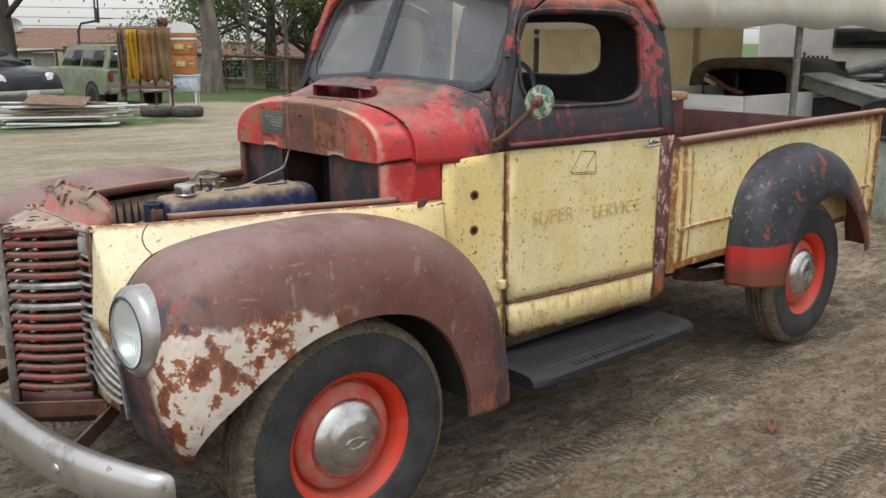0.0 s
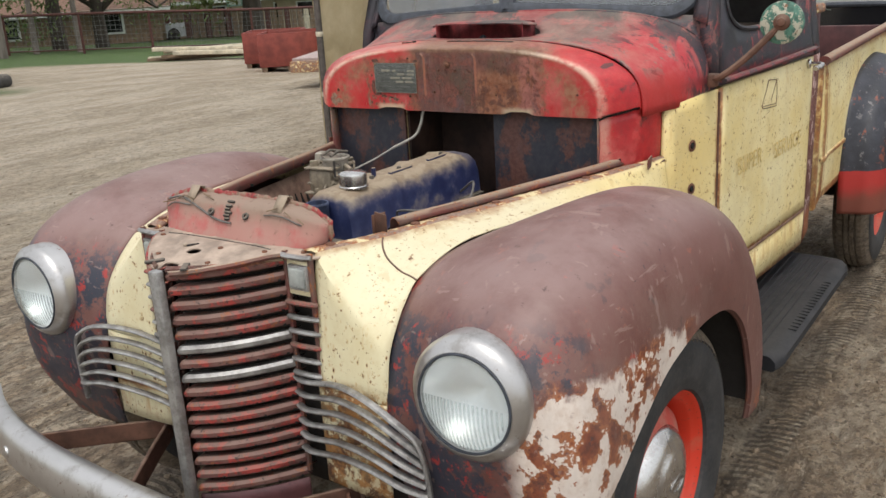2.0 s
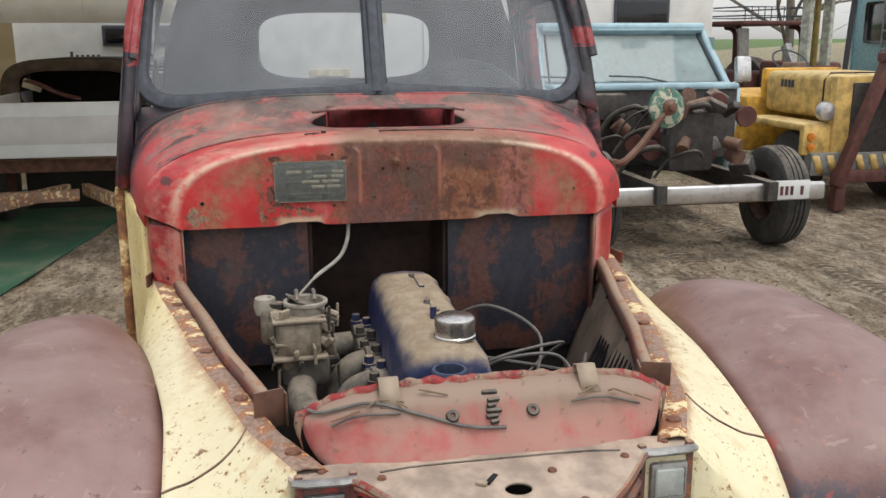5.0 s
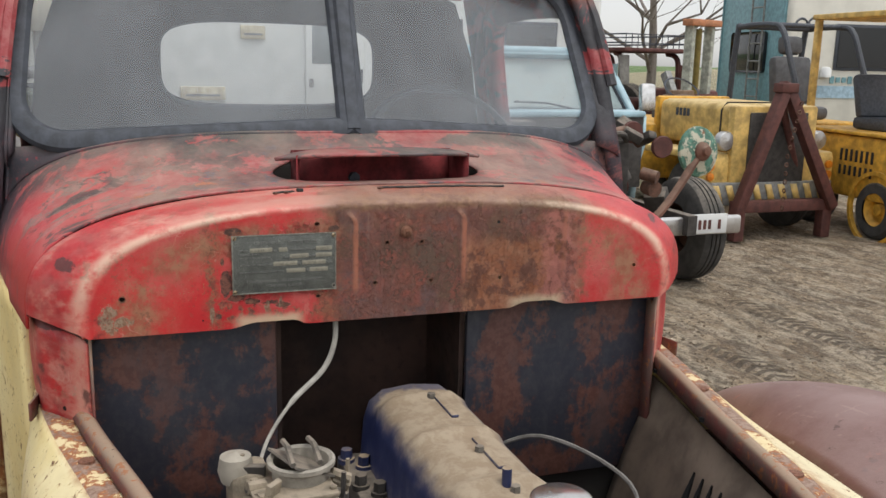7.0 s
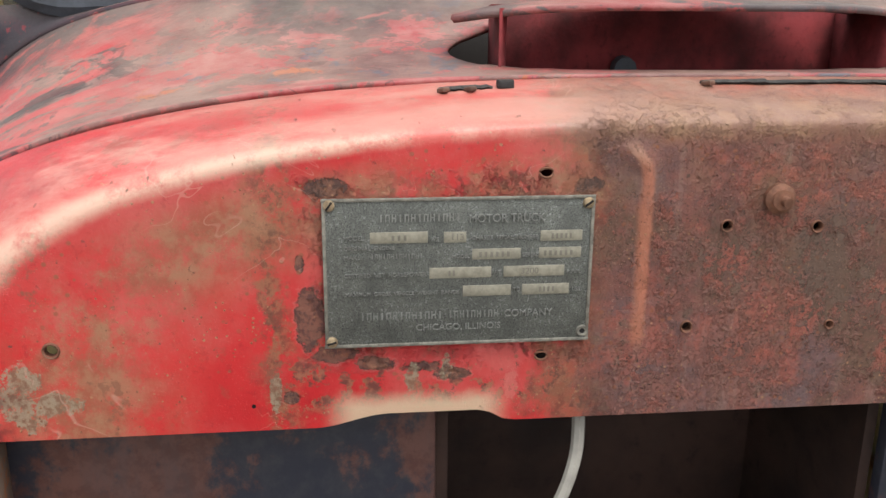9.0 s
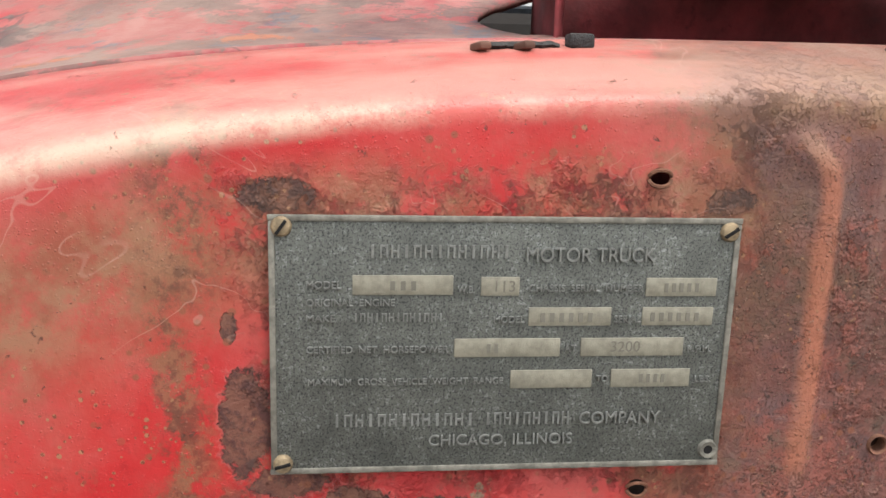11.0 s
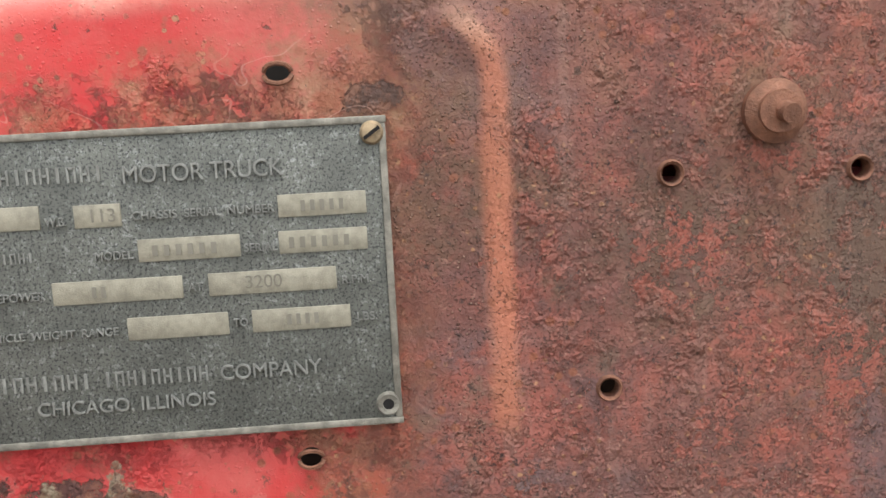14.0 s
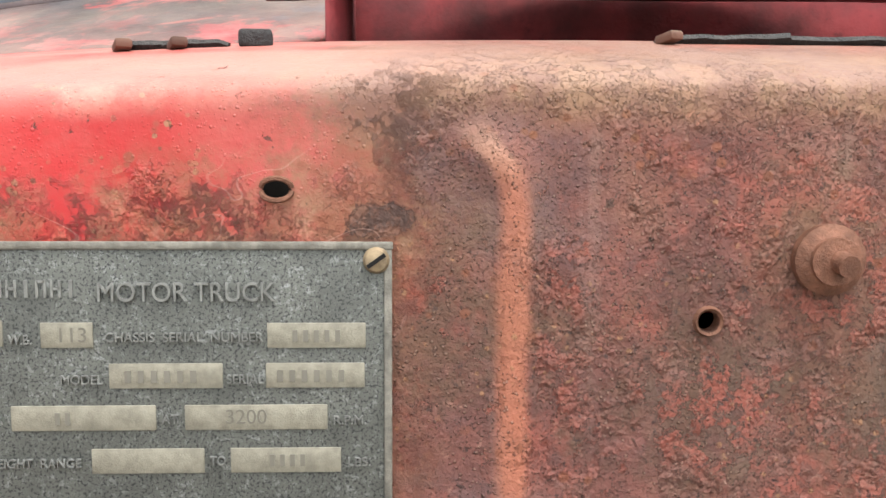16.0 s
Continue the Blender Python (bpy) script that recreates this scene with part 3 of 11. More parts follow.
def mat_yellow():
    """Chalky pale yellow enamel with rust spots, runs and rusted lower edges."""
    m = Mat("chalky_yellow_enamel")
    n1, n2, n3 = m.noise(4, 5, 0.6), m.noise(30, 6, 0.7, (3, 1, 1)), m.noise(160, 4, 0.65)
    c = m.mix((0.74, 0.60, 0.27), (0.80, 0.70, 0.40), m.step(n1, 0.35, 0.65))
    c = m.mix(c, (0.70, 0.52, 0.19), m.mul(m.step(m.x, 0.86, 0.70), m.mul(m.step(m.x, 0.45, 0.60), 0.5)))
    c = m.mix(c, (0.70, 0.645, 0.445), m.mul(m.step(m.wob(m.x, 0.12, 6), 0.40, -0.05), 0.85))
    c = m.mix(c, (0.62, 0.52, 0.30), m.mul(m.step(n2, 0.5, 0.75), 0.5))
    spots = m.step(m.noise(46, 7, 0.72, (7, 7, 2)), 0.625, 0.65)
    halo = m.step(m.noise(46, 7, 0.72, (7, 7, 2)), 0.575, 0.66)
    run = m.mul(m.step(m.noise(30, 5, 0.65, (1, 6, 3), (1, 1, 0.16)), 0.60, 0.68), 0.35)
    low = m.step(m.wob(m.z, 0.07, 10, (0, 3, 1)), 0.60, 0.50)
    c = m.mix(c, (0.50, 0.27, 0.07), m.mul(m.add(halo, run), 0.75))
    c = m.mix(c, (0.13, 0.055, 0.025), spots)
    where = m.step(m.noise(6, 6, 0.7, (9, 4, 1)), 0.46, 0.56)
    where = m.math("MAXIMUM", where, m.mul(m.step(m.wob(m.z, 0.10, 8, (3, 3, 3)), 0.90, 0.80), m.step(m.x, -0.30, -0.42)))
    for sc, off, size in ((30, (3, 1, 2), 0.135), (58, (7, 5, 1), 0.19)):
        dd = m.add(m.voronoi(sc, off, (1, 1, 0.55)), m.mul(m.sub(n3, 0.5), 0.06))
        pit = m.mul(m.step(dd, size * 0.62, size * 0.45), where)
        c = m.mix(c, (0.52, 0.30, 0.09), m.mul(m.mul(m.step(dd, size * 1.25, size * 0.55), where), 0.55))
        c = m.mix(c, (0.105, 0.042, 0.020), pit)
        spots = m.math("MAXIMUM", spots, pit)
    fine = m.step(m.noise(110, 6, 0.7, (1, 1, 6)), 0.63, 0.65)
    c = m.mix(c, (0.16, 0.07, 0.03), fine)
    lowr = m.mul(low, m.step(m.noise(16, 7, 0.7, (8, 1, 0)), 0.50, 0.60))
    c = m.mix(c, (0.42, 0.20, 0.06), m.mul(lowr, 0.28))
    # rust eating in from the panel edges and running down from the seams
    e = m.noise(24, 7, 0.72, (6, 3, 1))
    wx, wz = m.wob(m.x, 0.016, 30, (1, 5, 2)), m.wob(m.z, 0.016, 30, (2, 2, 7))
    edge = m.band(wz, 0.568, 0.586, 0.010)
    for a, b in ((0.812, 0.834), (1.645, 1.664), (1.745, 1.775), (1.800, 1.826), (1.868, 1.880), (3.56, 3.575), (3.63, 3.69)):
        edge = m.math("MAXIMUM", edge, m.mul(m.band(wx, a, b, 0.008), m.step(m.x, 0.7, 0.75)))
    edge = m.math("MAXIMUM", edge, m.mul(m.band(wz, 0.722, 0.738, 0.006), m.step(m.x, 1.78, 1.80)))
    edge = m.math("MAXIMUM", edge, m.mul(m.band(wz, 0.40, 0.455, 0.012), m.step(m.x, 0.7, 0.75)))
    edge = m.math("MAXIMUM", edge, m.mul(m.band(wz, 0.54, 0.575, 0.012), m.step(m.x, 1.74, 1.76)))
    edge = m.math("MAXIMUM", edge, m.mul(m.step(wz, 1.062, 1.10), m.step(m.x, 1.78, 1.80)))
    edge = m.math("MAXIMUM", edge, m.mul(m.mul(m.step(wz, 0.968, 0.980), m.step(m.x, 0.58, 0.54)), m.mul(m.step(m.z, 1.0, 0.99), 0.6)))
    eaten = m.mul(edge, m.step(e, 0.40, 0.52))
    c = m.mix(c, (0.46, 0.22, 0.055), m.mul(m.mul(edge, m.step(e, 0.30, 0.48)), 0.85))
    c = m.mix(c, m.mix((0.16, 0.058, 0.025), (0.30, 0.105, 0.03), m.step(n2, 0.4, 0.6)), m.mul(eaten, 0.95))
    drip = m.mul(m.mul(m.band(wz, 0.50, 0.575, 0.02), m.step(m.noise(44, 4, 0.6, (3, 6, 1), (1, 1, 0.10)), 0.50, 0.62)), 0.6)
    c = m.mix(c, (0.46, 0.22, 0.06), drip)
    nook = m.mul(m.mul(m.step(wx, -0.47, -0.50), m.step(wz, 0.735, 0.70)), m.step(m.y, -0.20, -0.26))
    c = m.mix(c, m.mix((0.40, 0.19, 0.06), (0.13, 0.055, 0.028), m.step(n2, 0.42, 0.58)), m.mul(nook, m.step(m.noise(28, 8, 0.75, (4, 4, 4)), 0.42, 0.50)))
    bed = m.step(m.x, 1.78, 1.80)
    bsp = m.noise(26, 7, 0.70, (2, 8, 5), (1, 1, 0.6))
    c = m.mix(c, (0.50, 0.28, 0.08), m.mul(m.mul(bed, m.step(bsp, 0.585, 0.67)), 0.7))
    c = m.mix(c, (0.15, 0.058, 0.025), m.mul(bed, m.step(bsp, 0.645, 0.665)))
    gouge = m.mul(m.mul(m.step(m.noise(30, 4, 0.6, (0, 0, 3), (1.6, 1, 0.45)), 0.60, 0.64), m.band(m.wob(m.x, 0.06, 8), 2.20, 2.50, 0.05)), m.band(m.wob(m.z, 0.06, 8), 0.72, 1.03, 0.04))
    c = m.mix(c, (0.30, 0.10, 0.035), m.mul(gouge, 0.9))
    grime = m.mul(m.step(m.noise(9, 6, 0.65, (5, 2, 2), (1, 1, 0.5)), 0.48, 0.70), 0.30)
    c = m.mix(c, (0.55, 0.43, 0.20), grime)
    c = m.mix(c, DUST, m.mul(m.step(m.up(), 0.6, 1.0), 0.25))
    h = m.sub(m.mul(n3, 0.3), m.add(m.add(spots, eaten), m.mul(lowr, 0.6)))
    return m.done(c, m.mixv(0.45, 0.8, m.math("MINIMUM", m.add(n2, spots), 1.0)), 0.0, bump=h, strength=0.4, dist=0.0015)


def mat_fender(name, bare):
    """Brown primer with dark navy and red showing at the nose; bare: white undercoat laid open by rust on the outer front."""
    m = Mat(name)
    n1, n2, n3 = m.noise(5, 6, 0.65, (2, 0, 3)), m.noise(28, 6, 0.7), m.noise(150, 4, 0.65, (5, 1, 1))
    c = m.mix((0.122, 0.044, 0.035), (0.168, 0.076, 0.064), m.step(n1, 0.35, 0.65))
    c = m.mix(c, (0.200, 0.105, 0.090), m.mul(m.step(n2, 0.45, 0.75), 0.5))
    c = m.mix(c, (0.30, 0.09, 0.055), m.mul(m.step(m.noise(21, 7, 0.74, (8, 8, 3)), 0.62, 0.67), 0.6))
    c = m.mix(c, (0.075, 0.045, 0.045), m.mul(m.step(m.noise(13, 5, 0.6, (6, 1, 2)), 0.63, 0.66), 0.65))
    c = m.mix(c, (0.30, 0.05, 0.035), m.mul(m.step(m.noise(17, 7, 0.72, (3, 3, 9)), 0.63, 0.67), m.step(m.x, 0.1, -0.3)))
    ay = m.math("ABSOLUTE", m.y)
    nose = m.mul(m.step(m.wob(m.x, 0.10, 9), -0.40, -0.47), m.step(m.wob(m.z, 0.12, 8, (4, 4, 4)), 0.93, 0.84))
    c = m.mix(c, NAVY, m.mul(nose, m.step(m.noise(12, 7, 0.72, (1, 8, 2)), 0.44, 0.50)))
    c = m.mix(c, (0.33, 0.035, 0.03), m.mul(nose, m.step(m.noise(19, 8, 0.75, (9, 2, 2)), 0.565, 0.60)))
    if bare:
        out = m.mul(m.step(m.wob(m.y, 0.05, 8), -0.70, -0.755), m.step(m.wob(m.x, 0.10, 6, (1, 1, 1)), 0.02, -0.10))
        lowz = m.step(m.wob(m.z, 0.20, 8, (2, 2, 0)), 0.81, 0.775)
        lip = m.step(m.y, -0.800, -0.850)
        big = m.add(m.noise(14, 7, 0.62, (0.32, 4.1, 0.4), (1, 1, 1), 0.15), m.mul(lip, 0.035))
        rust = m.mul(m.mul(out, lowz), m.step(big, 0.30, 0.38))
        white = m.mul(m.mul(out, lowz), m.step(big, 0.516, 0.528))
        halo = m.mul(m.mul(out, lowz), m.mul(m.band(m.add(big, m.mul(m.sub(n2, 0.5), 0.06)), 0.484, 0.521, 0.014), 0.75))
        edge = m.mul(m.mul(out, m.step(m.z, 0.80, 0.70)), m.step(m.noise(14, 6, 0.6, (5, 1, 6)), 0.5, 0.52))
        c = m.mix(c, m.mix((0.23, 0.058, 0.022), (0.105, 0.026, 0.016), m.step(n2, 0.40, 0.60)), rust)
        c = m.mix(c, (0.36, 0.125, 0.040), halo)
        c = m.mix(c, m.mix((0.70, 0.62, 0.55), (0.60, 0.49, 0.41), m.step(n2, 0.45, 0.7)), m.math("MAXIMUM", white, m.mul(edge, 0.0)))
    low = m.mul(m.step(m.wob(m.z, 0.06, 14), 0.42, 0.34), m.step(n2, 0.45, 0.6))
    c = m.mix(c, (0.44, 0.135, 0.05), m.mul(m.mul(low, m.step(m.noise(18, 6, 0.7, (3, 7, 1), (1, 1, 0.6)), 0.46, 0.52)), 0.85))
    c = m.mix(c, (0.045, 0.035, 0.05), m.mul(m.mul(m.step(m.wob(m.x, 0.05, 12), 0.50, 0.58), m.step(m.noise(15, 7, 0.72, (4, 1, 7)), 0.49, 0.53)), 0.85))
    # upward faces lightened: dust, with the sky's sheen painted in
    c = m.mix(c, (0.30, 0.215, 0.20), m.mul(m.mul(m.step(m.up(), 0.45, 0.98), m.add(0.35, m.mul(m.step(n1, 0.3, 0.65), 0.65))), 0.60))
    for off, st in (((1, 1, 1), (0.12, 1, 1)), ((4, 2, 6), (1, 0.14, 1)), ((7, 7, 2), (0.5, 0.5, 0.12))):
        scr = m.step(m.noise(46, 4, 0.55, off, st), 0.655, 0.69)
        c = m.mix(c, (0.32, 0.22, 0.19), m.mul(scr, 0.45))
    film = m.mul(m.step(m.noise(3.2, 7, 0.7, (9, 2, 5), (1, 1, 0.6)), 0.46, 0.66), 0.26)
    c = m.mix(c, (0.25, 0.185, 0.155), film)
    c = m.mix(c, (0.055, 0.030, 0.028), m.mul(m.step(m.noise(42, 7, 0.74, (2, 9, 9)), 0.62, 0.66), 0.6))
    return m.done(c, m.mixv(0.36, 0.62, n2), 0.0, bump=m.add(n3, m.mul(n2, 0.8)), strength=0.35, dist=0.0012)


def mat_rear_fender():
    m = Mat("scuffed_black_and_red_paint")
    n1, n2, n3 = m.noise(7, 6, 0.7), m.noise(34, 7, 0.72, (3, 3, 3)), m.noise(130, 4)
    c = m.mix((0.022, 0.023, 0.030), (0.045, 0.047, 0.06), m.step(n1, 0.35, 0.65))
    c = m.mix(c, (0.20, 0.19, 0.19), m.mul(m.step(n2, 0.58, 0.64), 0.7))
    c = m.mix(c, (0.24, 0.07, 0.04), m.mul(m.step(m.noise(11, 7, 0.7, (0, 5, 1)), 0.60, 0.63), 0.9))
    c = m.mix(c, (0.20, 0.075, 0.05), m.mul(m.step(m.wob(m.x, 0.1, 9), 3.05, 3.2), m.step(n1, 0.4, 0.5)))
    red = m.mul(m.step(m.wob(m.z, 0.012, 30), 0.603, 0.597), m.step(m.x, 2.62, 2.58))
    c = m.mix(c, m.mix((0.42, 0.030, 0.024), (0.20, 0.055, 0.035), m.step(m.wob(m.z, 0.08, 9), 0.55, 0.47)), red)
    return m.done(c, m.mixv(0.35, 0.7, n2), 0.0, bump=m.add(n3, n2), strength=0.25, dist=0.0012)


def mat_firewall():
    m = Mat("rusted_navy_firewall")
    n1, n2 = m.noise(9, 6, 0.7, (1, 2, 7)), m.noise(60, 5, 0.7)
    c = m.mix((0.020, 0.022, 0.034), (0.034, 0.034, 0.042), m.step(n2, 0.4, 0.7))
    c = m.mix(c, m.mix((0.095, 0.034, 0.023), (0.135, 0.056, 0.040), m.step(n2, 0.4, 0.6)), m.mul(m.step(m.add(m.mul(n1, 0.75), m.mul(m.noise(30, 7, 0.75, (5, 5, 1), (1, 1, 0.45)), 0.25)), 0.475, 0.545), 0.9))
    c = m.mix(c, (0.055, 0.053, 0.058), m.mul(m.step(m.noise(7, 7, 0.7, (8, 2, 5), (1, 1, 0.4)), 0.52, 0.66), 0.45))
    return m.done(c, m.mixv(0.45, 0.75, n1), 0.0, bump=n2, strength=0.3, dist=0.001)


def mat_rusty_rail():
    m = Mat("rusty_red_rail")
    n1, n2, n3 = m.noise(14, 6, 0.7, (2, 2, 2)), m.noise(60, 6, 0.7), m.noise(200, 3)
    # cream on upward faces; the uprights' dirt and shade put into the darker colour
    c = m.mix((0.15, 0.042, 0.034), (0.12, 0.066, 0.052), m.step(n1, 0.4, 0.6))
    c = m.mix(c, (0.40, 0.31, 0.21), m.mul(m.step(m.up(), 0.3, 0.9), 0.6))
    c = m.mix(c, (0.30, 0.10, 0.03), m.mul(m.step(n2, 0.56, 0.62), 0.8))
    c = m.mix(c, (0.055, 0.03, 0.025), m.step(n2, 0.36, 0.30))
    return m.done(c, 0.7, 0.0, bump=m.add(n2, n3), strength=0.35, dist=0.0012)


def mat_flange():
    """Top flange of the hood sides: yellow worn through to rust."""
    m = Mat("rust_worn_yellow_flange")
    n1, n2 = m.noise(22, 7, 0.72, (1, 0, 2)), m.noise(120, 5, 0.7)
    c = m.mix((0.20, 0.12, 0.085), (0.30, 0.21, 0.16), m.step(n2, 0.4, 0.6))
    c = m.mix(c, (0.30, 0.10, 0.03), m.step(n1, 0.47, 0.52))
    c = m.mix(c, (0.66, 0.55, 0.32), m.step(n1, 0.53, 0.57))
    return m.done(c, 0.72, 0.0, bump=m.add(n1, m.mul(n2, 0.4)), strength=0.4, dist=0.0015)


def mat_tank():
    m = Mat("dusty_red_tank")
    n1, n2 = m.noise(12, 6, 0.65, (0, 4, 4)), m.noise(60, 5, 0.7)
    c = m.mix((0.43, 0.095, 0.09), (0.40, 0.20, 0.165), m.step(n1, 0.32, 0.56))
    c = m.mix(c, (0.28, 0.195, 0.145), m.mul(m.step(m.wob(m.z, 0.03, 14), 0.995, 1.045), m.step(n1, 0.28, 0.52)))
    c = m.mix(c, (0.26, 0.185, 0.14), m.mul(m.step(m.up(), 0.35, 0.80), 0.7))
    c = m.mix(c, (0.17, 0.10, 0.07), m.mul(m.step(n2, 0.6, 0.68), 0.6))
    return m.done(c, 0.75, 0.0, bump=n2, strength=0.25, dist=0.001)


def mat_grille_bar():
    m = Mat("dull_red_brown_grille_paint")
    n1, n2 = m.noise(20, 6, 0.7, (3, 2, 1)), m.noise(80, 5, 0.7)
    c = m.mix((0.125, 0.042, 0.036), (0.17, 0.085, 0.070), m.step(n1, 0.4, 0.65))
    c = m.mix(c, (0.34, 0.045, 0.035), m.mul(m.step(n1, 0.50, 0.44), m.step(n2, 0.42, 0.5)))
    c = m.mix(c, (0.25, 0.18, 0.14), m.mul(m.step(m.up(), 0.3, 0.9), 0.5))
    c = m.mix(c, (0.29, 0.10, 0.035), m.mul(m.step(m.noise(46, 7, 0.72, (7, 7, 7)), 0.58, 0.63), 0.8))
    c = m.mix(c, (0.04, 0.022, 0.018), m.step(n2, 0.40, 0.34))
    return m.done(c, 0.65, 0.0, bump=n2, strength=0.3, dist=0.001)


def mat_trim(name="weathered_aluminium_trim", lo=0.24, hi=0.42):
    m = Mat(name)
    n1, n2 = m.noise(30, 6, 0.7), m.noise(160, 4, 0.7, (2, 2, 2))
    c = m.mix((lo, lo * 0.97, lo * 0.93), (hi, hi * 0.98, hi * 0.95), m.step(n1, 0.35, 0.65))
    c = m.mix(c, (0.16, 0.10, 0.07), m.mul(m.step(n2, 0.60, 0.68), 0.5))
    return m.done(c, m.mixv(0.36, 0.62, n1), 0.7, bump=n2, strength=0.15, dist=0.0006)


def mat_bumper():
    """Worn plating: smooth and bright on the edges, brown pits and scrapes along the face."""
    m = Mat("weathered_bumper_metal")
    n1, n2, n3 = m.noise(4, 6, 0.6, (1, 1, 1), (1, 0.5, 1)), m.noise(36, 7, 0.75, (2, 2, 2)), m.noise(220, 4, 0.7)
    c = m.mix((0.46, 0.45, 0.44), (0.58, 0.57, 0.56), m.step(n1, 0.35, 0.65))
    c = m.mix(c, (0.30, 0.27, 0.24), m.mul(m.step(m.noise(14, 7, 0.72, (5, 5, 5)), 0.50, 0.66), 0.6))
    pit = m.step(n2, 0.62, 0.66)
    c = m.mix(c, (0.17, 0.095, 0.055), m.mul(pit, 0.85))
    return m.done(c, m.mixv(0.22, 0.42, n1), m.sub(0.85, m.mul(pit, 0.6)), bump=m.add(n3, m.mul(pit, -1.0)), strength=0.10, dist=0.0008)


def mat_chrome(name, rust=0.3):
    m = Mat(name)
    n1, n2 = m.noise(18, 6, 0.65), m.noise(140, 5, 0.7, (1, 3, 1))
    c = m.mix((0.62, 0.61, 0.59), (0.44, 0.42, 0.40), m.step(n1, 0.4, 0.7))
    c = m.mix(c, (0.22, 0.13, 0.08), m.mul(m.step(n2, 0.58, 0.68), rust))
    return m.done(c, m.mixv(0.14, 0.38, n1), 0.95, bump=n2, strength=0.06, dist=0.0005)


def mat_rubber():
    m = Mat("worn_tyre_rubber")
    n1, n2 = m.noise(12, 5, 0.6), m.noise(90, 4, 0.7)
    c = m.mix((0.020, 0.021, 0.023), (0.045, 0.045, 0.046), m.step(n1, 0.35, 0.7))
    c = m.mix(c, (0.10, 0.088, 0.074), m.mul(m.step(n2, 0.46, 0.66), 0.22))
    return m.done(c, 0.72, 0.0, bump=n2, strength=0.2, dist=0.001)


def mat_tread():
    m = Mat("dusty_tyre_tread")
    n1, n2 = m.noise(20, 6, 0.7), m.noise(90, 5, 0.7, (2, 2, 2))
    c = m.mix((0.075, 0.060, 0.045), (0.165, 0.128, 0.090), m.step(n1, 0.34, 0.60))
    c = m.mix(c, (0.27, 0.215, 0.155), m.mul(m.step(n2, 0.50, 0.66), 0.5))
    return m.done(c, 0.85, 0.0, bump=n2, strength=0.35, dist=0.0015)


def mat_disc():
    m = Mat("dusty_red_wheel_disc")
    n1, n2 = m.noise(9, 6, 0.65, (1, 3, 5)), m.noise(70, 5, 0.7)
    c = m.mix((0.50, 0.060, 0.042), (0.46, 0.185, 0.140), m.step(m.add(n1, m.mul(m.sub(n2, 0.5), 0.3)), 0.36, 0.68))
    c = m.mix(c, (0.30, 0.12, 0.08), m.mul(m.step(n2, 0.58, 0.66), 0.5))
    return m.done(c, m.mixv(0.45, 0.8, n1), 0.0, bump=n2, strength=0.12, dist=0.001)


def mat_wheel():
    m = Mat("orange_red_wheel_paint")
    n1, n2 = m.noise(10, 5, 0.6, (5, 5, 5)), m.noise(70, 5, 0.7)
    c = m.mix((0.60, 0.036, 0.012), (0.52, 0.085, 0.045), m.step(n1, 0.52, 0.70))
    c = m.mix(c, (0.17, 0.055, 0.03), m.mul(m.step(n2, 0.60, 0.68), 0.8))
    c = m.mix(c, (0.30, 0.20, 0.15), m.mul(m.step(m.up(), 0.2, 0.9), 0.35))
    return m.done(c, m.mixv(0.42, 0.7, n1), 0.0, bump=n2, strength=0.1, dist=0.001)


def mat_glass(name, film=0.45, tint=(0.36, 0.38, 0.40)):
    """Clear glass under a film of dust and painted-in sky haze, streaked by rain and thicker in wiped arcs."""
    m = Mat(name)
    n1, n2 = m.noise(4, 6, 0.6, (2, 2, 2)), m.noise(22, 3, 0.5, (1, 4, 2), (1, 1, 0.06))
    d = m.node("ShaderNodeBsdfDiffuse")
    m.put(d.inputs["Color"], tint)
    g = m.node("ShaderNodeBsdfGlossy")
    g.inputs["Roughness"].default_value = 0.05
    g.inputs["Color"].default_value = (0.85, 0.85, 0.85, 1)
    fr = m.node("ShaderNodeLayerWeight")
    fr.inputs["Blend"].default_value = 0.5
    shine = m.add(0.045, m.mul(m.math("POWER", fr.outputs["Facing"], 5.0), 0.90))
    tr = m.node("ShaderNodeBsdfTransparent")
    tr.inputs["Color"].default_value = (0.90, 0.93, 0.93, 1)
    s1, s2 = m.node("ShaderNodeMixShader"), m.node("ShaderNodeMixShader")
    veil = m.mul(m.add(0.72, m.add(m.mul(m.step(n1, 0.40, 0.75), 0.40), m.mul(m.step(n2, 0.30, 0.75), 0.16))), film)
    m.put(s1.inputs[0], veil)
    m.link(tr.outputs[0], s1.inputs[1])
    m.link(d.outputs[0], s1.inputs[2])
    m.put(s2.inputs[0], shine)
    m.link(s1.outputs[0], s2.inputs[1])
    m.link(g.outputs[0], s2.inputs[2])
    m.link(s2.outputs[0], m.nt.nodes["Material Output"].inputs[0])
    m.nt.nodes.remove(m.bsdf)
    return m.mat


def mat_lens():
    return mat_glass("ribbed_headlamp_glass", 0.12, (0.80, 0.80, 0.78))


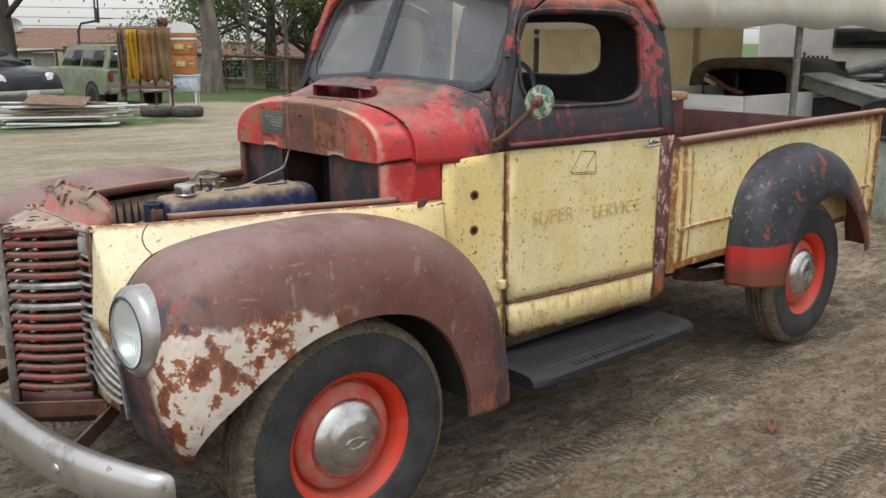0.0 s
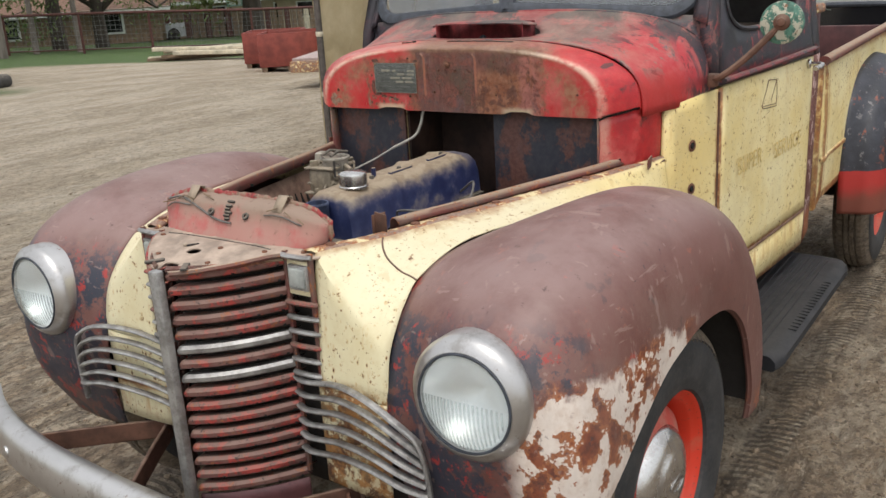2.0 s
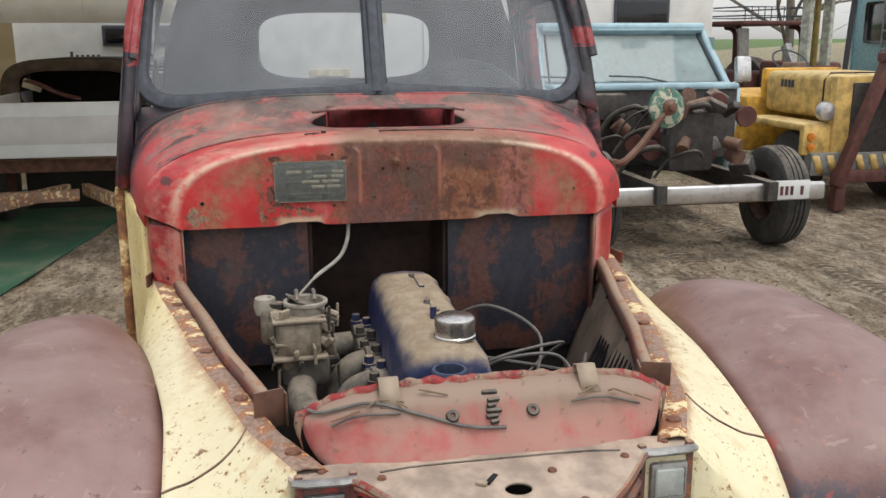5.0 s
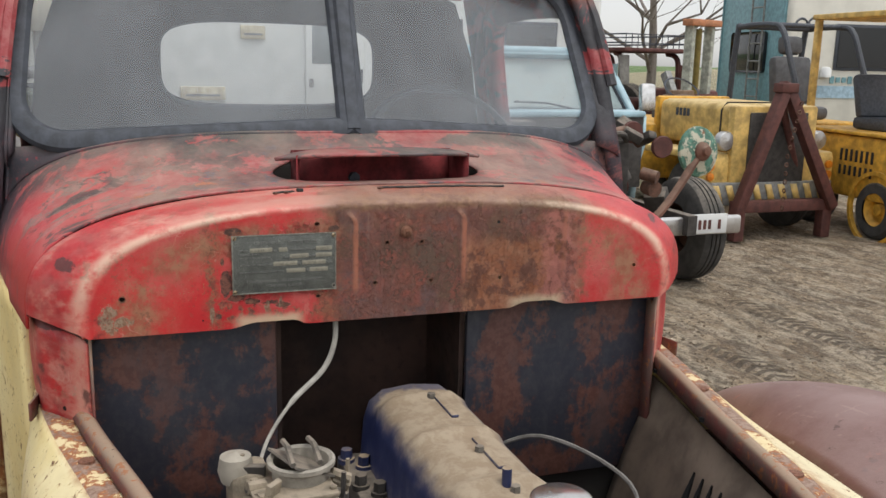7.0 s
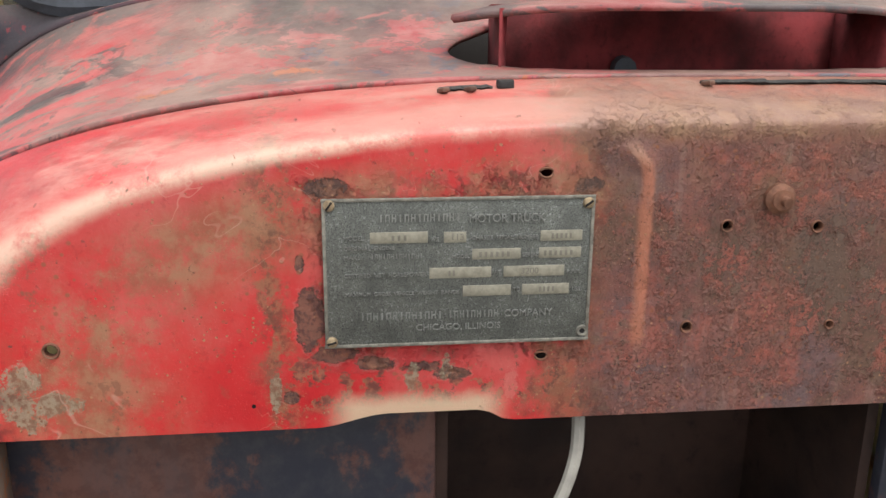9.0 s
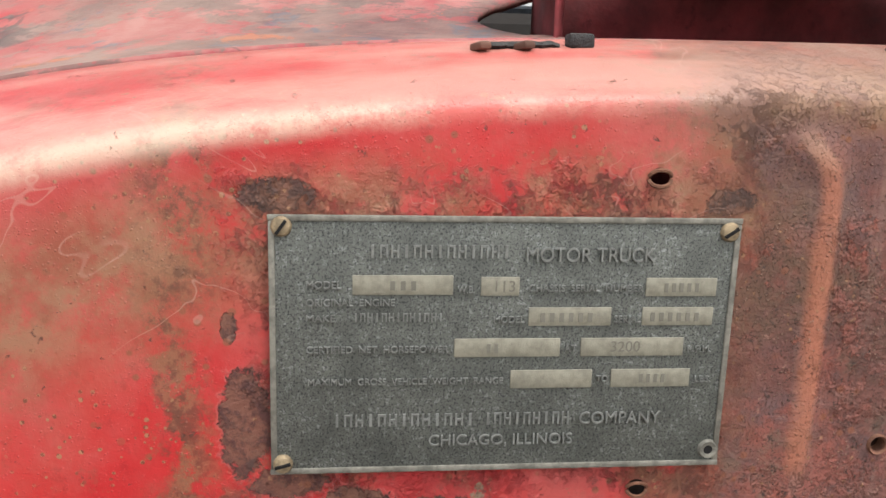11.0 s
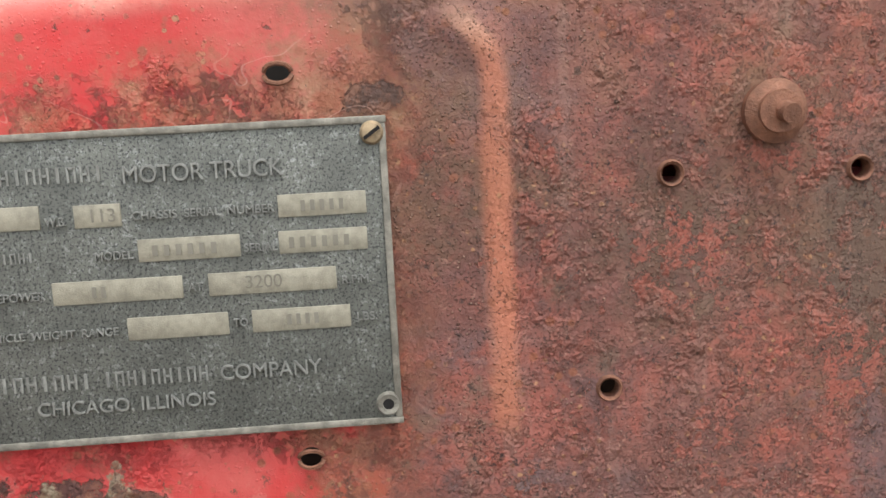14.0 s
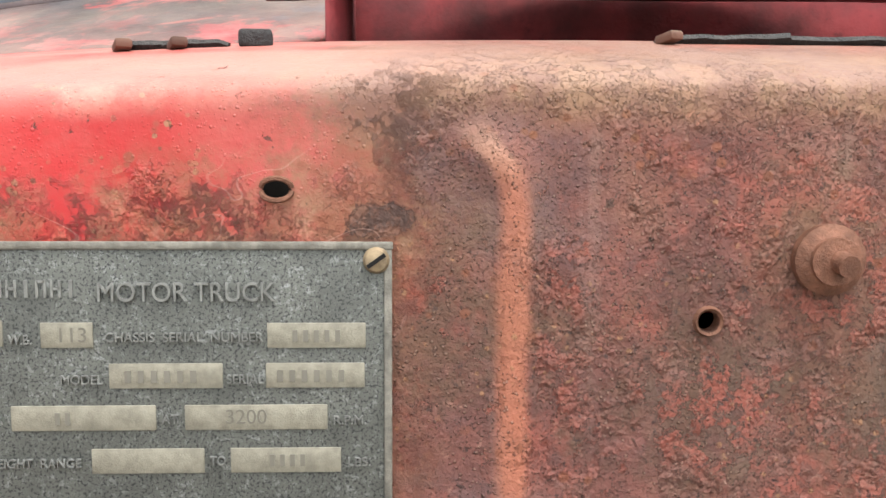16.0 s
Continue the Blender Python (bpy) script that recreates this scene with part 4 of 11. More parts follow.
def mat_valve_cover():
    m = Mat("dusty_blue_engine_paint")
    n1, n2 = m.noise(20, 6, 0.65, (1, 2, 3)), m.noise(120, 4, 0.7)
    c = m.mix((0.012, 0.018, 0.065), (0.026, 0.036, 0.10), m.step(n1, 0.35, 0.65))
    c = m.mix(c, (0.20, 0.18, 0.15), m.mul(m.step(n1, 0.50, 0.70), 0.22))
    c = m.mix(c, m.mix((0.255, 0.190, 0.122), (0.33, 0.262, 0.18), m.step(m.noise(34, 6, 0.7, (2, 2, 8)), 0.40, 0.62)), m.mul(m.step(m.add(m.up(), m.mul(m.sub(n1, 0.5), 0.8)), 0.25, 0.80), m.sub(0.95, m.mul(m.step(m.add(m.x, m.mul(m.sub(n1, 0.5), 0.12)), 0.355, 0.375), 0.7))))
    return m.done(c, m.mixv(0.45, 0.8, m.step(m.up(), 0.2, 0.8)), 0.0, bump=n2, strength=0.15, dist=0.001)


def mat_data_plate():
    m = Mat("etched_black_plate")
    n1, n2, n3 = m.noise(55, 7, 0.7, (2, 1, 3)), m.noise(620, 6, 0.78), m.noise(1300, 3, 0.7, (4, 4, 4))
    c = m.mix((0.085, 0.090, 0.080), (0.165, 0.172, 0.152), m.step(n1, 0.25, 0.85))
    c = m.mix(c, (0.33, 0.345, 0.335), m.mul(m.step(n2, 0.53, 0.62), m.mul(m.step(n1, 0.25, 0.75), 0.85)))
    c = m.mix(c, (0.018, 0.019, 0.021), m.mul(m.step(n3, 0.48, 0.40), 0.85))
    return m.done(c, 0.55, 0.25, bump=m.add(n2, n3), strength=0.3, dist=0.0003)


def mat_corner_strip():
    m = Mat("flaking_brown_over_pink")
    n1, n2 = m.noise(26, 7, 0.72, (2, 2, 6), (1, 1, 0.5)), m.noise(120, 5, 0.7)
    c = m.mix((0.10, 0.035, 0.03), (0.17, 0.07, 0.055), m.step(n2, 0.4, 0.6))
    c = m.mix(c, (0.48, 0.34, 0.31), m.step(n1, 0.53, 0.56))
    c = m.mix(c, (0.30, 0.10, 0.035), m.mul(m.step(m.wob(m.z, 0.05, 15), 0.60, 0.52), 0.85))
    return m.done(c, 0.7, 0.0, bump=m.add(n1, m.mul(n2, 0.4)), strength=0.4, dist=0.0015)


COWL, CAB, YELLOW = mat_cowl_front(), mat_cab(), mat_yellow()
FENDER_L, FENDER_R, FENDER_B = mat_fender("brown_primer_rusted_white", True), mat_fender("brown_primer", False), mat_rear_fender()
CORNER = mat_corner_strip()
SCREW = plain("tarnished_screw", (0.27, 0.205, 0.125), 0.55, 0.3, 0.5, 300)
FIREWALL, RAIL, FLANGE, TANK = mat_firewall(), mat_rusty_rail(), mat_flange(), mat_tank()
GRILLE, TRIM, CHROME, BUMPER = mat_grille_bar(), mat_trim(), mat_chrome("pitted_chrome", 0.35), mat_bumper()
RUBBER, WHEEL, LENS, TREAD, DISC = mat_rubber(), mat_wheel(), mat_lens(), mat_tread(), mat_disc()
GLASS = mat_glass("dusty_windshield_glass", 0.34, (0.34, 0.36, 0.385))
# heavy grey film added to dim the bright sky seen through the cab
SIDE_GLASS = mat_glass("dimmed_door_glass", 0.72, (0.30, 0.315, 0.32))
# teal film carries the reflection of the pickup's windows as colour
CAR_GLASS = mat_glass("car_window_glass", 0.72, (0.26, 0.33, 0.33))
ENGINE_BLUE, PLATE = mat_valve_cover(), mat_data_plate()
PLATE_RIM = plain("dull_zinc_rim", (0.20, 0.19, 0.16), 0.6, 0.3, 0.4, 220, bump=0.3)
PLATE_PAD = plain("bare_metal_pads", (0.265, 0.25, 0.195), 0.5, 0.2, 0.2, 300, bump=0.2)
CARB = plain("pale_cast_carburettor", (0.215, 0.178, 0.128), 0.7, 0.1, 0.45, 45, dust=0.5, bump=0.5)
CAST = plain("dusty_cast_metal", (0.11, 0.098, 0.083), 0.75, 0.15, 0.45, 30, dust=0.62, bump=0.4)
GREASE = plain("greasy_iron", (0.045, 0.040, 0.036), 0.7, 0.1, 0.4, 20, dust=0.5)
DARK = plain("dark_underbody", (0.022, 0.019, 0.017), 0.85, 0.0, 0.3, 10)
RUSTY = plain("rusty_steel", (0.10, 0.047, 0.030), 0.8, 0.0, 0.5, 18, dust=0.3, bump=0.35)
BED_IN = plain("oxblood_bed_paint", (0.075, 0.024, 0.023), 0.6, 0.0, 0.4, 9, dust=0.08)
SEAL = plain("black_rubber_seal", (0.042, 0.048, 0.060), 0.6, 0.0, 0.35, 40)
BOARD = plain("ribbed_black_rubber", (0.009, 0.010, 0.013), 0.62, 0.0, 0.35, 16, dust=0.05)
HOSE = plain("grey_rubber_hose", (0.30, 0.285, 0.25), 0.65, 0.0, 0.25, 40)
WIRE = plain("dusty_black_wire", (0.12, 0.11, 0.10), 0.7, 0.0, 0.3, 50)
CABIN = plain("dark_cab_lining", (0.035, 0.030, 0.028), 0.85, 0.0, 0.3, 12)
BOLT = plain("rusted_bolt", (0.19, 0.088, 0.055), 0.65, 0.4, 0.4, 200, bump=0.4)
HOLE = plain("dark_hole", (0.006, 0.005, 0.005), 0.95, 0.0, 0.1)

# ---- the pickup truck; x runs to its tail, y to its passenger side ----
truck = thing("pickup_truck", "vintage pickup in worn yellow, red and brown paint, hood removed", "pickup truck")
FX = 0.392  # plane of the cowl's front face


def low_edge(y):
    z = 1.106
    for a, b, top in ((0.160, 0.275, 0.0075), (-0.272, -0.166, 0.0085)):
        k = min(max((y - a) / (0.018 if a > 0 else 0.032), 0), 1) * min(max((b - y) / (0.042 if a > 0 else 0.032), 0), 1)
        z += top * (k * k * (3 - 2 * k))
    return z


def sup(phi, a, b, n, y0, z0):
    c, s = math.cos(phi), math.sin(phi)
    return y0 - a * math.copysign(abs(c) ** (2 / n), c), z0 + b * abs(s) ** (2 / n)


def bead(y, z):
    """Pressed ribs whose upper ends hook over."""
    d = 0.0
    for y0 in BEAD_Y:
        hook = max(0.0, min(1.0, (z - 1.256) / 0.014))
        yc = y0 + 0.010 * hook ** 2
        k = min(max((z - 1.140) / 0.03, 0), 1) * min(max((1.2725 - z) / 0.006, 0), 1)
        d += 0.0042 * k * math.exp(-((y - yc) / (0.0044 + 0.003 * hook)) ** 2)
    return d


def cowl_x(y, z):
    """The face is almost flat, rolls back at its borders, and bulges a touch."""
    return FX - bead(y, z)


Y0 = 0.007
NP = 96
phis = [math.pi * i / NP for i in range(NP + 1)]
rim = [sup(p, 0.460, 0.170, 3.0, Y0, 1.108) for p in phis]
outline = [(y, z) for y, z in rim] + [(y, low_edge(y)) for y in np.linspace(rim[-1][0] - 0.003, rim[0][0] + 0.003, 120)]
HOLES = [(0.0365, 1.2235, 0.0028), (-0.0185, 1.222, 0.0028), (0.0555, 1.1620, 0.0028), (-0.034, 1.1605, 0.0022), (0.418, 1.160, 0.0035), (0.1440, 1.2565, 0.0035), (0.1430, 1.1475, 0.0033),
         (-0.145, 1.248, 0.0025), (-0.150, 1.158, 0.0025), (-0.395, 1.165, 0.003), (0.310, 1.1215, 0.0014)]
bm = bmesh.new()
fill(bm, outline, lambda y, z: (cowl_x(y, z), y, z), 0.0050, [ring2(y, z, r, r * 0.95, 14) for y, z, r in HOLES])
# rolled border from the face to the hood's ledge
rows = []
for (y, z), p in zip(rim, phis):
    y2, z2 = sup(p, 0.541, 0.173, 2.8, Y0, 1.128)
    row = []
    for k in range(17):
        f = (k / 16) ** 1.3
        g = (math.sqrt(f * f + 0.09) - 0.3) / (math.sqrt(1.09) - 0.3)
        row.append((FX + (0.466 - FX) * g, y + (y2 - y) * f, z + (z2 - z) * f ** (0.62 if k else 1)))
    row += [(0.474, y2, z2 - 0.004), (0.480, y2 - (y2 - Y0) * 0.006, z2 - 0.010), (0.492, y2 - (y2 - Y0) * 0.004, z2 - 0.008)]
    rows.append(row)
sheet(bm, rows)
bmesh.ops.remove_doubles(bm, verts=bm.verts, dist=0.0006)
bmesh.ops.recalc_face_normals(bm, faces=bm.faces)
cowl_face = part("cowl_front", bm, COWL, truck, "worn red and rust-brown cowl panel", 60)

# cowl top, from the ledge back to the windshield
bm = bmesh.new()
rows = []
for p in phis:
    y1, z1 = sup(p, 0.540, 0.197, 3.1, Y0, 1.100)
    u = (y1 - Y0) / 0.54
    c, s = math.cos(p), math.sin(p)
    yb, zb = sup(p, 0.620, 0.262, 3.4, Y0, 1.10)
    xb = 0.735 + 0.10 * abs(u) ** 2
    row = []
    for k in range(31):
        t = k / 30
        row.append((0.488 + (xb - 0.488) * t, y1 + (yb - y1) * t, z1 + (zb - z1) * (t ** 1.7) - 0.006 * math.sin(math.pi * min(1, t * 1.6)) * abs(s) ** 3))
    rows.append(row)
vs = sheet(bm, rows)
# opening for the vent
VY = -0.003


def vent_f(x, y):
    return ((x - 0.588) / 0.061) ** 2 + (abs(y - VY) / 0.180) ** 2.6


kill = [f for f in bm.faces if vent_f(f.calc_center_median().x, f.calc_center_median().y) < 1 and f.calc_center_median().z > 1.2]
bmesh.ops.delete(bm, geom=kill, context="FACES")
for v in bm.verts:
    if v.is_boundary and 0.50 < v.co.x < 0.70 and abs(v.co.y - Y0) < 0.25 and v.co.z > 1.2:
        lo, hi = 0.3, 2.5
        for k in range(24):
            q = (lo + hi) / 2
            lo, hi = (q, hi) if vent_f(0.588 + (v.co.x - 0.588) * q, VY + (v.co.y - VY) * q) < 1 else (lo, q)
        v.co.x, v.co.y = 0.588 + (v.co.x - 0.588) * q, VY + (v.co.y - VY) * q
part("cowl_top", bm, CAB, truck, "dusty red and black cowl top", 50, 0.004, -1)
# raised vent lid over a red duct
bm = bmesh.new()
rows = []
for i in range(33):
    u = -1 + 2 * i / 32
    w = 0.058 * max(0.0, 1 - abs(u) ** 2.4) ** 0.75 + 0.0008
    rows.append([(0.575 + w * v, VY + 0.178 * u, 1.3330 + 0.0115 * (1 - u ** 4) - 0.003 * v * v) for v in (-1, -0.6, -0.2, 0.2, 0.6, 1)])
sheet(bm, rows)
vent = part("vent_lid", bm, CAB, truck, "raised cowl vent lid", 40, 0.004)
bm = bmesh.new()
sheet(bm, [[(0.628 + 0.008 * (1 - (u / 0.13) ** 2), VY + u, z) for z in (1.20, 1.27, 1.341)] for u in np.linspace(-0.142, 0.142, 9)])
for u in (-0.142, 0.142):
    sheet(bm, [[(x, VY + u + math.copysign(0.006, u) * (x < 0.56), z) for z in (1.20, 1.27, 1.340)] for x in (0.546, 0.56, 0.60, 0.630)])
sheet(bm, [[(x, VY + u, 1.20) for u in np.linspace(-0.2, 0.2, 3)] for x in (0.53, 0.68)])
part("vent_duct", bm, plain("deep_red_duct", (0.12, 0.012, 0.014), 0.85, 0, 0.9, 22, bump=0.3), vent, solid=0.002)
part("duct_knob", lathe(bmesh.new(), [(0.0, 0.012), (0.009, 0.010), (0.010, 0.0)], (0.630, 0.03, 1.292), (-1, 0, 0), 12), SEAL, vent)
TORN = plain("perished_black_rubber", (0.014, 0.014, 0.014), 0.7, 0, 0.6, 120, dust=0.10, bump=0.6)
rnd = random.Random(41)
for y0, y1, base in ((0.198, 0.172, 0.0030), (0.186, 0.166, 0.0024), (0.036, -0.004, 0.0032), (0.004, -0.176, 0.0030)):
    n = max(6, int((y0 - y1) / 0.011))
    bm = bmesh.new()
    line = [(0.449 + rnd.uniform(-0.0015, 0.0015), y0 + (y1 - y0) * k / n) for k in range(n + 1)]
    tube(bm, [(x, y, 1.2994 - 0.10 * y * y + rnd.uniform(-0.0004, 0.0007)) for x, y in line], [base * rnd.uniform(0.85, 1.1) for _ in line], 6, flat=0.55)
    part("hood_seal", bm, TORN, truck, "torn scrap of black hood seal", 25)
for y in (0.196, 0.180, 0.034):
    part("seal_staple", box(bmesh.new(), (0.444, y, 1.2995 - 0.10 * y * y), (0.008, 0.005, 0.003), (0, 10, 25), 0.001), RUSTY, truck)
part("seal_plug", box(bmesh.new(), (0.450, 0.158, 1.2985), (0.007, 0.010, 0.0055), (0, 5, 5), 0.0012), TORN, truck, "stub of black hood seal")

# rusted bolt, hole rims, slotted plugs
bm = bmesh.new()
lathe(bm, [(0.0, -0.002), (0.0088, -0.002), (0.0090, 0.0012), (0.0072, 0.0024), (0.0060, 0.003), (0.0060, 0.0045), (0.0, 0.005)], (FX - 0.002, 0.0075, 1.2395), (-1, 0, 0), 20)
cyl(bm, (FX - 0.006, 0.0065, 1.2395), (FX - 0.0105, 0.0062, 1.2388), 0.0030, 0.0028, 10)
part("stud", bm, BOLT, cowl_face, "rusted stud with washer")
for y, z, r in HOLES[:5]:
    bm = bmesh.new()
    x = cowl_x(y, z)
    lathe(bm, [(r * 0.98, 0.004), (r * 1.02, -0.0006), (r * 1.25, -0.0012), (r * 1.5, 0.0003)], (x, y, z), (1, 0, 0), 16)
    part("hole_rim", bm, BOLT, cowl_face)
for y, z, r in HOLES[5:7]:
    bm = bmesh.new()
    x = cowl_x(y, z)
    for k in (-1, 1):
        tube(bm, [(x - 0.0006 - 0.0012 * math.sin(a), y + r * 1.05 * math.cos(a), z + k * r * (0.15 + 0.62 * math.sin(a))) for a in np.linspace(0, math.pi, 9)], r * 0.20, 6)
    part("slotted_plug", bm, BOLT, cowl_face, "split rusted clip")

# ---- data plate ----
PX = FX - 0.0022
plate = part("data_plate", box(bmesh.new(), (PX, 0.192, 1.2005), (0.0012, 0.1515, 0.0865), bevel=0.0003), PLATE, truck, "etched grey metal data plate with raised lettering")
for dy, dz, sy, sz in ((0, 0.0425, 0.1525, 0.0020), (0, -0.0425, 0.1525, 0.0020), (0.0750, 0, 0.0020, 0.083), (-0.0750, 0, 0.0020, 0.083)):
    part("rim", box(bmesh.new(), (PX - 0.0007, 0.192 + dy, 1.2005 + dz), (0.0011, sy, sz), bevel=0.0004), PLATE_RIM, plate)
PADS = [(0.242, 0.210, 1.2247, 1.2183), (0.201, 0.1885, 1.2242, 1.2180), (0.1465, 0.1225, 1.2240, 1.2178), (0.185, 0.1575, 1.2140, 1.2078), (0.1470, 0.1228, 1.2140, 1.2078),
        (0.209, 0.174, 1.2035, 1.1972), (0.167, 0.132, 1.2035, 1.1972), (0.190, 0.1625, 1.1925, 1.1862), (0.156, 0.1288, 1.1925, 1.1862)]
for a, b, c, d in PADS:
    part("pad", box(bmesh.new(), (PX - 0.0006, (a + b) / 2, (c + d) / 2), (0.0009, a - b, c - d), bevel=0.0002), PLATE_PAD, plate)
INK = plain("stamped_dark_figures", (0.165, 0.155, 0.125), 0.7)
LETTER = plain("raised_zinc_letters", (0.21, 0.215, 0.20), 0.5, 0.3, 0.3, 300)


def plate_at(y, z, lift=0.0012):
    # letters read from the truck's front: right is towards minus y
    m = Matrix(((0, 0, -1, PX - lift), (-1, 0, 0, y), (0, 1, 0, z), (0, 0, 0, 1)))
    return m


def plate_words(text, y_left, y_right, z, size, spread=1.0):
    ob = words(text, size, LETTER, plate_at((y_left + y_right) / 2, z), plate, spread=spread)
    w = ob.dimensions.x
    if w > 0:
        ob.scale.x = (y_left - y_right) / w
    return ob


def plate_bars(y_left, y_right, z, h, count, name="lettering_bar"):
    """Maker's name as a row of plain bars."""
    step = (y_left - y_right) / count
    for i in range(count):
        bm = bmesh.new()
        y = y_left - step * (i + 0.5)
        if i % 3 == 0:
            box(bm, (PX - 0.0008, y, z), (0.0006, step * 0.24, h))
        else:
            for d in (-1, 1):
                box(bm, (PX - 0.0008, y + d * step * 0.27, z), (0.0006, step * 0.17, h))
            box(bm, (PX - 0.0008, y, z + h * (0.42 if i % 3 == 1 else 0.0)), (0.0006, step * 0.5, h * 0.15))
        part(name, bm, LETTER, plate)


plate_bars(0.2375, 0.1915, 1.2325, 0.0042, 13)
plate_words("MOTOR TRUCK", 0.187, 0.1445, 1.2315, 0.0066)
plate_words("MODEL", 0.2565, 0.2455, 1.2215, 0.0034)
plate_words("W.B.", 0.2085, 0.203, 1.2200, 0.0034)
plate_words("CHASSIS  SERIAL  NUMBER", 0.1855, 0.1475, 1.2205, 0.0032)
plate_words("ORIGINAL  ENGINE", 0.2565, 0.2285, 1.2157, 0.0032)
plate_words("MAKE", 0.2565, 0.2475, 1.2105, 0.0032)
plate_bars(0.242, 0.2125, 1.2108, 0.0028, 13)
plate_words("MODEL", 0.1965, 0.1865, 1.2100, 0.0032)
plate_words("SERIAL", 0.1565, 0.1475, 1.2100, 0.0032)
plate_words("CERTIFIED  NET  HORSEPOWER", 0.2565, 0.211, 1.2000, 0.0032)
plate_words("AT", 0.1725, 0.1685, 1.2000, 0.0032)
plate_words("R.P.M.", 0.1305, 0.1225, 1.1995, 0.0032)
plate_words("MAXIMUM  GROSS  VEHICLE  WEIGHT  RANGE", 0.256, 0.1925, 1.1890, 0.0031)
plate_words("TO", 0.1610, 0.1572, 1.1893, 0.0032)
plate_words("LBS.", 0.1270, 0.1215, 1.1888, 0.0032)
plate_bars(0.2485, 0.2010, 1.1755, 0.0042, 13)
plate_bars(0.1985, 0.1690, 1.1755, 0.0042, 9)
plate_words("COMPANY", 0.1660, 0.1380, 1.1752, 0.0060)
plate_words("CHICAGO, ILLINOIS", 0.2165, 0.1680, 1.1680, 0.0054)
for text, y, z in (("113", 0.1935, 1.2210), ("3200", 0.152, 1.2004)):
    words(text, 0.0052, INK, plate_at(y, z, 0.0011), plate, "stamped_figure", depth=0.0001)
for y0, y1, z, n in ((0.231, 0.221, 1.2214, 3), (0.141, 0.128, 1.2208, 5), (0.182, 0.163, 1.2108, 6), (0.145, 0.127, 1.2108, 6), (0.199, 0.194, 1.2003, 2), (0.147, 0.137, 1.1894, 4)):
    for i in range(n):
        w = (y0 - y1) / n
        part("stamped_bar", box(bmesh.new(), (PX - 0.00115, y0 - w * (i + 0.5), z), (0.0003, w * 0.45, 0.0030)), INK, plate)
for i, (dy, dz) in enumerate(((0.0720, 0.0398), (-0.0722, 0.0390), (0.0722, -0.0398), (-0.0722, -0.0375))):
    bm = bmesh.new()
    c = (PX - 0.0006, 0.192 + dy, 1.2005 + dz)
    if i < 3:
        a = 0.6 + i
        lathe(bm, [(0.0033, 0.0), (0.0033, 0.0006), (0.0026, 0.0016), (0.0, 0.0021)], c, (-1, 0, 0), 18)
        screw = part("screw", bm, SCREW, plate, "slotted plate screw")
        part("slot", box(bmesh.new(), (c[0] - 0.0020, c[1], c[2]), (0.0010, 0.0010, 0.0052), (35 + 20 * i, 0, 0)), HOLE, screw)
    else:
        lathe(bm, [(0.0016, 0.0), (0.0016, 0.0009), (0.0030, 0.0012), (0.0036, 0.0)], c, (-1, 0, 0), 16)
        part("eyelet", bm, PLATE_RIM, plate)
        part("screw_hole", cyl(bmesh.new(), (c[0] - 0.0003, c[1], c[2]), (c[0] - 0.0008, c[1], c[2]), 0.0018, n=12), HOLE, plate)

# ---- firewall ----
fw = part("firewall", box(bmesh.new(), (0.438, 0.345, 0.945), (0.012, 0.29, 0.33), bevel=0.003), FIREWALL, truck, "navy firewall with rust patches")
part("firewall_side", box(bmesh.new(), (0.438, -0.285, 0.945), (0.012, 0.345, 0.33), bevel=0.003), FIREWALL, fw)
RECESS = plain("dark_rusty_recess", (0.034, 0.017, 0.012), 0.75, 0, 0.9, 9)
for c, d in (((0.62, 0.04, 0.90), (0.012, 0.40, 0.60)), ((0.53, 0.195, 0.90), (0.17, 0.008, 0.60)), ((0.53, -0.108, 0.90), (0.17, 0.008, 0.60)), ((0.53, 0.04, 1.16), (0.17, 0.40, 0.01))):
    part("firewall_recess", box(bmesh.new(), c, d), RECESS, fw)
part("toe_board", box(bmesh.new(), (0.46, 0.0, 0.62), (0.02, 1.04, 0.34)), DARK, fw)
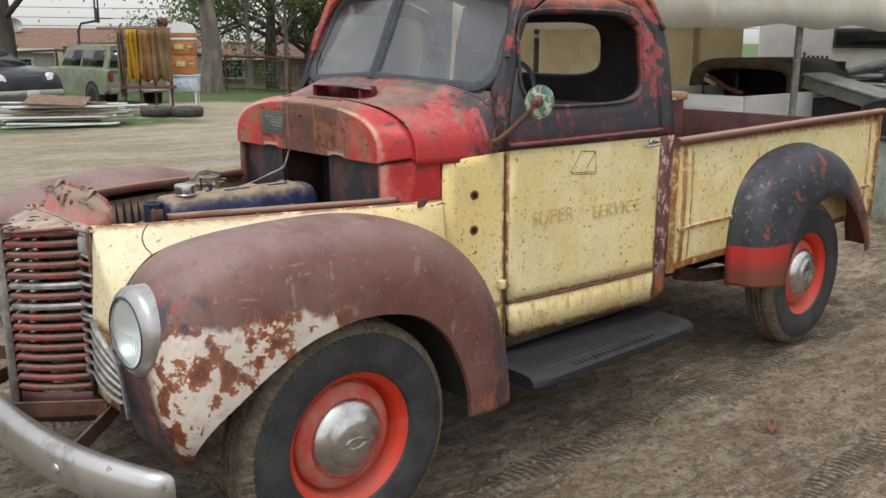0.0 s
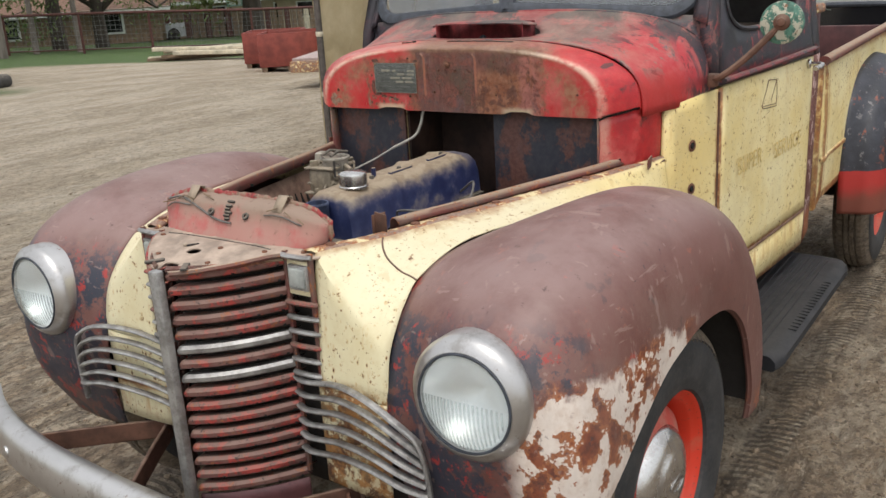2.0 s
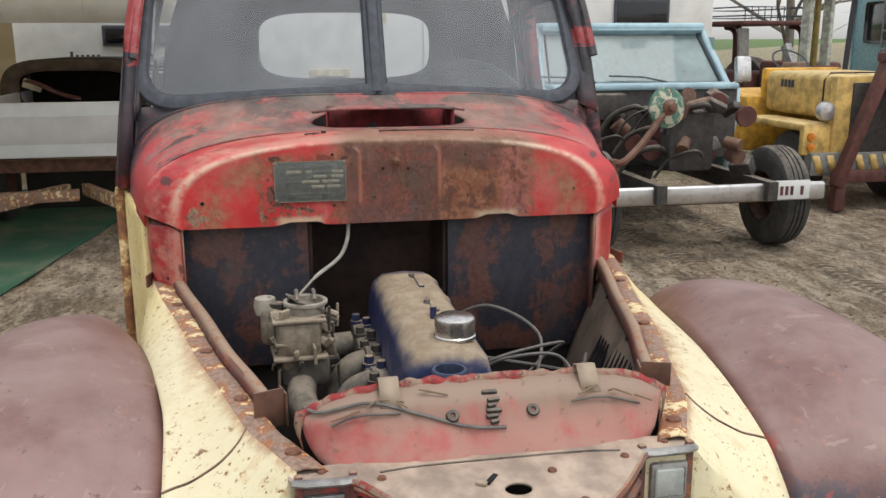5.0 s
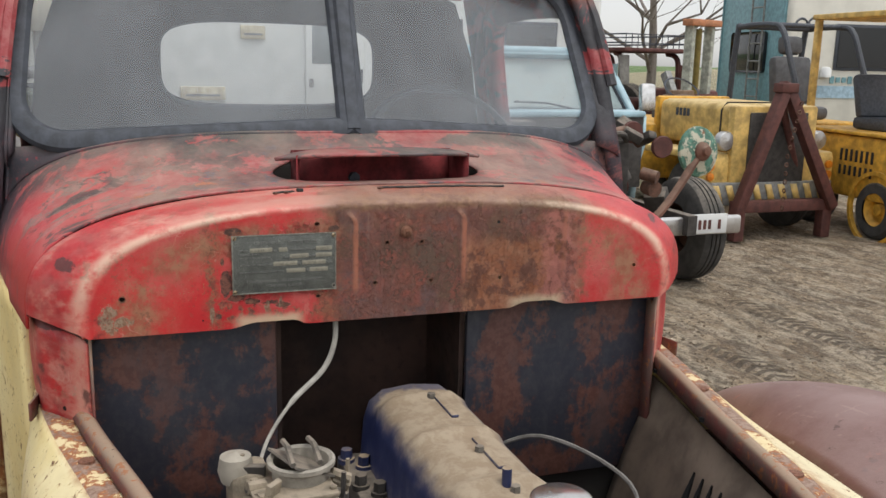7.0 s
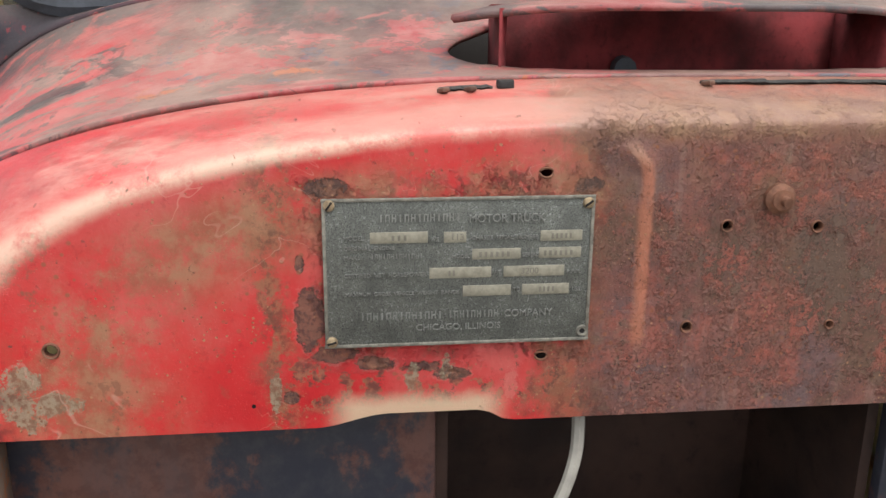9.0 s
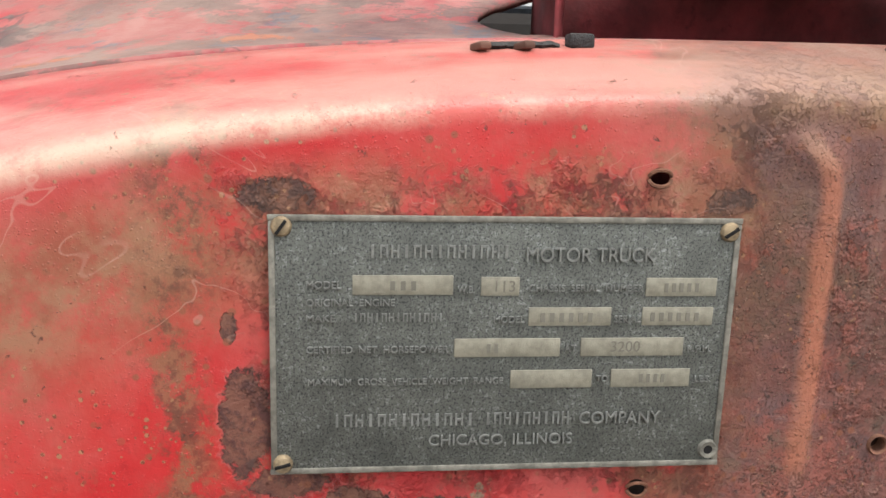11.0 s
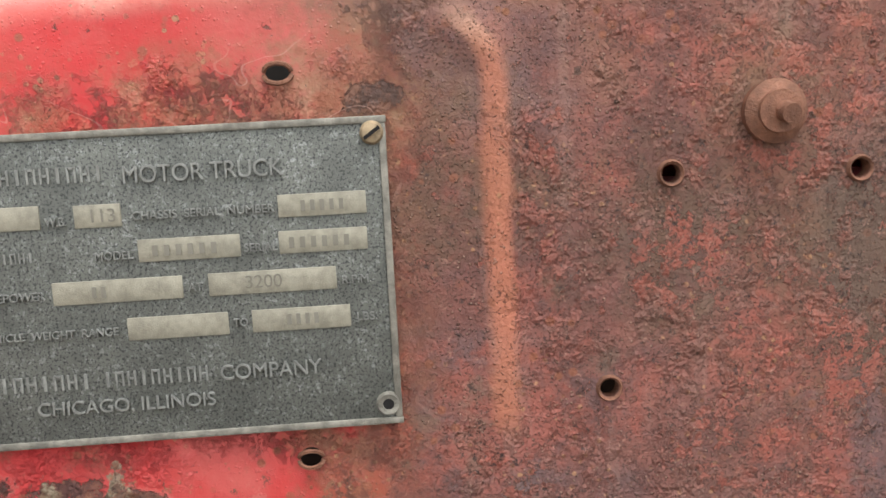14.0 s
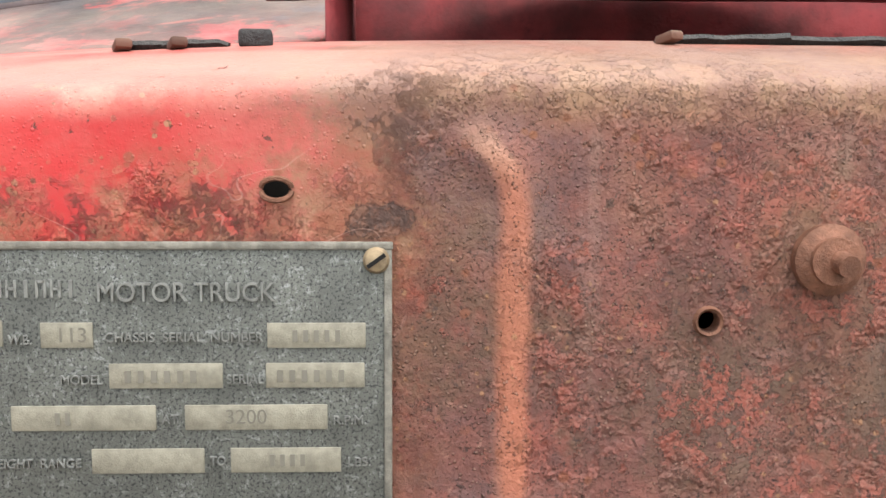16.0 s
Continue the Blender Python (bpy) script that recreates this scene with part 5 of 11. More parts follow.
for s in (1, -1):
    bm = bmesh.new()
    y = Y0 + s * 0.456
    sheet(bm, [[(x, y + s * (x - 0.40) * 0.12, z) for z in (0.78, 0.95, 1.106)] for x in (0.398, 0.42, 0.448)])
    part("firewall_flange", bm, RAIL, fw, solid=0.004)
    # red corner panel below the arch
    bm = bmesh.new()
    prof = spl([(0.398, 0.462), (0.415, 0.476), (0.455, 0.512), (0.482, 0.532), (0.53, 0.543), (0.590, 0.553)], 6)
    head = [1.105 + 0.021 * min(1.0, k / 16) for k in range(len(prof))]
    sheet(bm, [[(p[0] + 0.004, Y0 + s * (p[1] - 0.006 + 0.004 * math.sin((z - 0.965) * 18)), z) for z in np.linspace(0.962, hd - 0.009, 8)] for p, hd in zip(prof, head)])
    part("cowl_corner", bm, COWL, truck, "faded red cowl corner panel", 50, 0.004)
    bm = bmesh.new()
    tube(bm, [(p[0] + 0.007, Y0 + s * (p[1] - 0.008), hd - 0.006) for p, hd in zip(prof, head)], 0.0062, 6)
    part("corner_seam", bm, DARK, truck)
    bm = bmesh.new()
    tube(bm, [(p[0] + 0.001, Y0 + s * (p[1] - 0.001), hd + 0.003) for p, hd in zip(prof, head)], 0.0046, 8)
    part("cowl_lip", bm, COWL, cowl_face, "rolled lower lip of the cowl")
    for q, z in ((14, 1.085), (22, 1.068), (10, 0.99)):
        p = prof[q]
        part("panel_hole", lathe(bmesh.new(), [(0.0, 0.0), (0.0035, 0.0), (0.004, -0.002)], (p[0] + 0.002, Y0 + s * (p[1] - 0.003), z), (-0.7, s * 0.7, 0), 10), HOLE, truck)

# ---- hood sides ----
top_edge = [(-0.490, 0.256, 0.978), (-0.42, 0.290, 0.979), (-0.353, 0.319, 0.978), (-0.20, 0.363, 0.978), (-0.06, 0.405, 0.977), (0.15, 0.455, 0.974), (0.34, 0.505, 0.972), (0.50, 0.541, 0.972), (0.590, 0.556, 0.972)]
front_edge = [(-0.512, 0.258, 0.700), (-0.507, 0.258, 0.78), (-0.500, 0.257, 0.86), (-0.495, 0.256, 0.93)]
seam = [(-0.520, 0.437, 0.700), (-0.518, 0.436, 0.730), (-0.512, 0.435, 0.765), (-0.502, 0.434, 0.80), (-0.480, 0.433, 0.838), (-0.435, 0.431, 0.888), (-0.375, 0.431, 0.925), (-0.22, 0.445, 0.955), (0.0, 0.49, 0.945), (0.18, 0.530, 0.918), (0.34, 0.560, 0.87), (0.48, 0.578, 0.79), (0.590, 0.588, 0.68)]
T = spl(top_edge, 6)
NS = 12 + 1 + len(T)
SE = spl(seam, 6)
SE = [SE[int(round(i * (len(SE) - 1) / (NS - 1)))] for i in range(NS)]
LOFT = list(zip(spl(front_edge, 4)[:-1] + [np.array(front_edge[-1])] + T, SE))
for s in (-1, 1):
    bm = bmesh.new()
    rows = []
    for a, b in LOFT:
        row = []
        for k in range(11):
            t = k / 10
            w = math.sin(math.pi * t) * 0.010
            row.append((a[0] + (b[0] - a[0]) * t - w * 0.5, s * (a[1] + (b[1] - a[1]) * t ** 1.25 + w), a[2] + (b[2] - a[2]) * t))
        rows.append(row)
    sheet(bm, rows)
    # front apron beside the grille
    rows = []
    for z in np.linspace(0.700, 0.48, 7):
        y1, x1 = 0.437 - (0.70 - z) * 0.05, -0.520
        rows.append([(-0.512 + (x1 + 0.512) * t - 0.004 * math.sin(math.pi * t), s * (0.250 + (y1 - 0.250) * t), z) for t in np.linspace(0, 1, 8)])
    sheet(bm, rows)
    side = part("hood_side", bm, YELLOW, truck, "pale yellow hood side panel with rust spots", 50, 0.003)
    # seam line that curls down to the fender
    bm = bmesh.new()
    line = []
    for q, t in spl([(25.0, 0.0), (24.7, 0.16), (24.9, 0.36), (26.0, 0.60), (27.7, 0.80), (29.5, 1.0)], 6):
        k = min(int(q), len(LOFT) - 2)
        a = LOFT[k][0] + (LOFT[k + 1][0] - LOFT[k][0]) * (q - k)
        b = LOFT[k][1] + (LOFT[k + 1][1] - LOFT[k][1]) * (q - k)
        w = math.sin(math.pi * t) * 0.010
        line.append((a[0] + (b[0] - a[0]) * t - w * 0.5 - 0.0015, s * (a[1] + (b[1] - a[1]) * t ** 1.25 + w + 0.0005), a[2] + (b[2] - a[2]) * t + 0.001))
    tube(bm, line, 0.0022, 6)
    part("panel_seam", bm, RUSTY, side)
    # flange along the top, and the angle rail inside it
    bm = bmesh.new()
    sheet(bm, [[(p[0] + 0.004 * q, s * (p[1] - w), p[2] + h) for w, h, q in ((-0.002, -0.010, 0), (0.0, 0.0, 0), (0.010, 0.003, 0), (0.034, 0.001, 0), (0.040, -0.006, 0))] for p in T])
    fl = part("hood_side_flange", bm, FLANGE, side, "flange with yellow paint worn to rust", 50, 0.003)
    for q in (4, 16, 25, 34, 44):
        p = T[q]
        part("oval_bolt", lathe(bmesh.new(), [(0.011, 0.0), (0.010, 0.004), (0.0, 0.005)], (p[0], s * (p[1] - 0.019), p[2] + 0.003), (0, 0, 1), 14), BOLT, fl)
    bm = bmesh.new()
    rr = [p + np.array((0, 0, 0.003)) for p in T if -0.285 < p[0] < 0.47]
    sheet(bm, [[(p[0], s * (p[1] - w), p[2] + h) for w, h in ((0.034, 0.002), (0.038, 0.010), (0.042, 0.016), (0.050, 0.017), (0.056, 0.012), (0.058, -0.012))] for p in rr])
    rail = part("hood_rail", bm, RAIL, truck, "rusty red angle rail along the engine bay", 50, 0.003)
    for f in (0.02, 0.35, 0.66, 0.93):
        p = rr[int(f * (len(rr) - 1))]
        part("rail_hole", box(bmesh.new(), (p[0], s * (p[1] - 0.0585), p[2] - 0.008), (0.014, 0.004, 0.007), (0, 0, -15 * s)), HOLE, rail)
    # bracket at the rail's front end
    bm = bmesh.new()
    box(bm, (-0.318, s * 0.288, 0.990), (0.003, 0.044, 0.056), (0, 0, 20 * s), 0.001)
    box(bm, (-0.300, s * 0.268, 0.986), (0.036, 0.003, 0.050), (0, 0, 15 * s), 0.001)
    part("hood_bracket", bm, RUSTY, truck, "rusty steel hood bracket")
    # inner wall of the engine bay with slots
    bm = bmesh.new()
    inner = [p for p in T if -0.36 < p[0] < 0.46]
    sheet(bm, [[(p[0] - 0.05 * t, s * (p[1] - 0.045 - 0.15 * t), p[2] - 0.030 - 0.33 * t) for t in np.linspace(0, 1, 5)] for p in inner])
    wall = part("engine_bay_side", bm, plain("dusty_inner_panel", (0.125, 0.090, 0.066), 0.8, 0, 0.4, 10, dust=0.3) if s < 0 else RUSTY, truck, "dusty inner side panel with slots", 50, 0.002)
    for i in range(13):
        x0, t0, t1 = 0.185 - 0.031 * i, max(0.03, 0.17 - 0.013 * i), 0.70 + 0.02 * (i % 3)
        p = min(T, key=lambda q: abs(q[0] - x0))
        bm = bmesh.new()
        pts = [(x0 - 0.05 * t - 0.002, s * (p[1] - 0.048 - 0.15 * t), p[2] - 0.028 - 0.33 * t) for t in np.linspace(t0, t1, 6)]
        tube(bm, pts, [0.0015, 0.006, 0.0078, 0.0078, 0.006, 0.002], 6)
        part("slot", bm, HOLE, wall)

# rivets in the badge pad, on the corner of the driver's hood side
for s in (-1, 1):
    bm = bmesh.new()
    box(bm, (0.505, s * 0.549, 0.975), (0.052, 0.004, 0.028), (0, 0, 12 * -s), 0.001)
    pad = part("hinge_pad", bm, RAIL, truck, "small rusty red hinge pad")
    for dx in (-0.015, 0.0, 0.015):
        part("rivet", lathe(bmesh.new(), [(0.003, 0), (0.0, 0.0015)], (0.505 + dx, s * (0.5515 - dx * -0.2), 0.975), (0, s, 0), 8), BOLT, pad)

# ---- radiator ----
def mat_trimmed_red():
    m = Mat("torn_red_edge")
    n1 = m.noise(34, 6, 0.7, (3, 3, 1))
    c = m.mix((0.26, 0.022, 0.022), (0.24, 0.16, 0.11), m.step(n1, 0.44, 0.56))
    return m.done(m.mix(c, (0.07, 0.03, 0.024), m.mul(m.step(m.noise(90, 5, 0.7), 0.58, 0.64), 0.8)), 0.65, 0.0)



def tank_at(u, t, lift=0.0):
    """A pressed pan: top rim at t = 0, foot at t = 1, its sides turned back."""
    au = abs(u)
    top = 1.056 - 0.036 * au ** 5
    z = top + (0.970 - top) * t
    deep = max(0.0, 1 - au ** 5) ** 0.55
    y = 0.246 * u * (1 - 0.06 * t * t)
    groove = sum(math.exp(-((y - g * (1 + 0.10 * t)) / 0.006) ** 2) for g in (-0.155, -0.085, 0.03, 0.10, 0.165))
    fall = 0.030 * min(1.0, t / 0.16) ** 0.7 + 0.036 * t ** 1.3
    x = -0.430 - deep * fall - lift + 0.0035 * groove * min(1.0, 4 * t) - 0.0025 * math.sin(y * 39 + 5 * t) * t
    return (x, y, z + lift * 0.5)


bm = bmesh.new()
sheet(bm, [[(-0.420, 0.246 * u, 1.050 - 0.036 * abs(u) ** 5)] + [tank_at(u, k / 14) for k in range(15)] for u in np.linspace(-1, 1, 97)])
bmesh.ops.recalc_face_normals(bm, faces=bm.faces)
rad = part("radiator_tank", bm, TANK, truck, "dusty red radiator top tank", 60)
bm = bmesh.new()
rows = []
for k in range(150):
    u = -1.12 + 2.24 * k / 149
    over = max(0.0, abs(u) - 1.0)
    y = 0.246 * max(-1.0, min(1.0, u)) + 0.004 * noise.noise((u * 9, 3, 3)) * (over > 0)
    z = 1.052 - 0.036 * min(1.0, abs(u)) ** 5 - over * 0.26
    jag = 0.0045 * noise.noise((u * 15, 1, 2)) + 0.004 * noise.noise((u * 4.3, 4, 2))
    out = 0.007 * min(1.0, abs(u) ** 8)
    x = -0.430 + 0.004 * noise.noise((u * 10, 7, 1))
    sy = math.copysign(1.0, u)
    rows.append([(x - 0.004, y, z - 0.004), (x + 0.001, y + sy * out * 0.6, z + 0.006 + jag), (x + 0.004, y + sy * out, z + 0.011 + jag)])
sheet(bm, rows)
part("torn_flange", bm, mat_trimmed_red(), rad, "torn red flange of the tank", 50, 0.0015)
bm = bmesh.new()
tube(bm, spl([(-0.415, 0.243, 1.030), tank_at(0.90, 0.06, 0.006), tank_at(0.66, 0.10, 0.006), tank_at(0.42, 0.30, 0.004), tank_at(0.16, 0.52, 0.003), tank_at(-0.05, 0.56, 0.003)], 8), 0.0024, 6)
tube(bm, spl([tank_at(0.86, 0.30, 0.004), tank_at(0.72, 0.22, 0.005), tank_at(0.5, 0.26, 0.003)], 6), 0.0018, 5)
tube(bm, spl([tank_at(-0.42, 0.28, 0.003), tank_at(-0.6, 0.24, 0.004), tank_at(-0.82, 0.34, 0.003)], 6), 0.0016, 5)
part("loose_wire", bm, WIRE, rad)
CLIP = plain("tan_clip", (0.30, 0.235, 0.17), 0.7)
for y in (0.134, -0.132):
    bm = bmesh.new()
    sheet(bm, [[(x, y + w, z) for w in (-0.013, 0.013)] for x, z in ((-0.420, 1.04), (-0.424, 1.066), (-0.436, 1.069), (-0.462, 1.040))])
    part("tank_clip", bm, CLIP, rad, solid=0.002)
for u in (0.23, -0.205):
    c = tank_at(u, 0.36, 0.001)
    part("grommet", lathe(bmesh.new(), [(0.003, 0.0), (0.0035, 0.003), (0.0075, 0.0035), (0.009, 0.0)], c, (-0.75, 0, 0.65), 16), GREASE, rad)
for i in range(6):
    c = tank_at(0.02 - 0.012 * (i % 2), 0.10 + 0.075 * i, 0.002)
    part("debris", box(bmesh.new(), c, (0.005, 0.020 - 0.004 * (i % 3), 0.006), (0, -30, 8 * (i % 3)), 0.001), GREASE, rad)
for k, (u, t) in enumerate(((0.55, 0.10), (0.48, 0.13), (-0.63, 0.16), (-0.50, 0.12), (0.75, 0.16), (-0.8, 0.22), (0.33, 0.05))):
    c = Vector(tank_at(u, t, 0.003))
    part("twig", tube(bmesh.new(), [c, c + Vector((-0.004, 0.016 * math.cos(k), 0.004)), c + Vector((-0.010, 0.03 * math.cos(k * 1.7), -0.004))], 0.0014, 5), plain("dry_twig", (0.20, 0.14, 0.09), 0.9) if k == 0 else bpy.data.materials["dry_twig"], rad)
part("radiator_core", box(bmesh.new(), (-0.43, 0, 0.72), (0.07, 0.44, 0.50)), DARK, rad)

# grille top plate: a wide V with a pressed panel, notched at the nose
def plate_z(x, y):
    half = 0.122 - max(0.0, -0.512 - x) * 1.05
    k = max(0.0, min(1.0, (half - abs(y)) / 0.008)) * max(0.0, min(1.0, (-0.508 - x) / 0.006)) * max(0.0, min(1.0, (x + 0.612) / 0.008))
    return 0.9775 - 0.14 * max(0.0, -0.535 - x) - 0.06 * max(0.0, abs(y) - 0.16) + 0.0035 * k * k * (3 - 2 * k)


bm = bmesh.new()
pts = spl([(-0.470, 0.262), (-0.502, 0.262), (-0.512, 0.194), (-0.545, 0.165), (-0.588, 0.128), (-0.636, 0.072), (-0.662, 0.026), (-0.657, 0.014), (-0.634, 0.020), (-0.628, 0.006)], 5)
loop = [(x, y) for x, y in pts] + [(x, -y) for x, y in pts[::-1]]
fill(bm, loop, lambda x, y: (x, y, plate_z(x, y)), 0.0075, [ring2(-0.578, -0.002, 0.0125, 0.0170, 20)])
bmesh.ops.recalc_face_normals(bm, faces=bm.faces)
top = part("grille_top_plate", bm, plain("tan_dusty_plate", (0.33, 0.255, 0.20), 0.8, 0, 0.35, 20, bump=0.4), truck, "dusty tan plate on top of the grille", 40, 0.004, -1)
bm = bmesh.new()
tube(bm, [(x - 0.001, y, plate_z(x, y) - 0.005) for x, y in pts[10:-15]], 0.0055, 6)
part("plate_lip", bm, mat_trimmed_red(), top, "chipped red edge of the plate")
part("plate_lip", tube(bmesh.new(), [(x - 0.001, -y, plate_z(x, y) - 0.005) for x, y in pts[10:-15]], 0.0055, 6), RAIL, top)
part("plate_slot", box(bmesh.new(), (-0.556, 0.026, plate_z(-0.556, 0.026) + 0.0005), (0.026, 0.007, 0.003), (0, 0, -38), 0.001), HOLE, top)
part("slot_tab", box(bmesh.new(), (-0.564, 0.040, plate_z(-0.564, 0.040) + 0.002), (0.008, 0.014, 0.004), (0, 0, -30), 0.001), CLIP, top)
for s in (-1, 1):
    part("nose_cap", box(bmesh.new(), (-0.640, s * 0.046, plate_z(-0.64, 0.046) + 0.003), (0.014, 0.040, 0.006), (0, 0, s * 52), 0.0025), GREASE, top)
    part("plate_seam", tube(bmesh.new(), [(x, s * y, plate_z(x, y) + 0.0005) for x, y in ((-0.504, 0.0), (-0.504, 0.06), (-0.506, 0.12), (-0.512, 0.155))], 0.0016, 5), GREASE, top)
for x, y in ((-0.49, 0.225), (-0.49, -0.225), (-0.528, 0.155), (-0.528, -0.155), (-0.55, -0.052), (-0.607, 0.075), (-0.607, -0.075)):
    part("plate_bolt", lathe(bmesh.new(), [(0.006, 0), (0.005, 0.003), (0, 0.004)], (x, y, plate_z(x, y)), (0, 0, 1), 10), BOLT, top)

# ---- grille ----
grille = part("grille_centre_strip", box(bmesh.new(), (-0.676, 0.0, 0.690), (0.020, 0.026, 0.545), bevel=0.004), TRIM, truck, "dull aluminium grille centre strip")


def bar_path(s, z, sag=0.0):
    pts = spl([(-0.664, 0.014), (-0.628, 0.075), (-0.580, 0.130), (-0.535, 0.168), (-0.510, 0.187)], 5)
    return [(x, s * y, z + 0.012 * (y / 0.187) ** 1.5 + sag * math.sin(y * 30)) for x, y in pts]


for s in (-1, 1):
    for i in range(16):
        z = 0.945 - 0.0318 * i
        bright = i in (5, 7)
        bm = bmesh.new()
        path = bar_path(s, z)
        sheet(bm, [[(x + dx, y, zz + dz) for dx, dz in ((0.030, 0.011), (0.006, 0.010), (-0.001, 0.004), (0.0, -0.004), (0.005, -0.007), (0.012, -0.008))] for x, y, zz in path])
        gb = part("grille_bar", bm, TRIM if bright else GRILLE, truck, "bright aluminium grille bar" if bright else "", 40, 0.002)
        if not bright:
            for f in (2 + i % 3, 9 + (i * 5) % 4, 17):
                x, y, zz = path[f]
                part("slot", box(bmesh.new(), (x + 0.0035, y, zz - 0.0055), (0.006, 0.010, 0.0045), (0, 0, s * (40 if f > 5 else 30)), 0.001), HOLE, gb)
    bm = bmesh.new()
    sheet(bm, [[(x + dx, y, z + 0.01 * (abs(y) / 0.187) ** 1.5) for z in (0.455, 0.43, 0.395, 0.36)] for x, y, _ in bar_path(s, 0) for dx in (0.004,)])
    part("grille_base", bm, plain("black_red_scuffed", (0.06, 0.02, 0.022), 0.6, 0, 0.8, 9), truck, solid=0.004)
    bm = bmesh.new()
    sheet(bm, [[(x + 0.006, y, 0.967), (x - 0.001, y, 0.963), (x + 0.001, y, 0.955)] for x, y, _ in bar_path(s, 0)])
    part("grille_header", bm, COWL, truck, solid=0.003)
    # upright edges and backing of the side grille
    bm = bmesh.new()
    for y in (0.188, 0.254):
        box(bm, (-0.505, s * y, 0.730), (0.010, 0.010, 0.500), bevel=0.002)
    part("grille_upright", bm, RAIL, truck)
    # marker lamp
    bm = bmesh.new()
    box(bm, (-0.502, s * 0.223, 0.925), (0.012, 0.066, 0.074), bevel=0.004)
    lamp = part("marker_lamp_plate", bm, YELLOW if s < 0 else GRILLE, truck, "rusted lamp plate")
    part("lamp_surround", box(bmesh.new(), (-0.510, s * 0.224, 0.928), (0.010, 0.052, 0.054), bevel=0.004), TRIM, lamp)
    part("lamp_glass", box(bmesh.new(), (-0.5155, s * 0.224, 0.928), (0.006, 0.042, 0.043), bevel=0.005, seg=3), plain("frosted_lamp_glass", (0.36, 0.38, 0.36), 0.25), lamp, "frosted clear lamp glass")
    bm = bmesh.new()
    tube(bm, [(-0.512, s * 0.186, 0.972), (-0.516, s * 0.20, 0.972), (-0.514, s * 0.245, 0.972), (-0.508, s * 0.26, 0.972)], 0.0075, 8, flat=0.7)
    part("lamp_trim", bm, TRIM, truck)
    for i in range(12):
        z = 0.876 - 0.0310 * i
        red = i in (0, 3)
        bm = bmesh.new()
        if i < 6:
            path = [(-0.508, 0.187, z - 0.004), (-0.516, 0.195, z - 0.002), (-0.519, 0.224, z), (-0.514, 0.252, z - 0.001), (-0.504, 0.259, z - 0.004)]
        else:
            j = i - 6
            zt = 0.706 - 0.0325 * j
            e = 0.527 + 0.002 * j
            path = spl([(-0.512, 0.188, zt), (-0.520, 0.215, zt - 0.002), (-0.522, 0.262, zt + 0.004), (-0.533, 0.31, zt + 0.016), (-0.552, 0.37, zt + 0.024 + 0.001 * j), (-0.566, 0.43, zt + 0.018 + 0.003 * j), (-0.565, 0.49, zt - 0.012 + 0.006 * j), (-0.550, e, zt - 0.050 + 0.011 * j)], 5)
        tube(bm, [(x, s * y, zz) for x, y, zz in path], 0.0085, 8, flat=0.65)
        part("side_grille_bar", bm, (GRILLE if red else TRIM), truck, "" if i < 6 else "curved grille bar across the fender")
    bm = bmesh.new()
    tube(bm, [(x, s * y, z) for x, y, z in spl([(-0.566, 0.490, 0.694), (-0.556, 0.522, 0.664), (-0.549, 0.537, 0.60), (-0.542, 0.541, 0.50)], 6)], 0.008, 8, flat=0.7)
    part("side_grille_end", bm, TRIM, truck)

# ---- front fenders ----
# crown x z, outer edge x y z, inner seam x y z
ST = [(-0.475, 0.40, -0.455, 0.74, 0.435, -0.49, 0.47, 0.42),
      (-0.525, 0.53, -0.478, 0.805, 0.485, -0.515, 0.455, 0.54),
      (-0.550, 0.65, -0.445, 0.838, 0.545, -0.525, 0.440, 0.64),
      (-0.552, 0.77, -0.375, 0.848, 0.597, -0.515, 0.435, 0.73),
      (-0.530, 0.862, -0.285, 0.850, 0.652, -0.480, 0.432, 0.825),
      (-0.450, 0.936, -0.175, 0.852, 0.708, -0.400, 0.430, 0.906),
      (-0.305, 0.984, -0.080, 0.856, 0.735, -0.270, 0.440, 0.943),
      (-0.095, 1.004, 0.020, 0.858, 0.747, -0.05, 0.480, 0.948),
      (0.125, 0.998, 0.135, 0.860, 0.738, 0.15, 0.525, 0.925),
      (0.335, 0.946, 0.245, 0.860, 0.700, 0.33, 0.558, 0.870),
      (0.500, 0.856, 0.340, 0.860, 0.620, 0.48, 0.580, 0.79),
      (0.625, 0.715, 0.408, 0.858, 0.505, 0.60, 0.590, 0.66),
      (0.702, 0.520, 0.442, 0.856, 0.405, 0.690, 0.60, 0.48),
      (0.745, 0.290, 0.458, 0.845, 0.318, 0.740, 0.60, 0.280)]
FEN = spl(ST, 6)
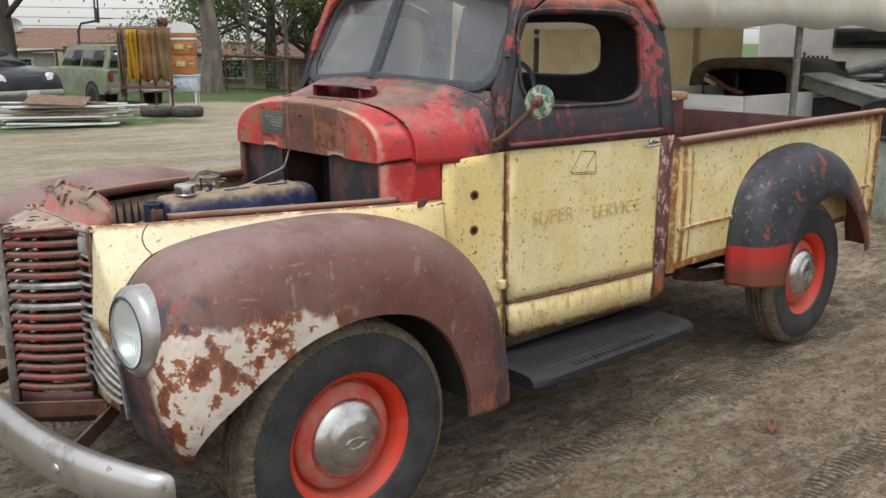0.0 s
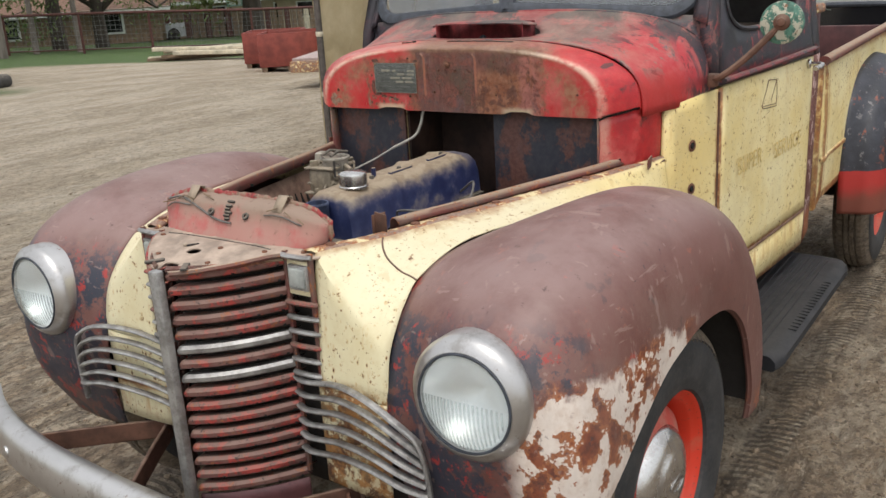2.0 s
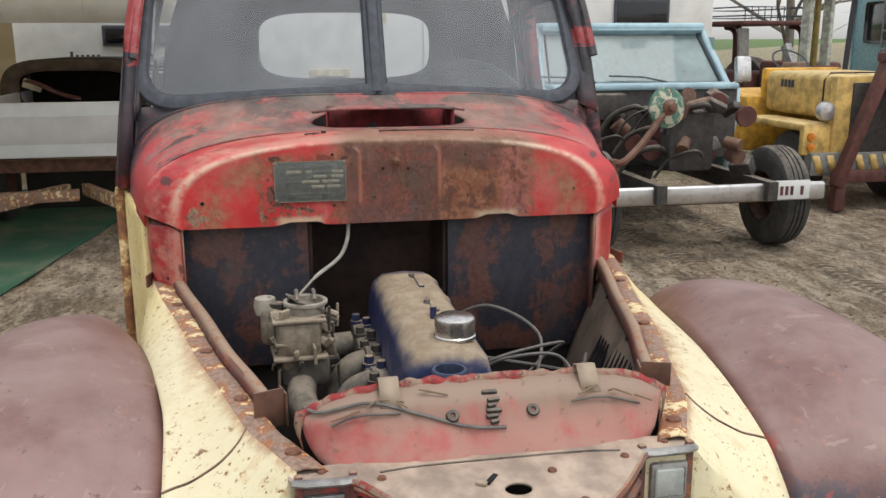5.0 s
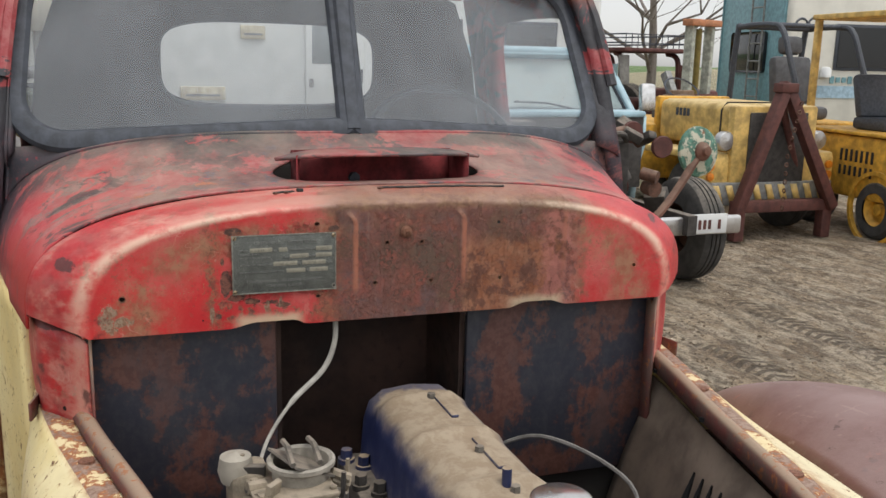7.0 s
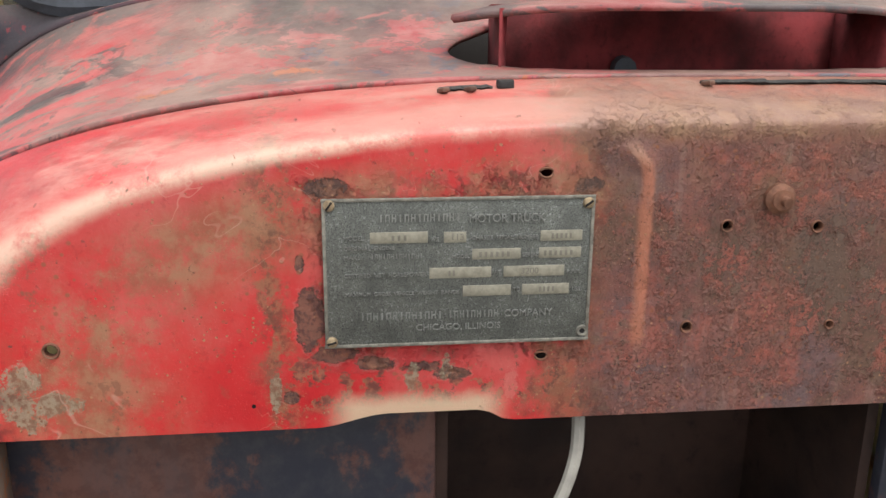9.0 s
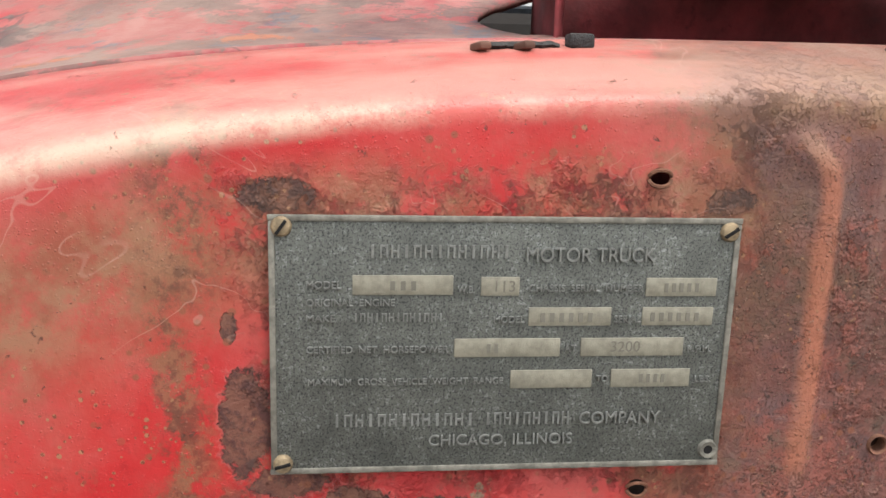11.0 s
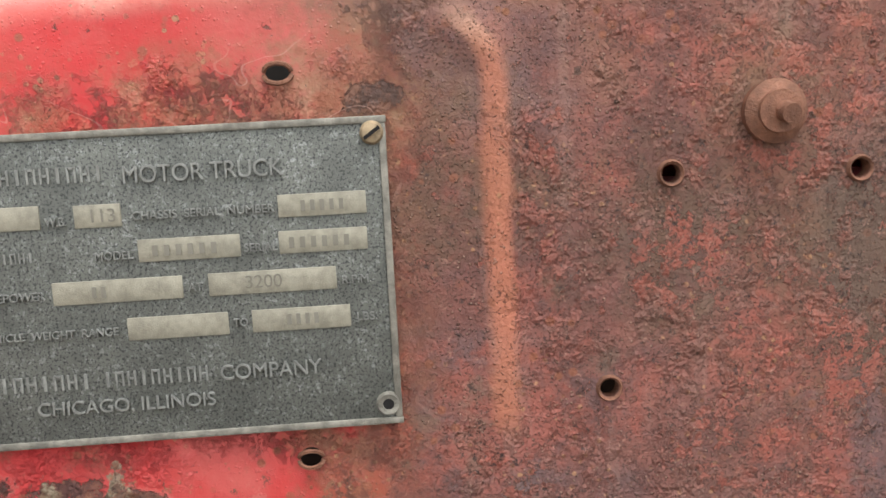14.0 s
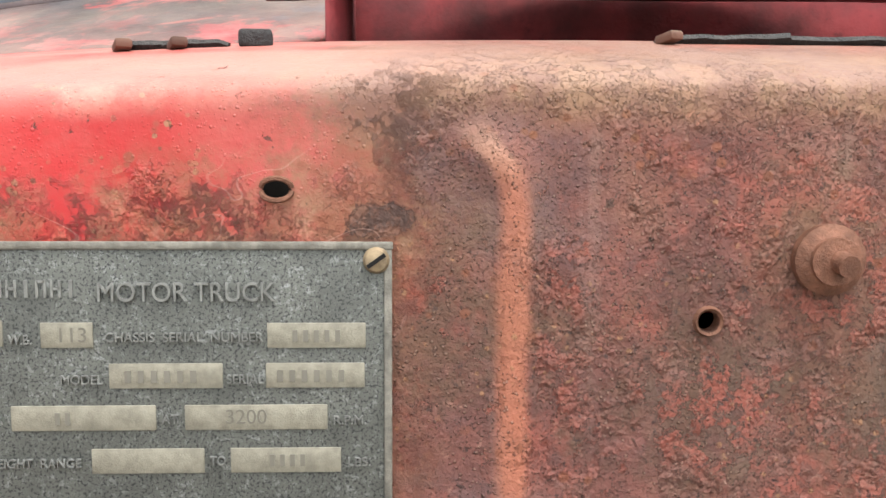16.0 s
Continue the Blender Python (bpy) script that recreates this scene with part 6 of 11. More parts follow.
for s in (-1, 1):
    bm = bmesh.new()
    rows = []
    for cx, cz, ex, ey, ez, ix, iy, iz in FEN:
        row = []
        for k in range(10):
            t = 1 - k / 9
            row.append((cx + (ix - cx) * t, s * (0.650 + (iy - 0.650) * t), cz + (iz - cz) * t ** 2.0))
        for k in range(1, 17):
            t = k / 16 * math.pi / 2
            q, w = math.sin(t) ** 0.80, math.cos(t) ** 0.72
            row.append((ex + (cx - ex) * w, s * (0.650 + (ey - 0.650) * q), ez + (cz - ez) * w))
        row.append((ex - 0.002, s * (ey - 0.012), ez - 0.002))
        rows.append(row)
    sheet(bm, rows)
    if s > 0:
        bmesh.ops.reverse_faces(bm, faces=bm.faces)
    # opening for the headlamp bucket
    gone = [f for f in bm.faces if f.calc_center_median().x < -0.40 and math.hypot(f.calc_center_median().y - s * 0.645, f.calc_center_median().z - 0.778) < 0.100]
    bmesh.ops.delete(bm, geom=gone, context="FACES")
    fender = part("front_fender", bm, FENDER_L if s < 0 else FENDER_R, truck, "brown primer front fender with rust and bare white patches" if s < 0 else "brown primer front fender", 60, 0.004, -1)
    # headlamp
    hx, hy, hz = -0.556, s * 0.645, 0.778
    tilt = Vector((-1, s * 0.03, 0.02))
    bm = bmesh.new()
    lathe(bm, [(0.118, -0.050), (0.1190, -0.010), (0.1175, -0.001), (0.111, 0.008), (0.101, 0.015), (0.096, 0.018), (0.092, 0.017), (0.090, 0.012), (0.089, -0.010)], (hx, hy, hz), tilt, 48)
    head = part("headlamp_bezel", bm, BUMPER, fender, "dull metal headlamp bezel")
    bm = bmesh.new()
    lathe(bm, [(0.090, 0.011), (0.087, 0.017), (0.068, 0.029), (0.04, 0.037), (0.0, 0.040)], (hx, hy, hz), tilt, 40)
    part("headlamp_lens", bm, LENS, head, "ribbed clear glass lens", 60)
    bm = bmesh.new()
    for i in range(21):
        y = -0.080 + 0.0080 * i
        h = math.sqrt(max(0.0, 0.085 ** 2 - y * y))
        if h < 0.02:
            continue
        zz = [h * q for q in (-0.96, -0.75, -0.5, -0.25, 0.0, 0.18)]
        tube(bm, [(hx - 0.018 - 0.021 * (1 - (y * y + z * z) / 0.090 ** 2), hy + y, hz + z) for z in zz], 0.0022, 5, flat=0.6)
    part("lens_rib", bm, LENS, head)
    bm = bmesh.new()
    lathe(bm, [(0.089, 0.009), (0.080, -0.013), (0.058, -0.043), (0.0, -0.058)], (hx, hy, hz), tilt, 40)
    part("reflector", bm, plain("silvered_reflector", (0.92, 0.92, 0.91), 0.46, 1.0, 0.05, 20, bump=0.0) if s < 0 else bpy.data.materials["silvered_reflector"], head, "", 60)
    bm = bmesh.new()
    lathe(bm, [(0.0945, 0.0175), (0.0935, 0.0205), (0.0905, 0.0205), (0.0895, 0.0165)], (hx, hy, hz), tilt, 44)
    part("lens_seal", bm, SEAL, head)
    bm = bmesh.new()
    tube(bm, [(f[2], s * (f[3] - 0.006), f[4]) for f in FEN], 0.006, 6)
    part("fender_lip", bm, FENDER_L if s < 0 else FENDER_R, fender)
    # dark well behind the wheel
    bm = bmesh.new()
    sheet(bm, [[(f[2] * 1.0, s * y, f[4] + 0.05 if y > 0.6 else f[4] + 0.02) for y in (0.84, 0.62, 0.46, 0.44)] for f in FEN[6:]])
    part("wheel_well", bm, DARK, fender)

# ---- wheels ----
def make_wheel(at, s, turn=0.0):
    """Tyre, painted disc and hubcap; s tells the outer side."""
    x, y, z = at
    R = 0.366
    ax = Vector((math.sin(radians(turn)) * s, s * math.cos(radians(turn)), 0))
    prof = [(0.205, -0.058), (0.215, -0.075), (0.25, -0.084), (0.295, -0.084), (0.312, -0.080), (0.330, -0.078), (0.352, -0.064), (0.3625, -0.050), (0.3635, -0.030), (0.354, -0.028), (0.354, -0.022), (R, -0.020), (R, -0.004), (0.355, -0.003), (0.355, 0.003), (R, 0.004), (R, 0.020), (0.354, 0.022), (0.354, 0.028), (0.3635, 0.030), (0.3625, 0.050), (0.352, 0.064), (0.330, 0.078), (0.326, 0.076), (0.320, 0.081), (0.295, 0.084), (0.25, 0.084), (0.238, 0.082), (0.232, 0.080), (0.215, 0.075), (0.205, 0.058)]

    def tread(i, k):
        r = prof[k + 4][0]
        if r > 0.3625:
            return -0.006 if (i + k) % 4 == 0 else 0.0
        return -0.007 if 0.34 < r < 0.3626 and i % 4 == 0 and r > 0.351 and r != 0.354 and r != 0.355 else 0.0

    w = part("wheel", lathe(bmesh.new(), [(0.197, -0.06), (0.204, -0.062), (0.206, -0.052), (0.186, -0.045), (0.184, 0.030), (0.200, 0.040), (0.214, 0.054), (0.2185, 0.062), (0.2165, 0.068), (0.209, 0.066), (0.203, 0.054), (0.191, 0.047), (0.186, 0.042), (0.181, 0.014), (0.172, -0.002), (0.10, -0.004), (0.0, -0.004)], (x, y, z), ax, 56), WHEEL, truck, "orange-red steel wheel", 50)
    cut = [k for k, q in enumerate(prof) if q[0] == 0.330]
    bm = bmesh.new()
    lathe(bm, prof[:cut[0] + 1], (x, y, z), ax, 80)
    lathe(bm, prof[cut[1]:], (x, y, z), ax, 80)
    tyre = part("tyre", bm, RUBBER, w, "worn black tyre", 35)
    part("tread", lathe(bmesh.new(), prof[cut[0]:cut[1] + 1], (x, y, z), ax, 320, tread), TREAD, tyre, "tread brown with dried mud", 30)
    part("wheel_disc", lathe(bmesh.new(), [(0.166, -0.003), (0.1665, 0.016), (0.162, 0.025), (0.150, 0.032), (0.130, 0.040), (0.110, 0.042), (0.0, 0.041)], (x, y, z), ax, 56), DISC, w, "red wheel disc under pinkish dust", 50)
    part("hubcap", lathe(bmesh.new(), [(0.120, 0.036), (0.1245, 0.042), (0.121, 0.050), (0.108, 0.063), (0.094, 0.071), (0.076, 0.0755), (0.0735, 0.0785), (0.054, 0.084), (0.0, 0.088)], (x, y, z), ax, 48), CHROME, w, "dull chrome hubcap", 45)
    # raised oval in place of the maker's mark
    c = Vector((x, y, z)) + ax * 0.0875
    a, b = frame_of(ax)
    bm = bmesh.new()
    tube(bm, [c + a * 0.034 * math.cos(t) + b * 0.016 * math.sin(t) for t in np.linspace(0, 2 * math.pi, 25)[:-1]], 0.0015, 5, closed=True)
    part("hubcap_oval", bm, CHROME, w)
    return w


for s in (-1, 1):
    make_wheel((0.018, s * 0.730, 0.352), s, 2)
    make_wheel((2.875, s * 0.700, 0.362), s)

# ---- running boards ----
for s in (-1, 1):
    bm = bmesh.new()
    prof = [(0.56, 0.372), (0.60, 0.371), (0.80, 0.366), (0.832, 0.360), (0.848, 0.345), (0.850, 0.325), (0.842, 0.315), (0.60, 0.320), (0.56, 0.34)]
    rows = []
    for x in np.linspace(0.765, 1.755, 22):
        k = min(1.0, min((x - 0.765) / 0.06, (1.755 - x) / 0.05) + 0.15)
        q = math.sqrt(max(0.0, 1 - (1 - min(1, k)) ** 2))
        rows.append([(x, s * (0.56 + (y - 0.56) * (0.90 + 0.10 * q)), z) for y, z in prof])
    vs = sheet(bm, rows, close_v=True)
    for end in (0, -1):
        bm.faces.new(vs[end])
    bmesh.ops.recalc_face_normals(bm, faces=bm.faces)
    rb = part("running_board", bm, BOARD, truck, "ribbed black rubber running board")
    for i in range(9):
        y = 0.60 + 0.022 * i
        part("rib", box(bmesh.new(), (1.265, s * y, 0.3715 - (y - 0.6) * 0.026), (0.90, 0.009, 0.006), bevel=0.002), BOARD, rb)
    for i in range(18):
        part("rib", box(bmesh.new(), (1.0 + 0.028 * i, s * 0.825, 0.3625), (0.010, 0.026, 0.005), bevel=0.001), BOARD, rb)

# ---- cab sides ----
YS = [(0.55, 0.545), (0.586, 0.553), (0.70, 0.592), (0.83, 0.632), (1.13, 0.660), (1.60, 0.690), (1.78, 0.695), (2.2, 0.70)]


def cab_y(x, z):
    y = float(np.interp(x, [a for a, _ in YS], [b for _, b in YS]))
    if z > 1.13:
        y -= (z - 1.13) * 0.13 + max(0.0, z - 1.55) ** 2 * 1.6
    elif z < 0.60:
        y -= (0.60 - z) * 0.02
    return y


def side_sheet(outline, s, holes=(), cell=0.045, out=0.0):
    bm = bmesh.new()
    fill(bm, outline, lambda x, z: (x, s * (cab_y(x, z) + out), z), cell, holes)
    bmesh.ops.recalc_face_normals(bm, faces=bm.faces)
    return bm


TEXTGHOST = plain("faded_brown_lettering", (0.56, 0.43, 0.17), 0.8, 0, 0.5, 60)
for s in (-1, 1):
    part("cowl_side", side_sheet([(0.592, 1.107), (0.592, 0.60), (0.66, 0.50), (0.70, 0.44), (0.835, 0.44), (0.822, 0.72), (0.815, 1.128)], s), YELLOW, truck, "yellow cowl side panel", 40, 0.012, -1 if s < 0 else 1)
    door = part("door", side_sheet([(0.822, 1.130), (0.829, 0.72), (0.842, 0.578), (1.655, 0.578), (1.652, 0.9), (1.648, 1.130)], s, out=0.003), YELLOW, truck, "pale yellow door skin with rust holes and faint lettering", 40, 0.03, -1 if s < 0 else 1)
    part("door_lower", side_sheet([(0.844, 0.572), (0.86, 0.442), (1.645, 0.442), (1.655, 0.572)], s, out=0.003), YELLOW, door, "", 40, 0.03, -1 if s < 0 else 1)
    win = ring2(1.235, 1.445, 0.325, 0.165, 40, 4.5)
    part("door_window_frame", side_sheet([(0.818, 1.136), (0.862, 1.30), (0.925, 1.50), (0.985, 1.60), (1.10, 1.665), (1.40, 1.672), (1.56, 1.63), (1.635, 1.53), (1.652, 1.35), (1.650, 1.136)], s, [win], out=0.003), CAB, door, "black upper door with worn red edges", 40, 0.03, -1 if s < 0 else 1)
    bm = bmesh.new()
    tube(bm, [(x, s * (cab_y(x, z) + 0.004), z) for x, z in ring2(1.235, 1.445, 0.332, 0.172, 48, 4.5)], 0.007, 6, closed=True)
    part("window_moulding", bm, CAB, door)
    if s > 0:
        pane_out = side_sheet(ring2(1.235, 1.445, 0.330, 0.170, 40, 4.5), s, (), 0.12, -0.012)
        gl = part("door_glass", pane_out, SIDE_GLASS, door, "door glass with a heavy grey film")
        gl.visible_shadow = False
    bm = bmesh.new()
    tube(bm, [(x, s * (cab_y(x, 1.14) + 0.007), 1.150 + 0.012 * (x - 0.82)) for x in np.linspace(0.825, 1.645, 14)], 0.013, 8, flat=0.6)
    part("belt_moulding", bm, CAB, door)
    bm = bmesh.new()
    tube(bm, spl([(1.585, s * 0.70, 1.112), (1.58, s * 0.735, 1.112), (1.55, s * 0.742, 1.110), (1.49, s * 0.736, 1.106)], 6), 0.009, 8, flat=0.8)
    lathe(bm, [(0.016, 0.0), (0.016, 0.006), (0.010, 0.010)], (1.585, s * (cab_y(1.585, 1.11) + 0.003), 1.112), (0, s, 0), 14)
    part("door_handle", bm, CHROME, door, "chrome door handle")
    # front edge gap and hinge box
    for z in (0.985, 0.861):
        if s < 0:
            part("hinge_hole", cyl(bmesh.new(), (0.703, -0.585, z), (0.703, -0.5975, z), 0.009, n=14), HOLE, truck)
            part("hinge_rust", lathe(bmesh.new(), [(0.009, 0), (0.011, 0.0015), (0.017, 0.0)], (0.703, -0.5945, z), (-0.3, -1, 0), 16), BOLT, truck)
    part("latch_block", box(bmesh.new(), (0.805, s * 0.637, 0.655), (0.034, 0.024, 0.032), bevel=0.005), YELLOW, truck)
    bm = bmesh.new()
    for x0 in (0.818, 1.652):
        tube(bm, [(x0 + 0.012 * (1.13 - z) * (1 if x0 < 1 else 0), s * (cab_y(x0, z) - 0.001), z) for z in np.linspace(0.45, 1.12, 8)], 0.005, 6)
    tube(bm, [(x, s * (cab_y(x, 0.575) - 0.001), 0.575) for x in np.linspace(0.84, 1.655, 8)], 0.005, 6)
    part("door_gap", bm, RUSTY, door)
    # rear quarter of the cab
    part("cab_quarter", side_sheet([(1.656, 0.44), (1.74, 0.47), (1.745, 1.132), (1.655, 1.132)], s), CORNER, truck, "brown and pink flaking cab corner", 40, 0.02, -1 if s < 0 else 1)
    part("cab_pillar", side_sheet([(1.655, 1.136), (1.745, 1.136), (1.735, 1.45), (1.68, 1.70), (1.56, 1.72), (1.30, 1.73), (1.0, 1.72), (0.93, 1.66), (0.87, 1.50), (0.80, 1.30), (0.79, 1.136), (0.815, 1.136), (0.858, 1.30), (0.92, 1.505), (0.98, 1.607), (1.10, 1.672), (1.40, 1.679), (1.565, 1.636), (1.64, 1.535), (1.656, 1.35)], s), CAB, truck, "black cab frame with red showing through", 40, 0.03, -1 if s < 0 else 1)
    bm = bmesh.new()
    tube(bm, spl([(x, s * (cab_y(x, z) + 0.006), z) for x, z in ((0.85, 1.45), (0.93, 1.63), (1.05, 1.71), (1.35, 1.735), (1.60, 1.70), (1.70, 1.55))], 6), 0.012, 6, flat=0.7)
    part("drip_rail", bm, CAB, truck)
for k, (word, x0, w) in enumerate((("SUPER", 1.045, 0.22), ("SERVICE", 1.395, 0.27))):
    ob = words(word, 0.075, TEXTGHOST, Matrix(((1, 0, 0, x0), (0, 0, -1, -cab_y(x0, 0.9) - 0.0085), (0, 1, 0, 0.875 - 0.01 * k), (0, 0, 0, 1))) @ pose(0, 0, 0, 0, math.degrees(-0.055), 0), door, "faded_lettering", "faint scraped lettering", depth=0.0003, spread=1.05)

# scratched outline on the driver's door
for a, b in (((1.132, 1.030), (1.185, 1.106)), ((1.185, 1.106), (1.262, 1.100)), ((1.262, 1.100), (1.268, 1.022)), ((1.262, 1.100), (1.215, 1.040)), ((1.132, 1.030), (1.268, 1.022)), ((1.145, 1.022), (1.275, 1.014))):
    bm = bmesh.new()
    tube(bm, [(x, -(cab_y(x, z) + 0.0036), z) for x, z in (a, ((a[0] + b[0]) / 2 + 0.002, (a[1] + b[1]) / 2), b)], 0.0012, 5)
    part("scratch", bm, RUSTY, door)

# roof, windshield header, cab back
bm = bmesh.new()
rows = []
for x in np.linspace(0.90, 1.74, 15):
    t = (x - 0.90) / 0.84
    hw = cab_y(x, 1.70) - 0.01
    zc = 1.715 + 0.075 * math.sin(math.pi * min(1, max(0, t * 0.94 + 0.06))) ** 0.6
    rows.append([(x, hw * u, 1.705 - 0.03 * (1 - math.sin(math.pi * t) ** 0.3) + (zc - 1.705) * (1 - abs(u) ** 3)) for u in np.linspace(-1, 1, 17)])
sheet(bm, rows)
part("roof", bm, CAB, truck, "dark painted cab roof", 60, 0.01)
bm = bmesh.new()
fill(bm, [(-0.655, 0.50), (0.655, 0.50), (0.66, 1.15), (0.61, 1.50), (0.55, 1.66), (0.45, 1.715), (-0.45, 1.715), (-0.55, 1.66), (-0.61, 1.50), (-0.66, 1.15)], lambda y, z: (1.745 - 0.08 * max(0, z - 1.4) ** 1.2, y, z), 0.08, [ring2(0.0, 1.473, 0.305, 0.118, 36, 4)])
part("cab_back", bm, CABIN, truck, "cab rear wall with oval window opening", 40, 0.02)
bm = bmesh.new()
tube(bm, [(1.742, y, z) for y, z in ring2(0.0, 1.473, 0.310, 0.123, 40, 4)], 0.010, 6, closed=True)
part("rear_window_seal", bm, SEAL, truck)
part("cab_floor", box(bmesh.new(), (1.15, 0, 0.50), (1.10, 1.24, 0.03)), DARK, truck)
bm = bmesh.new()
box(bm, (1.42, 0, 0.78), (0.46, 1.16, 0.16), bevel=0.04)
seat = part("bench_seat", bm, plain("worn_brown_seat", (0.06, 0.04, 0.03), 0.8), truck)
part("seat_back", box(bmesh.new(), (1.62, 0, 1.02), (0.14, 1.16, 0.46), (0, -8, 0), 0.04), plain("worn_tan_seat_back", (0.10, 0.075, 0.055), 0.8), seat)
bm = bmesh.new()
lathe(bm, [(0.195, -0.010), (0.205, 0.0), (0.195, 0.010), (0.185, 0.0), (0.195, -0.010)], (1.08, -0.30, 1.26), (-0.85, 0, 0.5), 32)
wheel_s = part("steering_wheel", bm, SEAL, truck)
part("steering_column", cyl(bmesh.new(), (1.09, -0.30, 1.255), (0.75, -0.30, 1.02), 0.02), SEAL, wheel_s)
part("dashboard", box(bmesh.new(), (0.87, 0, 1.24), (0.10, 1.10, 0.16), bevel=0.03), CABIN, truck)

# windshield: two flat panes meeting at a centre bar
WB, WT, WC, WCT = Vector((0.828, 0.548, 1.344)), Vector((0.985, 0.520, 1.665)), Vector((0.738, Y0, 1.377)), Vector((0.880, Y0, 1.690))


def ws_foot(s):
    return Vector((WB.x, s * WB.y + 0.018 + 0.018 * s, WB.z))


def ws_head(s):
    return Vector((WT.x, s * WT.y + 0.018 + 0.018 * s, WT.z))


def pane_ring(u0, u1, v0, v1, n=10):
    """Square at the centre bar, well rounded at the outer corners."""
    out = []
    for uc, vc, su, sv, ru, rv, a0 in ((u1, v1, -1, -1, 0.20, 0.30, 0), (u0, v1, 1, -1, 0.02, 0.04, 90), (u0, v0, 1, 1, 0.02, 0.04, 180), (u1, v0, -1, 1, 0.17, 0.27, 270)):
        for i in range(n + 1):
            a = radians(a0 + 90 * i / n)
            out.append((uc + su * ru + ru * math.cos(a), vc + sv * rv + rv * math.sin(a)))
    return out


for s in (-1, 1):
    def pane(u, v, s=s):
        a = WC + (ws_foot(s) - WC) * u
        b = WCT + (ws_head(s) - WCT) * u
        return a + (b - a) * v
    edge = pane_ring(0.020, 0.985, 0.010, 0.990)
    bm = bmesh.new()
    bm.faces.new([bm.verts.new(pane(u, v)) for u, v in edge])
    g = part("windshield_pane", bm, GLASS, truck, "dusty clear windshield pane")
    g.visible_shadow = False
    bm = bmesh.new()
    tube(bm, [pane(u, v) + Vector((-0.004, 0, 0)) for u, v in pane_ring(0.012, 1.010, -0.022, 1.022)], 0.021, 8, closed=True, flat=0.6)
    part("windshield_seal", bm, SEAL, truck, "weathered black windshield rubber")
bm = bmesh.new()
tube(bm, [WC + Vector((-0.012, 0, -0.01)), WC.lerp(WCT, 0.5) + Vector((-0.012, 0, 0)), WCT + Vector((-0.012, 0, 0.01))], 0.016, 8, flat=0.7)
part("windshield_centre_bar", bm, SEAL, truck)
# painted surround between the seal and the cowl, pillars and roof
bm = bmesh.new()
rows = []
for p in phis:
    y1, z1 = sup(p, 0.540, 0.192, 3.1, Y0, 1.100)
    yb, zb = sup(p, 0.620, 0.262, 3.4, Y0, 1.10)
    if zb < 1.14:
        continue
    s = 1 if yb >= Y0 else -1
    a = abs(yb - Y0) / 0.62
    base = WC + (ws_foot(s) - WC) * min(a * 1.02, 1.02)
    out = Vector((0.735 + 0.10 * ((y1 - Y0) / 0.54) ** 2, yb, zb + 0.006))
    rows.append([base + Vector((-0.004, 0, -0.012)), base.lerp(out, 0.5) + Vector((-0.004, 0, -0.01)), out + Vector((-0.012, 0, -0.006))])
sheet(bm, rows)
for s in (-1, 1):
    A = [ws_foot(s).lerp(ws_head(s), t) for t in (-0.06, 0.0, 0.35, 0.7, 1.0, 1.06)]
    B = [Vector((x, s * (cab_y(x, z) - 0.006), z)) for x, z in ((0.800, 1.30), (0.812, 1.34), (0.862, 1.45), (0.925, 1.57), (0.985, 1.665), (1.0, 1.70))]
    sheet(bm, [[a, a.lerp(b, 0.35) + Vector((-0.006, s * 0.004, 0)), a.lerp(b, 0.7) + Vector((-0.003, s * 0.006, 0)), b] for a, b in zip(A, B)])
rows = []
for i in range(31):
    u = -1 + 2 * i / 30
    s = 1 if u >= 0 else -1
    a = abs(u)
    base = WCT + (ws_head(s) - WCT) * a
    rows.append([base, base + Vector((0.015, 0, 0.03)), base + Vector((0.06, s * 0.02 * a, 0.055)), base + Vector((0.14, s * 0.03 * a, 0.062))])
sheet(bm, rows)
for s in (-1, 1):
    inn = [ws_foot(s).lerp(ws_head(s), t) + Vector((0.012, 0, 0)) for t in (-0.10, 0.05, 0.25)]
    out = [Vector((x + 0.012, s * (cab_y(x, z) - 0.004), z)) for x, z in ((0.79, 1.14), (0.80, 1.25), (0.835, 1.40))]
    sheet(bm, [[a.lerp(b, k / 4) for k in range(5)] for a, b in zip(inn, out)])
part("windshield_surround", bm, CAB, truck, "black painted windshield surround", 50, 0.006)

# mirror
bm = bmesh.new()
tube(bm, spl([(0.755, -0.632, 1.165), (0.745, -0.66, 1.175), (0.765, -0.72, 1.225), (0.792, -0.790, 1.300)], 6), 0.0095, 8)
mir = part("mirror_arm", bm, RUSTY, truck, "rusty mirror arm")
mm = Mat("flaking_green_mirror_back")
n1, n2 = mm.noise(34, 7, 0.7), mm.noise(48, 7, 0.7, (5, 5, 5))
mc = mm.mix((0.075, 0.19, 0.135), (0.030, 0.085, 0.06), mm.step(n2, 0.4, 0.6))
mc = mm.mix(mc, (0.40, 0.38, 0.29), mm.step(n1, 0.52, 0.55))
mc = mm.mix(mc, (0.19, 0.085, 0.04), mm.step(n2, 0.60, 0.64))
MIRROR = mm.done(mc, 0.6, 0.0, bump=n1, strength=0.3, dist=0.001)
bm = bmesh.new()
lathe(bm, [(0.0, -0.006), (0.052, -0.006), (0.0565, 0.0), (0.055, 0.006), (0.040, 0.013), (0.0, 0.018)], (0.803, -0.795, 1.309), (-0.97, -0.15, 0.12), 40)
mh = part("mirror_head", bm, MIRROR, mir, "round mirror with flaking green paint", 50)
bm = bmesh.new()
